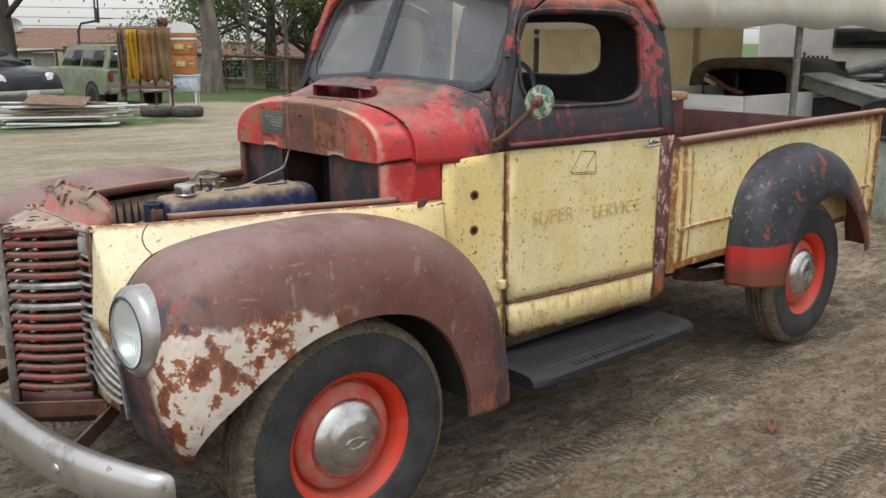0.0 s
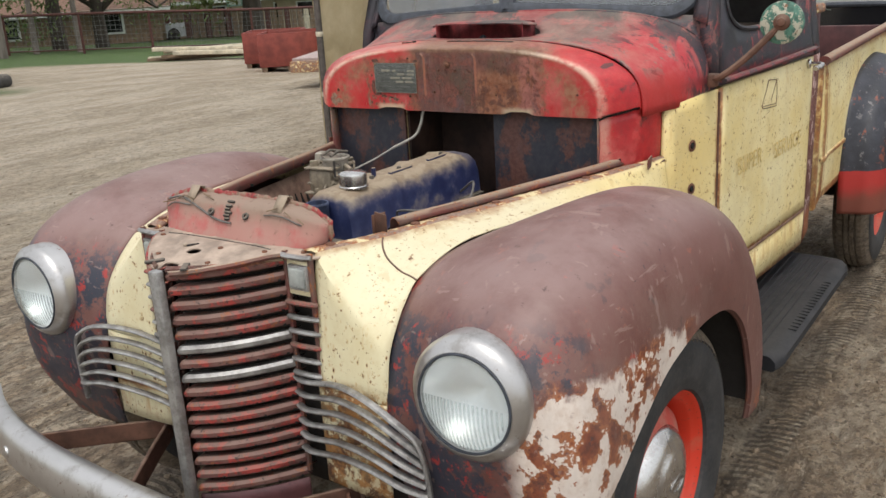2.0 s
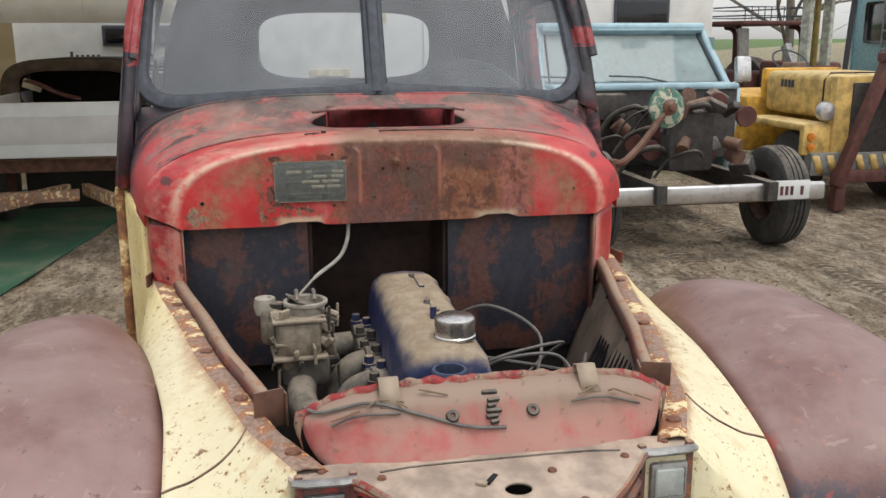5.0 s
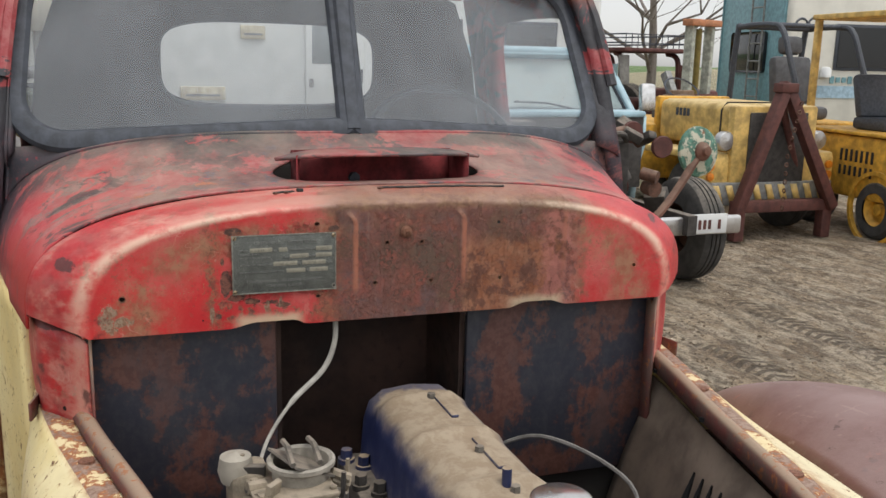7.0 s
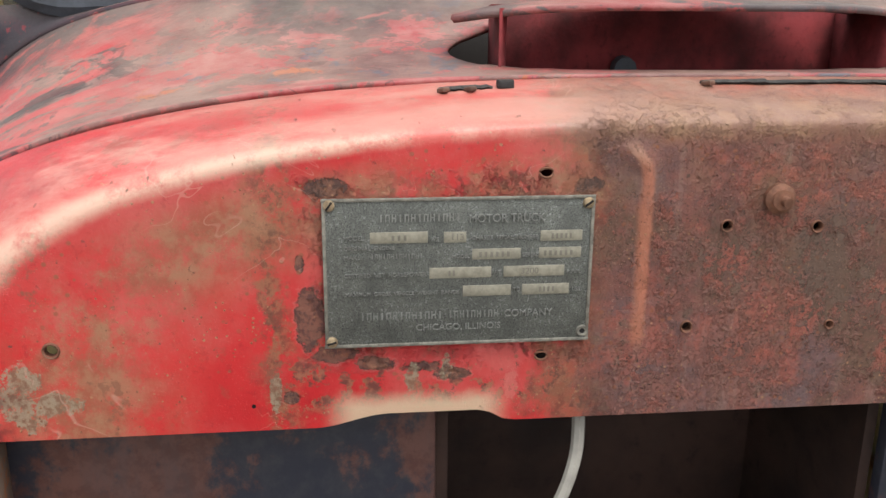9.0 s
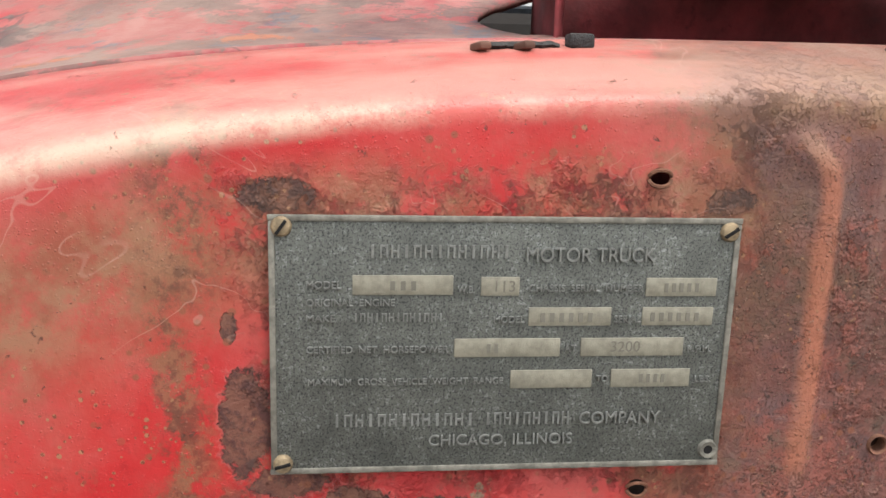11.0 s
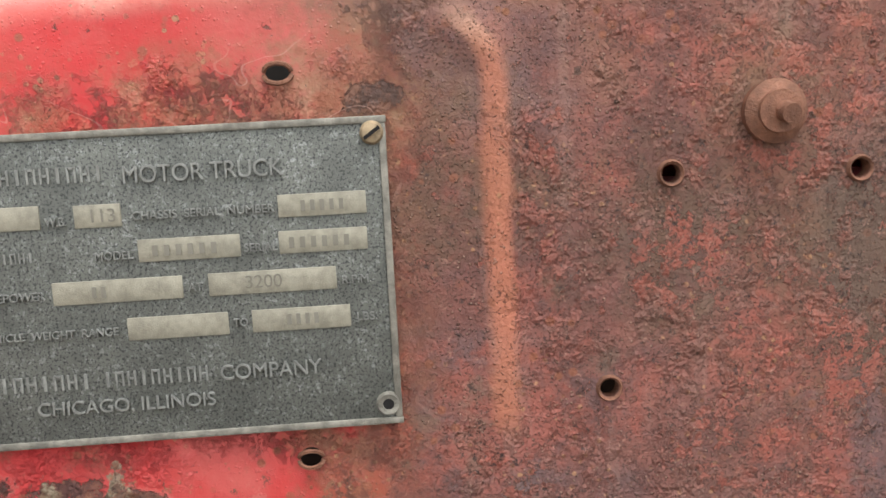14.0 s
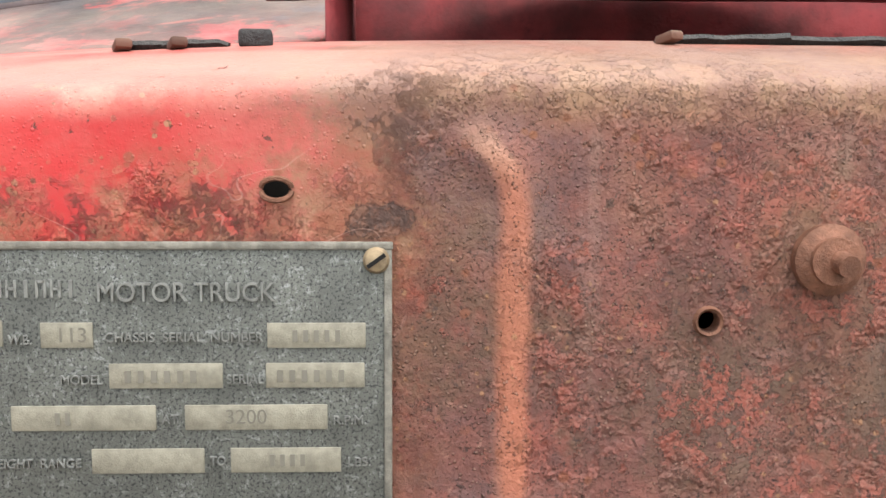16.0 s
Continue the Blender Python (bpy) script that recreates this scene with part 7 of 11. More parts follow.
lathe(bm, [(0.022, 0.014), (0.021, 0.020), (0.012, 0.026), (0.010, 0.034), (0.0, 0.036)], (0.803, -0.795, 1.309), (-0.97, -0.15, 0.12), 20)
part("mirror_boss", bm, RUSTY, mh)
part("mirror_clamp", box(bmesh.new(), (0.765, -0.628, 1.16), (0.04, 0.03, 0.035), (0, 0, 15), 0.005), RUSTY, mir)

# ---- bed ----
for s in (-1, 1):
    bm = bmesh.new()
    prof = [(0.690, 1.098), (0.700, 1.05), (0.706, 0.90), (0.706, 0.74), (0.712, 0.735), (0.712, 0.725), (0.704, 0.72), (0.700, 0.60), (0.690, 0.555), (0.67, 0.55)]
    xs = [1.79] + list(np.linspace(1.82, 3.62, 24)) + [3.66]
    sheet(bm, [[(x, s * (y + (0.010 if 1.80 < x < 1.86 else 0.0) + 0.02 * max(0, (x - 3.0) / 0.66)), z + 0.03 * (x - 1.79) / 1.87 * (z > 0.9)) for y, z in prof] for x in xs])
    sidep = part("bed_side", bm, YELLOW, truck, "yellow bed side with rusted rail", 40, 0.006)
    bm = bmesh.new()
    tube(bm, [(x, s * (0.712 + 0.02 * max(0, (x - 3.0) / 0.66)), 1.105 + 0.03 * (x - 1.79) / 1.87) for x in np.linspace(1.74, 3.68, 20)], 0.022, 10, flat=0.8)
    part("bed_rail", bm, RAIL, sidep, "rolled brown rail worn to rust", 50)
    part("bed_corner_post", box(bmesh.new(), (1.772, s * 0.690, 0.82), (0.05, 0.032, 0.56), bevel=0.010), YELLOW, truck)
    part("tail_post", box(bmesh.new(), (3.655, s * 0.715, 0.85), (0.055, 0.04, 0.60), bevel=0.010), YELLOW, truck)
    hb = part("headboard_post", box(bmesh.new(), (1.80, s * 0.640, 1.18), (0.085, 0.055, 0.20), bevel=0.008), BED_IN, truck, "oxblood post at the front of the bed")
    part("post_cap", box(bmesh.new(), (1.80, s * 0.642, 1.285), (0.105, 0.075, 0.034), (0, 0, 4 * s), 0.010, 3), FLANGE, hb, "cream cap worn to rust")
    bm = bmesh.new()
    sheet(bm, [[(x, s * y, z + 0.03 * (x - 1.79) / 1.87) for y, z in ((0.688, 1.10), (0.684, 0.85), (0.684, 0.62))] for x in (1.79, 2.7, 3.66)])
    part("bed_inner_side", bm, BED_IN, sidep)
part("bed_front", box(bmesh.new(), (1.785, 0, 0.84), (0.02, 1.36, 0.54), bevel=0.004), BED_IN, truck, "oxblood bed front panel")
part("bed_floor", box(bmesh.new(), (2.73, 0, 0.60), (1.90, 1.37, 0.04)), BED_IN, truck)
part("tailgate", box(bmesh.new(), (3.67, 0, 0.84), (0.03, 1.38, 0.48), bevel=0.008), BED_IN, truck, "oxblood tailgate")

# ---- rear fenders ----
RST = [(2.235, 0.415, 2.455, 0.868, 0.400, 2.215, 0.70, 0.415),
       (2.232, 0.52, 2.462, 0.870, 0.490, 2.205, 0.70, 0.52),
       (2.245, 0.68, 2.490, 0.872, 0.590, 2.205, 0.70, 0.70),
       (2.310, 0.82, 2.565, 0.868, 0.672, 2.25, 0.70, 0.85),
       (2.430, 0.925, 2.665, 0.866, 0.735, 2.37, 0.70, 0.955),
       (2.600, 0.988, 2.800, 0.864, 0.770, 2.56, 0.70, 1.01),
       (2.815, 1.005, 2.925, 0.862, 0.772, 2.815, 0.70, 1.022),
       (3.010, 0.960, 3.055, 0.862, 0.738, 3.03, 0.70, 0.98),
       (3.180, 0.860, 3.160, 0.862, 0.668, 3.20, 0.70, 0.88),
       (3.300, 0.730, 3.245, 0.862, 0.590, 3.33, 0.70, 0.77),
       (3.400, 0.560, 3.315, 0.865, 0.490, 3.41, 0.70, 0.57),
       (3.440, 0.440, 3.345, 0.860, 0.425, 3.45, 0.70, 0.44)]
RF = spl(RST, 5)
for s in (-1, 1):
    bm = bmesh.new()
    rows = []
    for cx, cz, ex, ey, ez, ix, iy, iz in RF:
        row = [(cx + (ix - cx) * t, s * (0.770 + (iy - 0.770) * t), cz + (iz - cz) * t) for t in (1, 0.66, 0.33)]
        for k in range(15):
            t = k / 14 * math.pi / 2
            q, w = math.sin(t) ** 0.85, math.cos(t) ** 0.8
            row.append((ex + (cx - ex) * w, s * (0.770 + (ey - 0.770) * q), ez + (cz - ez) * w))
        rows.append(row)
    sheet(bm, rows)
    if s > 0:
        bmesh.ops.reverse_faces(bm, faces=bm.faces)
    rf = part("rear_fender", bm, FENDER_B, truck, "scuffed black rear fender with a red lower front", 60, 0.004, -1)
    bm = bmesh.new()
    tube(bm, [(f[2], s * (f[3] - 0.004), f[4]) for f in RF], 0.006, 6)
    part("fender_lip", bm, FENDER_B, rf)
    part("wheel_housing", box(bmesh.new(), (2.85, s * 0.60, 0.75), (0.85, 0.16, 0.45)), DARK, truck)

# ---- chassis ----
bm = bmesh.new()
for s in (-1, 1):
    box(bm, (1.52, s * 0.38, 0.46), (3.9, 0.06, 0.13))
for x in (-0.36, 0.0, 0.9, 1.9, 2.875, 3.5):
    box(bm, (x, 0, 0.44), (0.10, 0.80, 0.10))
chassis = part("chassis_frame", bm, DARK, truck)
for x in (0.0, 2.875):
    part("axle", cyl(bmesh.new(), (x, -0.68, 0.36), (x, 0.68, 0.36), 0.035), DARK, chassis)
bm = bmesh.new()
tube(bm, spl([(2.2, -0.45, 0.42), (2.5, -0.45, 0.36), (2.875, -0.45, 0.35), (3.3, -0.45, 0.44)], 5), 0.025, 6, flat=1.5)
part("leaf_spring", bm, RUSTY, chassis)

# ---- bumper ----
bm = bmesh.new()
rows = []
BUMP = [(0.0, 0.497), (-0.010, 0.503), (-0.034, 0.500), (-0.047, 0.491), (-0.055, 0.472), (-0.058, 0.440), (-0.055, 0.408), (-0.047, 0.389), (-0.034, 0.381), (-0.010, 0.379), (0.0, 0.384)]
for y in list(np.linspace(-0.895, -0.85, 8)) + list(np.linspace(-0.82, 0.82, 43)) + list(np.linspace(0.85, 0.895, 8)):
    a = abs(y) / 0.89
    x = -0.745 + 0.065 * a ** 2 + 0.10 * a ** 4
    e = min(1.0, (0.896 - abs(y)) / 0.040)
    q = 0.45 + 0.55 * math.sqrt(max(0.0, 1 - (1 - e) ** 2))
    rows.append([(x + (dx + 0.012) * q - 0.012, y, 0.441 + (z - 0.441) * (0.35 + 0.65 * q) - 0.010 * a ** 4) for dx, z in BUMP])
vs = sheet(bm, rows, close_v=True)
for end in (0, -1):
    bm.faces.new(vs[end])
bmesh.ops.recalc_face_normals(bm, faces=bm.faces)
bump = part("front_bumper", bm, BUMPER, truck, "weathered bare metal front bumper", 50)
for y in (-0.58, 0.58):
    part("bumper_bolt", lathe(bmesh.new(), [(0.016, 0.0), (0.014, 0.006), (0, 0.010)], (-0.754, y, 0.440), (-1, y * 0.4, 0), 16), BUMPER, bump)
for s in (-1, 1):
    bm = bmesh.new()
    strap = spl([(-0.745, s * 0.12, 0.447), (-0.60, s * 0.225, 0.446), (-0.495, s * 0.297, 0.445), (-0.482, s * 0.311, 0.445), (-0.500, s * 0.328, 0.445), (-0.60, s * 0.435, 0.446), (-0.722, s * 0.56, 0.447)], 8)
    sheet(bm, [[(p[0], p[1], p[2] + h) for h in (-0.024, -0.021, 0.021, 0.024)] for p in strap])
    strap = part("bumper_strap", bm, RUSTY, truck, "rusty folded steel bumper strap", 40, 0.008)
    part("strap_bolt", lathe(bmesh.new(), [(0.013, 0.0), (0.012, 0.007), (0.0, 0.009)], (-0.505, s * 0.296, 0.448), (-0.8, -s * 0.6, 0), 6), BOLT, strap)

# ---- engine ----
eng = part("engine_block", box(bmesh.new(), (0.08, -0.01, 0.70), (0.66, 0.24, 0.34), bevel=0.02), GREASE, truck, "dusty greasy engine block")
part("cylinder_head", box(bmesh.new(), (0.08, 0.015, 0.865), (0.64, 0.20, 0.045), bevel=0.008), CAST, eng)
bm = bmesh.new()
rows = []
for x in np.linspace(-0.165, 0.410, 60):
    e = min((x + 0.165) / 0.03, (0.410 - x) / 0.03, 1.0)
    q = math.sqrt(max(0.0, 1 - (1 - max(e, 0)) ** 2))
    rib = 0.007 * sum(math.exp(-(abs(x - xc) / 0.013) ** 3) for xc in (0.03, 0.185, 0.325)) - 0.006 * max(0.0, (x - 0.30) / 0.11)
    sec = [(-0.086, 0.872), (-0.082, 0.876), (-0.077, 0.95), (-0.068, 0.980), (-0.048, 0.996), (-0.002, 1.001), (0.044, 0.996), (0.064, 0.980), (0.073, 0.95), (0.078, 0.876), (0.082, 0.872)]
    rows.append([(x, -0.002 + (y + 0.002) * (0.90 + 0.10 * q), 0.880 + (z - 0.880) * (0.80 + 0.20 * q) + rib * (z > 0.93)) for y, z in sec])
vs = sheet(bm, rows)
for end in (0, -1):
    bm.faces.new(vs[end])
bmesh.ops.recalc_face_normals(bm, faces=bm.faces)
vc = part("valve_cover", bm, ENGINE_BLUE, eng, "blue valve cover under a coat of dust", 45)
part("cover_flange", box(bmesh.new(), (0.11, -0.010, 0.880), (0.575, 0.165, 0.006), bevel=0.002), CAST, vc)
for x in (0.03, 0.20):
    part("cover_rib", box(bmesh.new(), (x + 0.078, -0.020, 1.001), (0.095, 0.012, 0.006), bevel=0.003), ENGINE_BLUE, vc)
bm = bmesh.new()
lathe(bm, [(0.024, -0.040), (0.025, -0.029), (0.0345, -0.028), (0.0365, -0.026), (0.0365, -0.022), (0.0345, -0.020), (0.0350, 0.003), (0.0340, 0.008), (0.029, 0.0115), (0.0, 0.013)], (-0.088, -0.024, 1.026), (0, 0, 1), 36)
part("oil_filler_cap", bm, mat_chrome("dusty_cap_chrome", 0.15), vc, "dull chrome oil filler cap")
for x in (0.0, 0.115, 0.31):
    cyl(b2 := bmesh.new(), (x, -0.010, 0.995), (x, -0.010, 1.008), 0.007, 0.006, 6)
    cyl(b2, (x, -0.010, 0.994), (x, -0.010, 0.998), 0.011, n=12)
    part("cover_bolt", b2, CAST, vc)
part("cover_stud", cyl(bmesh.new(), (0.015, -0.005, 0.995), (0.015, -0.005, 1.024), 0.006, n=10), ENGINE_BLUE, vc)
bm = bmesh.new()
lathe(bm, [(0.0, -0.13), (0.028, -0.13), (0.0275, 0.0), (0.029, 0.004), (0.0275, 0.008), (0.0235, 0.008), (0.023, -0.03), (0.0, -0.031)], (-0.192, 0.006, 0.974), (0, 0, 1), 30)
part("filler_neck", bm, plain("flaking_blue_neck", (0.03, 0.04, 0.075), 0.6, 0, 0.6, 40, bump=0.5), eng, "open blue-black filler neck")
part("thermostat_housing", box(bmesh.new(), (-0.215, 0.018, 0.80), (0.10, 0.11, 0.10), bevel=0.02), CAST, eng)
# head bolts
for i, x in enumerate(np.linspace(-0.20, 0.34, 7)):
    for y in (0.085, 0.105):
        bm = bmesh.new()
        xx = x + (0.03 if y > 0.09 else 0)
        cyl(bm, (xx, y, 0.885), (xx, y, 0.893), 0.013, n=14)
        cyl(bm, (xx, y, 0.893), (xx, y, 0.907), 0.0095, 0.009, 6)
        part("head_bolt", bm, GREASE if i % 3 else ENGINE_BLUE, eng)
# intake runners and exhaust manifold
bm = bmesh.new()
tube(bm, spl([(0.13, 0.226, 0.880), (0.10, 0.231, 0.868), (0.03, 0.236, 0.860), (-0.035, 0.226, 0.857), (-0.073, 0.190, 0.858), (-0.086, 0.140, 0.862), (-0.088, 0.085, 0.864)], 6), 0.027, 14)
tube(bm, spl([(0.16, 0.215, 0.865), (0.24, 0.22, 0.855), (0.32, 0.19, 0.85), (0.34, 0.12, 0.85)], 6), 0.028, 12)
mani = part("intake_manifold", bm, CAST, eng, "dusty cast intake manifold", 60)
for x0 in (-0.148, 0.05, 0.165):
    bm = bmesh.new()
    tube(bm, spl([(x0, 0.075, 0.868), (x0 - 0.004, 0.110, 0.872), (x0 - 0.014, 0.145, 0.858), (x0 - 0.02, 0.168, 0.80), (x0 - 0.02, 0.172, 0.70)], 5), 0.025, 14)
    lathe(bm, [(0.027, -0.006), (0.033, -0.004), (0.033, 0.004), (0.027, 0.006)], (x0 - 0.004, 0.104, 0.870), (-0.1, 0.99, 0.05), 20)
    part("manifold_runner", bm, CAST, mani, "", 60)
# carburettor
cx, cy = 0.125, 0.225
bm = bmesh.new()
box(bm, (cx, cy, 0.895), (0.11, 0.09, 0.06), bevel=0.012)
carb = part("carburettor", bm, CAST, eng, "dusty cast carburettor")
bm = bmesh.new()
box(bm, (cx - 0.01, cy + 0.01, 0.955), (0.095, 0.085, 0.070), bevel=0.015)
box(bm, (cx + 0.035, cy + 0.055, 0.965), (0.06, 0.05, 0.075), bevel=0.012)
part("carb_bowl", bm, CARB, carb)
lathe(b := bmesh.new(), [(0.034, -0.03), (0.036, -0.004), (0.0415, 0.0), (0.0415, 0.005), (0.038, 0.007), (0.034, 0.004), (0.032, -0.02)], (cx, cy - 0.005, 1.012), (0, 0, 1), 30)
part("air_horn", b, plain("pale_dusty_casting", (0.26, 0.235, 0.195), 0.7, 0.1, 0.35, 40), carb)
part("choke_plate", box(bmesh.new(), (cx, cy - 0.005, 1.012), (0.070, 0.058, 0.003), (25, 0, 20)), CAST, carb)
bm = bmesh.new()
for a in (-0.016, 0.016):
    tube(bm, [(cx - 0.036, cy - 0.005 + a, 1.026), (cx, cy - 0.005 + a, 1.034), (cx + 0.036, cy - 0.005 + a, 1.026)], 0.004, 6)
part("choke_bridge", bm, CAST, carb)
for z, sx, sy in ((0.992, 0.108, 0.098), (0.948, 0.100, 0.092), (0.923, 0.122, 0.100)):
    part("carb_flange", box(bmesh.new(), (cx - 0.006, cy + 0.012, z), (sx, sy, 0.006), (0, 0, 4), 0.002), CARB, carb)
    for dx, dy in ((-0.045, -0.035), (0.042, -0.035), (-0.045, 0.048), (0.042, 0.048), (0.0, 0.052)):
        part("carb_screw", cyl(bmesh.new(), (cx + dx, cy + dy, z), (cx + dx, cy + dy, z + 0.0065), 0.005, 0.0045, 8), CARB, carb)
random.seed(5)
for i in range(48):
    bm = bmesh.new()
    a = random.uniform(0, 2 * math.pi)
    p = Vector((cx + 0.058 * math.cos(a), cy + 0.052 * math.sin(a), random.uniform(0.88, 1.0)))
    d = Vector((math.cos(a), math.sin(a), random.uniform(-0.5, 0.5)))
    if i % 3 == 0:
        tube(bm, [p, p + d * 0.012, p + d * 0.014 + Vector((0, 0, random.uniform(-0.05, 0.05)))], 0.003, 6)
    elif i % 3 == 1:
        cyl(bm, p - d * 0.01, p + d * 0.012, random.uniform(0.005, 0.009), n=8)
    else:
        box(bm, p, (random.uniform(0.012, 0.03), 0.008, random.uniform(0.015, 0.04)), (random.uniform(-40, 40), 0, math.degrees(a)), 0.002)
    part("carb_linkage", bm, CARB if i % 4 else GREASE, carb)
bm = bmesh.new()
lathe(bm, [(0.0, -0.02), (0.018, -0.02), (0.022, -0.005), (0.019, 0.012), (0.0, 0.018)], (cx + 0.03, cy + 0.07, 1.005), (0, 0, 1), 18)
part("dashpot", bm, plain("pale_dashpot", (0.30, 0.27, 0.22), 0.7), carb)
# hose from under the cowl to the carburettor side
bm = bmesh.new()
tube(bm, spl([(0.45, 0.110, 1.14), (0.41, 0.113, 1.10), (0.400, 0.118, 1.065), (0.390, 0.138, 1.030), (0.355, 0.190, 1.000), (0.30, 0.235, 0.968), (0.22, 0.262, 0.95), (0.17, 0.27, 0.955)], 8), [0.0042] * 33 + [0.0028] * 24, 8)
part("hose", bm, HOSE, truck, "pale grey rubber hose")
# spark plug wires
for k, pts in enumerate((
        [(0.30, -0.075, 0.90), (0.24, -0.16, 0.95), (0.10, -0.23, 0.93), (0.02, -0.20, 0.86)],
        [(0.02, -0.085, 0.90), (0.00, -0.15, 0.93), (0.04, -0.26, 0.93), (0.10, -0.24, 0.88), (0.05, -0.17, 0.84)],
        [(0.00, -0.085, 0.90), (-0.05, -0.13, 0.94), (-0.06, -0.22, 0.94), (-0.10, -0.24, 0.88), (-0.12, -0.18, 0.82)],
        [(0.15, -0.085, 0.88), (0.10, -0.20, 0.87), (0.02, -0.28, 0.88), (0.10, -0.33, 0.88)])):
    bm = bmesh.new()
    tube(bm, spl(pts, 8), 0.0032, 6)
    part("plug_wire", bm, WIRE, eng)
part("fan_shroud", box(bmesh.new(), (-0.34, 0.0, 0.72), (0.06, 0.42, 0.40)), DARK, eng)

# ---- ground ----
def spaced(lo, hi, fine0, fine1, step, grow=1.25):
    out = list(np.arange(fine0, fine1 + 1e-6, step))
    d, v = step, fine1
    while v < hi:
        d *= grow
        v += d
        out.append(v)
    d, v = step, fine0
    while v > lo:
        d *= grow
        v -= d
        out.insert(0, v)
    return out


def ground_z(x, y):
    r = math.hypot(x - 1, y)
    k = 1.0 / (1 + (r / 14) ** 2)
    z = 0.030 * noise.noise((x * 0.35, y * 0.35, 0)) + 0.016 * noise.noise((x * 1.3, y * 1.3, 4)) * k + 0.010 * noise.noise((x * 5, y * 5, 8)) * k + 0.009 * noise.noise((x * 13, y * 13, 2)) * k - 0.012 * max(0.0, 0.35 - abs(noise.noise((x * 7, y * 7, 5)))) * k
    for yc in (-0.75, 0.75, -1.5):
        z -= 0.014 * math.exp(-((y - yc - 0.02 * math.sin(x * 1.1)) / 0.09) ** 2) * k
    z -= 0.32 * min(max((y - 17.5) / 5, 0), 1) * min(max((11 - x) / 2.5, 0), 1)
    q = min(max((y - 1) / 5, 0), 1)
    return z - 0.05 * min(max(0, x - 7.5), 30) * q * q * (3 - 2 * q)


gx, gy = spaced(-900, 900, -3.0, 7.5, 0.042), spaced(-900, 900, -4.5, 6.0, 0.042)
bm = bmesh.new()
verts = [(x, y, ground_z(x, y)) for x in gx for y in gy]
nx, ny = len(gx), len(gy)
faces = [(i * ny + j, (i + 1) * ny + j, (i + 1) * ny + j + 1, i * ny + j + 1) for i in range(nx - 1) for j in range(ny - 1)]
me = bpy.data.meshes.new("ground")
me.from_pydata(verts, [], faces)
me.polygons.foreach_set("use_smooth", [True] * len(me.polygons))
m = Mat("rutted_dirt_and_grass")
n0, n1, n2, n3 = m.noise(0.35, 5, 0.6), m.noise(1.8, 6, 0.65, (3, 1, 0)), m.noise(11, 7, 0.7), m.noise(60, 5, 0.7, (5, 2, 1))
c = m.mix((0.33, 0.236, 0.148), (0.54, 0.41, 0.275), m.step(n1, 0.38, 0.62))
dry = m.mul(m.step(m.noise(4, 8, 0.72, (8, 8, 1), (0.5, 1.3, 1)), 0.46, 0.57), 0.85)
c = m.mix(c, (0.62, 0.51, 0.375), dry)
drive = m.math("MAXIMUM", m.step(m.wob(m.y, 1.5, 0.8), 2.0, 4.5), m.step(m.wob(m.x, 1.5, 0.8), -1.0, -3.0))
c = m.mix(c, m.mix((0.45, 0.37, 0.265), (0.68, 0.595, 0.465), m.step(m.noise(1.1, 7, 0.68, (1, 6, 2), (0.6, 1.4, 1)), 0.40, 0.62)), m.mul(drive, 0.85))
# relief shading put into the colour: dark pits and gaps between clods
c = m.mix(c, (0.095, 0.069, 0.049), m.mul(m.step(n2, 0.50, 0.38), m.mixv(0.35, 0.25, drive)))
n4 = m.noise(24, 6, 0.7, (7, 7, 1))
c = m.mix(c, (0.10, 0.070, 0.045), m.mul(m.step(n4, 0.51, 0.60), m.mixv(0.60, 0.35, drive)))
c = m.mix(c, (0.050, 0.036, 0.025), m.mul(m.step(n3, 0.54, 0.62), 0.65))
c = m.mix(c, (0.60, 0.49, 0.35), m.mul(m.step(m.noise(9, 9, 0.78, (4, 1, 6), (0.7, 1.2, 1)), 0.53, 0.58), 0.70))
c = m.mix(c, (0.58, 0.49, 0.375), m.mul(m.step(m.noise(70, 5, 0.7, (2, 9, 4)), 0.58, 0.66), 0.7))
# darker earth in scattered patches, and under and beside the truck
c = m.mix(c, (0.15, 0.108, 0.072), m.mul(m.step(m.noise(5.5, 9, 0.76, (6, 3, 2), (0.8, 1.2, 1)), 0.50, 0.43), m.mixv(0.55, 0.18, drive)))
by_truck = m.mul(m.band(m.wob(m.x, 0.5, 1.5), -0.6, 3.6, 0.5), m.band(m.wob(m.y, 0.35, 2.0), -1.45, 1.1, 0.25))
c = m.mix(c, (0.19, 0.132, 0.082), m.mul(by_truck, m.mul(m.step(n2, 0.34, 0.56), 0.32)))
# long ruts scored by wheels, darker than the earth beside them
rut = m.mul(m.step(m.noise(6.5, 7, 0.7, (3, 3, 5), (0.30, 1.4, 1), 1.2), 0.52, 0.58), m.step(m.noise(0.9, 4, 0.6, (8, 2, 2)), 0.40, 0.52))
c = m.mix(c, (0.125, 0.088, 0.056), m.mul(rut, m.mixv(0.50, 0.10, drive)))
c = m.mix(c, (0.62, 0.52, 0.39), m.mul(m.step(m.noise(7, 8, 0.74, (9, 1, 5), (0.45, 1.3, 1), 0.8), 0.55, 0.60), 0.45))
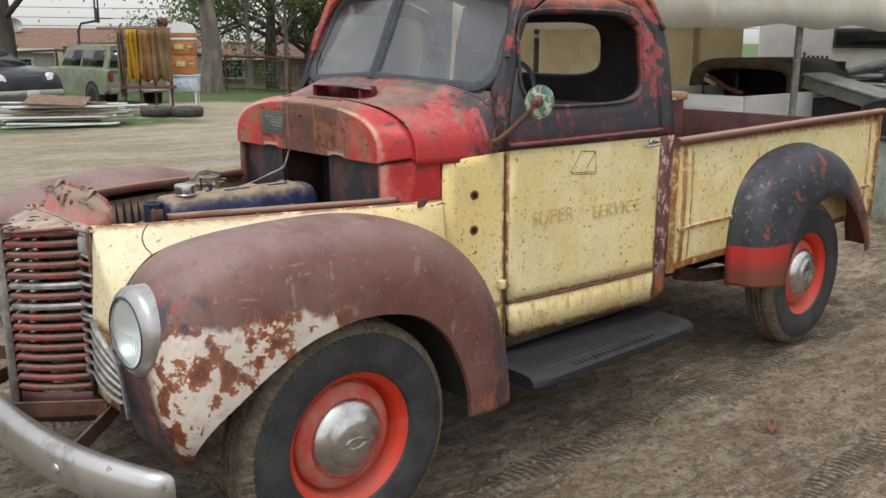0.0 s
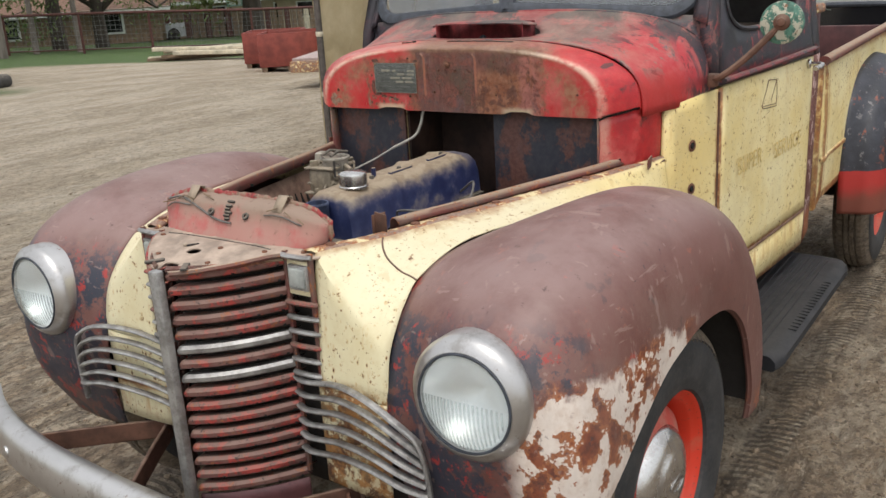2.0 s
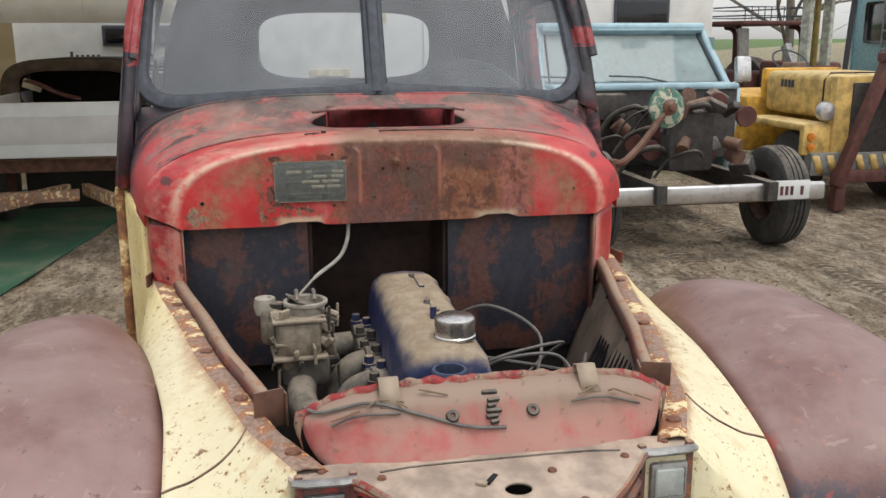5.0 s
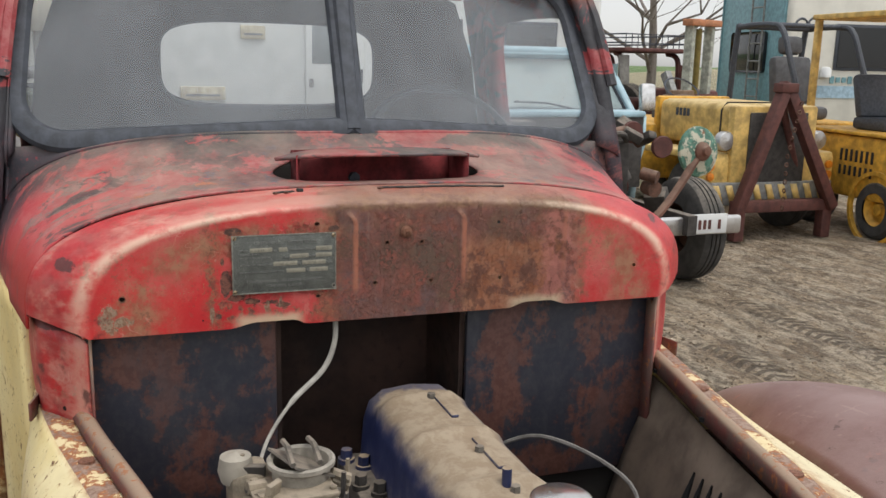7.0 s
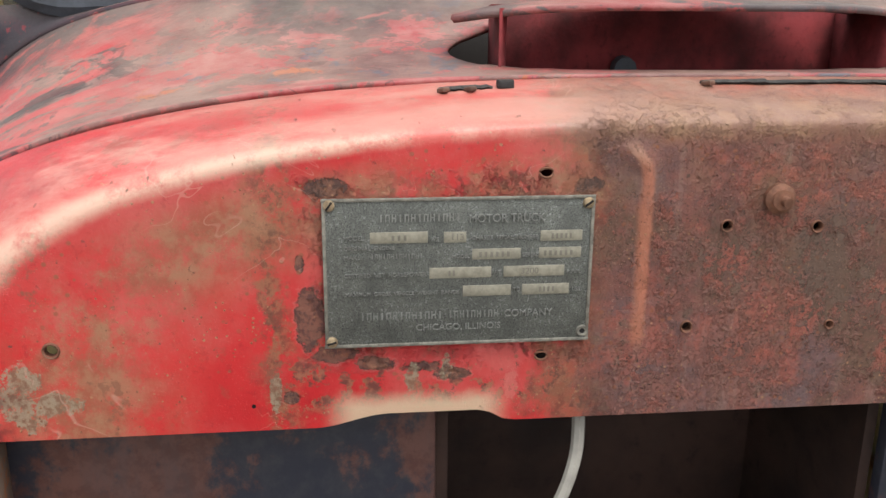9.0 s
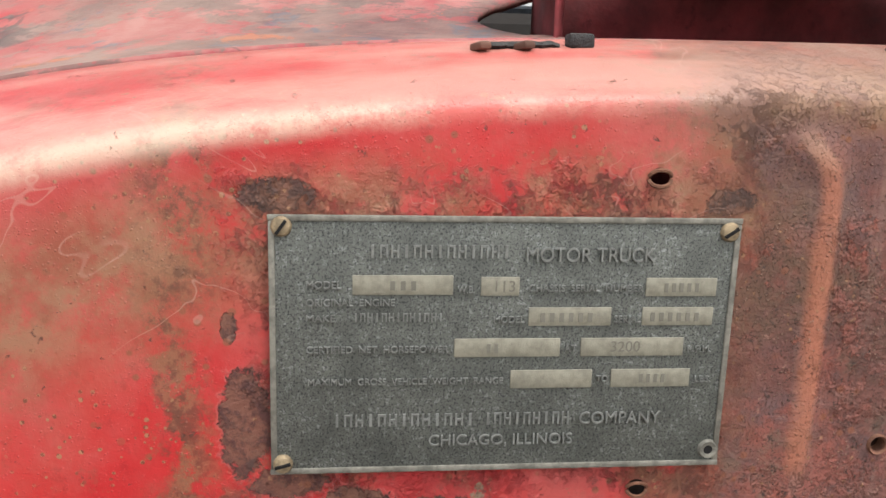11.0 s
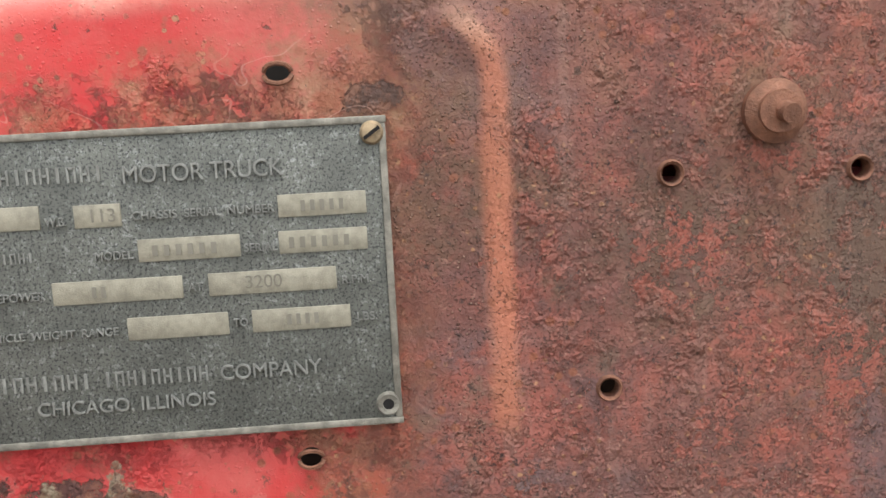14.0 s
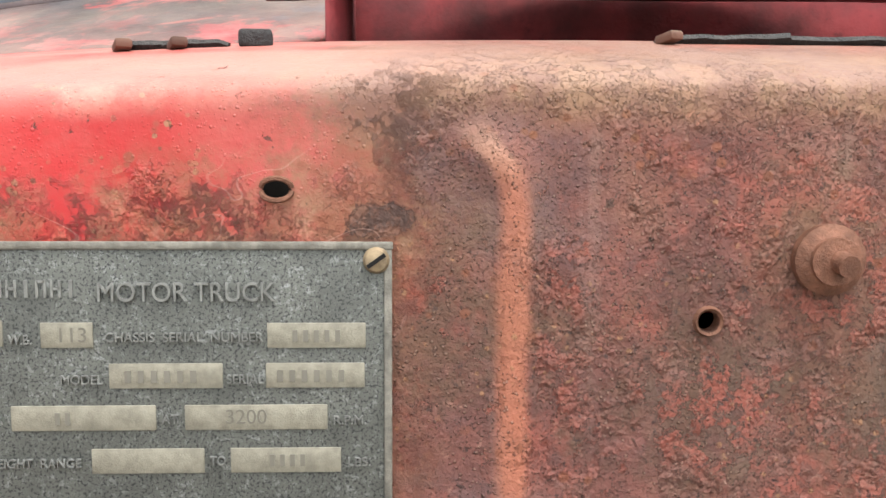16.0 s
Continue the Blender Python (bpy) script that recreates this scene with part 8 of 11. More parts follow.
# tread prints
tread = None
for y0, w, px in ((-0.77, 0.062, 0.034), (-1.50, 0.05, 0.036), (0.77, 0.062, 0.034), (-2.55, 0.09, 0.070), (-3.3, 0.09, 0.070)):
    yy = m.add(m.sub(m.y, y0), m.mul(m.math("SINE", m.mul(m.x, 0.9)), 0.035))
    inside = m.band(m.add(yy, m.mul(m.sub(n2, 0.5), 0.05)), -w, w, 0.012)
    lug = m.math("SINE", m.add(m.mul(m.x, 6.2832 / px), m.mul(m.math("ABSOLUTE", yy), 50.0)))
    one = m.mul(m.mul(inside, m.step(m.noise(1.3, 4, 0.6, (y0, 3, 3)), 0.42, 0.52)), m.step(lug, -0.2, 0.35))
    tread = one if tread is None else m.math("MAXIMUM", tread, one)
c = m.mix(c, (0.10, 0.073, 0.048), m.mul(tread, 0.75))
clod = m.voronoi(26, (1, 2, 3))
# grass beyond the drive, and a thin green under the far trailers
gn = m.wob(m.add(m.mul(m.x, 0.62), m.mul(m.y, 0.78)), 1.6, 0.7, (2, 2, 2))
gr = m.step(gn, 21.6, 22.8)
gl = m.mul(m.step(m.wob(m.x, 1.2, 1.0), 7.3, 6.3), m.step(m.wob(m.y, 1.4, 1.0), 12.2, 13.4))
gm = m.mul(m.mul(m.step(m.wob(m.x, 1.0, 1.5), 6.8, 8.4), m.step(m.y, 1.5, 0.5)), m.mul(m.step(n2, 0.40, 0.56), 0.55))
gmask = m.math("MAXIMUM", m.math("MAXIMUM", gr, m.mul(gl, m.step(n1, 0.3, 0.5))), gm)
c = m.mix(c, m.mix((0.062, 0.125, 0.030), (0.115, 0.17, 0.05), m.step(n2, 0.35, 0.65)), m.mul(gmask, m.step(n2, 0.2, 0.45)))
GROUND = m.done(c, m.mixv(0.75, 0.95, n1), 0.0, bump=m.sub(m.add(m.add(m.add(m.sub(m.mul(n2, 1.2), m.mul(n4, 0.9)), m.mul(n3, 0.7)), m.mul(n1, 1.0)), m.mul(m.step(clod, 0.5, 0.1), 0.25)), m.add(m.mul(tread, 0.9), m.mul(m.mul(rut, m.sub(1.0, drive)), 0.4))), strength=1.0, dist=0.055)
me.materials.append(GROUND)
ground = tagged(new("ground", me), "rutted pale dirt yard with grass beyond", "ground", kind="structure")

# crumbs of earth and small stones
rnd = random.Random(17)
CLOD = [(-1, -0.5, -0.5), (0.2, -1, -0.4), (1, 0.1, -0.5), (-0.1, 1, -0.45), (-0.5, 0.2, 0.5), (0.4, -0.3, 0.62), (0.3, 0.5, 0.45)]
CLOD_F = [(0, 1, 5), (0, 5, 4), (1, 2, 5), (2, 6, 5), (2, 3, 6), (3, 4, 6), (3, 0, 4), (4, 5, 6), (0, 3, 2), (0, 2, 1)]
verts, faces = [], []
for i in range(16000):
    if i % 4:
        x, y = rnd.uniform(-2.5, 7.0), rnd.choice((-0.9, -1.5, -2.55, -1.9, 1.2, 1.6)) + rnd.gauss(0, 0.35)
    else:
        x, y = rnd.uniform(-3.5, 9.0), rnd.uniform(-5.5, 5.0)
    r = 0.003 + 0.015 * rnd.random() ** 4
    a, q = rnd.uniform(0, 6.28), rnd.uniform(0.5, 0.9)
    z = ground_z(x, y) + r * 0.15
    k = len(verts)
    for u, v, w in CLOD:
        u, v, w = u * rnd.uniform(0.7, 1.3), v * rnd.uniform(0.7, 1.3), w * rnd.uniform(0.7, 1.2)
        verts.append((x + r * (u * math.cos(a) - v * math.sin(a)), y + r * (u * math.sin(a) + v * math.cos(a)), z + r * w * q))
    faces += [tuple(k + f for f in t) for t in CLOD_F]
me = bpy.data.meshes.new("dirt_crumbs")
me.from_pydata(verts, [], faces)
m = Mat("dry_earth_crumbs")
me.materials.append(m.done(m.mix((0.10, 0.072, 0.047), (0.22, 0.165, 0.112), m.island()), 0.95, 0.0))
tagged(new("dirt_crumbs", me), "loose crumbs of dry earth on the yard", "dirt", kind="stuff")
leaf = thing("dry_leaf", "curled reddish dry leaf on the dirt", "leaf", (1.75, -1.22, ground_z(1.75, -1.22) + 0.012), 30)
bm = bmesh.new()
sheet(bm, [[(0.05 * u, 0.02 * v * (1 - u * u), 0.014 * v * v + 0.006 * u) for v in (-1, -0.5, 0, 0.5, 1)] for u in (-0.98, -0.6, -0.2, 0.2, 0.6, 0.98)])
part("blade", bm, plain("reddish_dry_leaf", (0.19, 0.085, 0.06), 0.8), leaf, solid=0.001)

# ---- the yard round the truck ----
def mat_canvas(name, a, b, through_share=0.45, folds=0.42):
    m = Mat(name)
    n1, n2 = m.noise(2.2, 6, 0.65), m.noise(26, 5, 0.7)
    c = m.mix(a, b, m.step(n1, 0.35, 0.68))
    c = m.mix(c, tuple(v * 0.45 for v in a), m.mul(m.step(m.noise(5, 6, 0.7, (4, 4, 4), (1, 1, 0.35)), 0.60, 0.72), 0.45))
    fold = m.add(m.noise(2.2, 3, 0.5, (7, 2, 1), (1, 1, 0.6), 0.4), m.mul(m.step(m.math("ABSOLUTE", m.sub(m.noise(2.0, 3, 0.5, (1, 8, 3), (1, 1, 0.8), 0.3), 0.5)), 0.0, 0.10), 0.16))
    m.done(c, 0.75, 0.0, bump=m.add(m.mul(fold, 3.4), m.mul(n2, 0.15)), strength=folds, dist=0.06)
    return m.thin(c, through_share)


TARP, TARP_TOP = mat_canvas("tan_canvas", (0.45, 0.36, 0.215), (0.57, 0.475, 0.31)), mat_canvas("off_white_canvas", (0.66, 0.63, 0.54), (0.78, 0.755, 0.68), 0.5, 0.12)
POLE = plain("dark_pipe", (0.10, 0.085, 0.075), 0.6, 0.3, 0.3, 20)
WHITE = plain("white_fibreglass", (0.66, 0.67, 0.66), 0.4, 0, 0.08, 4, bump=0.05)
GREY_W = plain("pale_grey_panel", (0.55, 0.53, 0.52), 0.45, 0, 0.1, 4, bump=0.05)
STRIPE, STRIPE_DK = plain("grey_stripe", (0.20, 0.20, 0.21), 0.45), plain("dark_stripe", (0.035, 0.037, 0.042), 0.45)
BLACKGLASS = plain("dark_tinted_glass", (0.012, 0.013, 0.015), 0.08, 0, 0.05, 3, bump=0.0)
SKYBLUE = plain("faded_sky_blue_paint", (0.30, 0.44, 0.50), 0.5, 0, 0.25, 6, dust=0.2)
TUG = plain("worn_yellow_machine_paint", (0.50, 0.33, 0.10), 0.6, 0, 0.5, 9, dust=0.75, dustcol=(0.55, 0.44, 0.24))
TUG_R = plain("rusted_orange_machine_paint", (0.52, 0.28, 0.03), 0.65, 0, 0.5, 9, dust=0.2, bump=0.3)
OXIDE = plain("dark_red_oxide_steel", (0.085, 0.028, 0.022), 0.7, 0, 0.4, 12)
PALEWOOD, WOOD = plain("weathered_pale_boards", (0.50, 0.44, 0.33), 0.8, 0, 0.3, 6), plain("old_brown_wood", (0.17, 0.115, 0.075), 0.85, 0, 0.4, 8)
STEELGREY = plain("scuffed_grey_steel", (0.22, 0.22, 0.21), 0.5, 0.5, 0.3, 18)
TYRE2 = plain("dusty_tyre", (0.045, 0.043, 0.040), 0.8, 0, 0.4, 14, dust=0.4)


def quad_strip(bm, pts_a, pts_b):
    sheet(bm, [[a, b] for a, b in zip(pts_a, pts_b)])
    return bm


def simple_wheel(parent, at, r, w, axis, rim_mat, hub=0.55, ribs=0):
    """A wheel of the far vehicles: tyre and dished rim."""
    tr = part("tyre", lathe(bmesh.new(), [(r * hub, -w / 2), (r * 0.86, -w / 2), (r * 0.97, -w * 0.40), (r, -w * 0.25)] + [q for k in range(-1, 2) for q in ((r, k * w * 0.16 - w * 0.05), (r * 0.975, k * w * 0.16 - w * 0.04), (r * 0.975, k * w * 0.16 + w * 0.0), (r, k * w * 0.16 + w * 0.01))] + [(r, w * 0.25), (r * 0.97, w * 0.40), (r * 0.86, w / 2), (r * hub, w / 2)], at, axis, 40), TYRE2, parent, "dusty tyre", 30)
    part("rim", lathe(bmesh.new(), [(r * hub, -w * 0.45), (r * hub, w * 0.42), (r * hub * 0.9, w * 0.35), (r * hub * 0.8, w * 0.1), (r * 0.22, w * 0.18), (r * 0.18, w * 0.32), (0, w * 0.33)], at, axis, 24), rim_mat, tr)
    return tr


# canvas shelter behind the truck
shelter = thing("canvas_shelter", "tan canvas shelter on dark steel pipes, open towards the truck", "shelter")
WALLPTS = [(4.02, 3.80), (5.60, 3.62), (7.25, 3.48), (8.25, 3.40)]


def wall_y(x):
    return float(np.interp(x, [p[0] for p in WALLPTS], [p[1] for p in WALLPTS]))


random.seed(3)
for a, b in zip(WALLPTS[:-1], WALLPTS[1:]):
    bm = bmesh.new()
    xs = np.linspace(a[0], b[0], 34)
    rows = []
    for x in xs:
        k = (x - a[0]) / (b[0] - a[0])
        sag = math.sin(math.pi * k)
        rows.append([(x, wall_y(x) + 0.05 * sag * math.sin(z * 2.2) + 0.035 * noise.noise((x * 2.1, z * 1.3, 3)) + 0.015 * noise.noise((x * 6, z * 3, 9)), z) for z in np.linspace(0.01 + 0.02 * random.random(), 1.95, 26)])
    sheet(bm, rows)
    part("canvas_wall", bm, TARP, shelter, "sagging tan canvas wall", 60)
for x, y in WALLPTS:
    bm = bmesh.new()
    cyl(bm, (x, y - 0.05, 0), (x, y - 0.05, 1.98), 0.028)
    pl = part("pole", bm, POLE, shelter)
    for z in (0.55, 1.05, 1.55):
        part("tie", lathe(bmesh.new(), [(0.030, -0.02), (0.033, -0.015), (0.033, 0.015), (0.030, 0.02)], (x, y - 0.05, z), (0, 0, 1), 12), PALEWOOD, pl)
for x in (5.94, 7.90):
    part("pole", cyl(bmesh.new(), (x, 0.93, 0), (x, 0.93, 1.98), 0.030), STEELGREY, shelter)
bm = bmesh.new()
rows = []
for x in np.linspace(4.45, 8.3, 26):
    rows.append([(x, y, z + 0.02 * noise.noise((x * 2, y * 2, 1))) for y, z in ((0.80, 1.62 + 0.02 * math.sin(x * 5)), (0.82, 1.78), (0.88, 1.97), (1.5, 2.20), (2.3, 2.42), (3.0, 2.22), (3.70, 1.97), (3.76, 1.80))])
sheet(bm, rows)
part("roof", bm, TARP_TOP, shelter, "off-white canvas roof with a hanging edge", 60, 0.004)
bm = bmesh.new()
rows = [[(4.45 + 0.03 * math.sin(y * 7), y, z) for z in (1.60, 1.80, float(np.interp(y, (0.80, 0.88, 1.5, 2.3, 3.0, 3.70, 3.76), (1.80, 1.97, 2.20, 2.42, 2.22, 1.97, 1.82))))] for y in np.linspace(0.80, 3.76, 24)]
part("roof_end", (sheet(bm, rows), bm)[1], TARP_TOP, shelter, "", 60, 0.004)
bm = bmesh.new()
sheet(bm, [[(8.20 + 0.05 * noise.noise((y * 3, z, 2)), y, z) for z in np.linspace(0.05, 2.0, 12)] for y in np.linspace(2.75, 3.4, 12)])
part("canvas_back", bm, TARP, shelter, "", 60)
for x in (5.94, 7.9):
    tube(b := bmesh.new(), [(x, 0.93, 1.97), (x, 2.3, 2.40), (x, 3.55, 1.97)], 0.022, 8)
    part("rafter", b, POLE, shelter)

bm = bmesh.new()
fill(bm, [(3.98, 1.95), (8.2, 1.3), (8.25, 3.36), (7.2, 3.44), (4.9, 3.66), (4.0, 3.50)], lambda x, y: (x, y, 0.014 + ground_z(x, y) + 0.004 * noise.noise((x * 4, y * 4, 0))), 0.22)
bmesh.ops.recalc_face_normals(bm, faces=bm.faces)
m = Mat("dirty_green_turf")
n1, n2 = m.noise(2.4, 6, 0.7), m.noise(240, 3, 0.6)
cc = m.mix((0.014, 0.062, 0.032), (0.026, 0.098, 0.052), m.step(n2, 0.3, 0.7))
cc = m.mix(cc, (0.13, 0.12, 0.085), m.mul(m.step(n1, 0.42, 0.66), 0.55))
TURF = m.done(cc, 0.95, 0, bump=n2, strength=0.5, dist=0.004)
tagged(part("turf_mat", bm, TURF, None, "dirty green artificial turf spread on the ground", 60, 0.008), category="mat")

# sandblaster
sb = thing("sandblaster", "black pressure pot sandblaster on two small wheels", "sandblaster", (5.02, 3.08, 0), 20)
BLK = plain("black_tank_paint", (0.012, 0.012, 0.013), 0.45, 0, 0.3, 12, dust=0.2)
part("tank", lathe(bmesh.new(), [(0.0, 0.11), (0.05, 0.12), (0.10, 0.22), (0.115, 0.30), (0.122, 0.60), (0.122, 0.66), (0.09, 0.70), (0.0, 0.715)], (0, 0, 0), (0, 0, 1), 28), BLK, sb)
for yy in (-0.17, 0.17):
    w = part("wheel", lathe(bmesh.new(), [(0.04, -0.02), (0.075, -0.025), (0.09, -0.015), (0.09, 0.015), (0.075, 0.025), (0.04, 0.02)], (0.16, yy, 0.09), (0, 1, 0), 22), TYRE2, sb)
    part("hub", cyl(bmesh.new(), (0.16, yy - 0.02, 0.09), (0.16, yy + 0.02, 0.09), 0.04, n=16), RUSTY, w)
part("axle", cyl(bmesh.new(), (0.16, -0.17, 0.09), (0.16, 0.17, 0.09), 0.01), RUSTY, sb)
for yy in (-0.08, 0.08):
    part("leg", tube(bmesh.new(), [(-0.10, yy, 0.0), (-0.09, yy, 0.10), (-0.06, yy, 0.22)], 0.011, 8), BLK, sb)
part("handle", tube(bmesh.new(), spl([(0.10, -0.10, 0.45), (0.15, -0.10, 0.72), (0.15, -0.06, 0.79), (0.15, 0.06, 0.79), (0.15, 0.10, 0.72), (0.10, 0.10, 0.45)], 5), 0.010, 8), BLK, sb)
part("gauge", cyl(bmesh.new(), (-0.15, -0.06, 0.60), (-0.18, -0.07, 0.60), 0.030, n=18), WHITE, sb, "round white pressure gauge")
part("valve", tube(bmesh.new(), [(-0.13, -0.03, 0.55), (-0.18, -0.05, 0.53), (-0.18, -0.05, 0.45)], 0.016, 8), plain("brass_fitting", (0.30, 0.20, 0.08), 0.4, 0.8), sb)
part("hose", tube(bmesh.new(), spl([(-0.18, -0.05, 0.45), (-0.19, -0.06, 0.25), (-0.14, -0.05, 0.08), (0.02, 0.02, 0.03), (0.12, 0.05, 0.06)], 6), 0.012, 8), plain("red_hose", (0.30, 0.05, 0.03), 0.6), sb)
part("hose", tube(bmesh.new(), spl([(0.10, 0.0, 0.70), (0.16, -0.14, 0.72), (0.18, -0.20, 0.60), (0.15, -0.22, 0.48)], 6), 0.012, 8), BLK, sb)
part("nozzle", tube(bmesh.new(), [(0.15, -0.22, 0.50), (0.15, -0.23, 0.42), (0.13, -0.24, 0.34)], 0.022, 8), STEELGREY, sb)

# utility trailer with a white tailgate and tongue under the shelter
ut = thing("utility_trailer", "pickup-bed utility trailer with a white panel and rusty tongue", "trailer", (5.45, 2.15, 0))
tg = part("tailgate_panel", box(bmesh.new(), (0.0, -0.38, 0.86), (0.05, 1.30, 0.40), bevel=0.015), WHITE, ut, "white pressed steel panel")
for dy in (-0.40,):
    part("pressing", box(bmesh.new(), (-0.028, -0.40, 0.86), (0.008, 0.98, 0.20), bevel=0.004), GREY_W, tg)
part("bed_side", box(bmesh.new(), (0.95, 0.28, 0.86), (1.85, 0.04, 0.40), bevel=0.01), GREY_W, ut)
part("bed_side", box(bmesh.new(), (0.95, -1.03, 0.86), (1.85, 0.04, 0.40), bevel=0.01), GREY_W, ut)
part("chassis_beam", box(bmesh.new(), (0.2, -0.35, 0.58), (0.10, 1.1, 0.10), bevel=0.01), RUSTY, ut)
for s in (1, -1):
    part("tongue_beam", box(bmesh.new(), (-0.05, 0.0 - 0.35 + s * 0.30, 0.36), (1.0, 0.06, 0.09), (0, 0, -s * 28), 0.006), FLANGE, ut, "rusty white tongue beam")
part("coupler", box(bmesh.new(), (-0.02, 0.48, 0.35), (0.10, 0.16, 0.10), (0, 0, 30), 0.02), FLANGE, ut)
part("tongue_beam", box(bmesh.new(), (0.05, 0.05, 0.36), (0.10, 0.95, 0.08), (0, 0, 8), 0.006), FLANGE, ut, "rusty white tongue beam")
part("jack", cyl(bmesh.new(), (0.06, 0.24, 0.0), (0.06, 0.24, 0.66), 0.030, n=14), STEELGREY, ut)
part("jack_crank", tube(bmesh.new(), [(0.06, 0.24, 0.66), (0.06, 0.42, 0.68), (0.06, 0.42, 0.76)], 0.008, 6), STEELGREY, ut)
simple_wheel(ut, (1.1, 0.40, 0.33), 0.33, 0.18, (0, 1, 0), RUSTY)
simple_wheel(ut, (1.1, -1.16, 0.33), 0.33, 0.18, (0, -1, 0), RUSTY)

# stripped cab shell, and a pale green body panel with its dark window frame
cs = thing("cab_shell", "stripped dark brown steel truck cab shell", "cab shell", (6.9, 1.95, 0))
bm = bmesh.new()
fill(bm, ring2(0, 0.92, 0.62, 0.42, 40, 4), lambda y, z: (0, y, z), 0.08, [ring2(0.0, 1.08, 0.46, 0.16, 36, 4)])
part("rear_wall", bm, plain("brown_shell_paint", (0.085, 0.060, 0.045), 0.7, 0, 0.4, 8), cs, solid=0.03)
bm = bmesh.new()
sheet(bm, [[(dx, y, z) for dx in (0, 0.5, 1.0)] for y, z in ring2(0, 0.92, 0.62, 0.42, 40, 4)], close_u=True)
part("shell", bm, plain("dark_shell_inside", (0.035, 0.025, 0.022), 0.8), cs, solid=0.01)
part("support", box(bmesh.new(), (0.5, 0, 0.27), (0.9, 1.0, 0.54)), DARK, cs)
part("inner_wall", box(bmesh.new(), (0.92, 0, 0.92), (0.02, 1.18, 0.78), bevel=0.005), bpy.data.materials["dark_shell_inside"], cs)
part("hanging_strip", tube(bmesh.new(), spl([(-0.03, 0.40, 1.16), (-0.08, 0.30, 1.14), (-0.10, 0.12, 1.05), (-0.08, -0.05, 1.00)], 6), 0.035, 8, flat=0.5), OXIDE, cs)
part("paint_flake", box(bmesh.new(), (-0.05, 0.34, 1.12), (0.03, 0.16, 0.08), (20, 0, 0), 0.01), PALEWOOD, cs)
gp = thing("body_panel", "pale green truck fender and hood leaning on a stack", "body panel", (6.85, 0.62, 0))
part("hood_panel", box(bmesh.new(), (-0.05, 0.10, 1.10), (0.5, 0.95, 0.025), (14, 0, 0), 0.008), plain("grey_green_paint", (0.17, 0.19, 0.165), 0.55, 0, 0.3, 8), gp)
part("panel_edge", box(bmesh.new(), (-0.25, 0.10, 1.03), (0.03, 0.95, 0.11), (14, 0, 0), 0.006), plain("olive_grey_edge", (0.14, 0.15, 0.125), 0.6), gp)
part("knob", lathe(bmesh.new(), [(0.03, 0.0), (0.03, 0.05), (0.055, 0.06), (0.055, 0.12), (0.02, 0.14), (0, 0.14)], (-0.05, -0.12, 1.15), (0, 0, 1), 20), SEAL, gp)
part("stand", box(bmesh.new(), (0.1, 0.1, 0.50), (0.6, 0.9, 1.0)), DARK, gp)
fr = thing("windshield_frame", "black rubbered windshield frame standing by the shelter pole", "window frame", (6.55, 0.20, 0))
bm = bmesh.new()
tube(bm, [(0, y, z) for y, z in ring2(-0.10, 0.86, 0.50, 0.17, 44, 4)], 0.022, 8, closed=True)
part("frame", bm, SEAL, fr)
bm = bmesh.new()
fill(bm, ring2(-0.10, 0.86, 0.50, 0.17, 44, 4), lambda y, z: (0, y, z), 0.15)
part("pane", bm, BLACKGLASS, fr)
part("prop", box(bmesh.new(), (0.05, -0.1, 0.35), (0.05, 0.7, 0.70), bevel=0.01), plain("pale_green_sheet", (0.34, 0.38, 0.33), 0.6), fr)

# large white motorhome across the back
rv = thing("travel_trailer", "large white travel trailer with grey swoosh stripes and grey lower panels", "trailer", (8.93, -0.6, 0))
part("body", box(bmesh.new(), (1.25, -0.45, 1.88), (2.4, 8.1, 2.45), bevel=0.06, seg=3), WHITE, rv, "white fibreglass body")
for i, (y0, y1) in enumerate(((3.55, 2.6), (2.6, 1.05), (1.05, -0.45), (-0.45, -1.9), (-1.9, -3.4), (-3.4, -4.4))):
    pn = part("skirt_panel", box(bmesh.new(), (0.04, (y0 + y1) / 2, 0.46), (0.04, y0 - y1 - 0.012, 0.46), bevel=0.006), GREY_W, rv, "pale grey storage door")
    part("latch", box(bmesh.new(), (0.015, (y0 + y1) / 2, 0.42), (0.014, 0.05, 0.09), bevel=0.004), SEAL, pn)
    part("latch", box(bmesh.new(), (0.015, y1 + 0.10, 0.68), (0.014, 0.06, 0.07), bevel=0.004), STEELGREY, pn)
part("trim_strip", box(bmesh.new(), (0.035, -0.42, 0.72), (0.03, 8.0, 0.03), bevel=0.006), GREY_W, rv)
BEIGE = plain("beige_vent_plastic", (0.52, 0.46, 0.33), 0.5)
for y0, z0, w in ((0.20, 1.10, 0.46), (-0.33, 1.74, 0.26)):
    vt = part("vent_cover", box(bmesh.new(), (0.03, y0, z0), (0.03, w, 0.14), bevel=0.008), BEIGE, rv, "beige plastic vent cover")
    part("vent_slot", box(bmesh.new(), (0.012, y0, z0 - 0.02), (0.006, w * 0.75, 0.022)), STRIPE, vt)
dr = part("entry_door", box(bmesh.new(), (0.034, -1.22, 1.42), (0.03, 0.66, 1.42), bevel=0.01), WHITE, rv, "white entry door")
part("door_window", box(bmesh.new(), (0.016, -1.16, 1.66), (0.012, 0.40, 0.46), bevel=0.006), plain("grey_door_glass", (0.22, 0.24, 0.25), 0.15), dr, "grey door window")
part("door_latch", box(bmesh.new(), (0.014, -0.95, 1.22), (0.012, 0.05, 0.09), bevel=0.004), STEELGREY, dr)
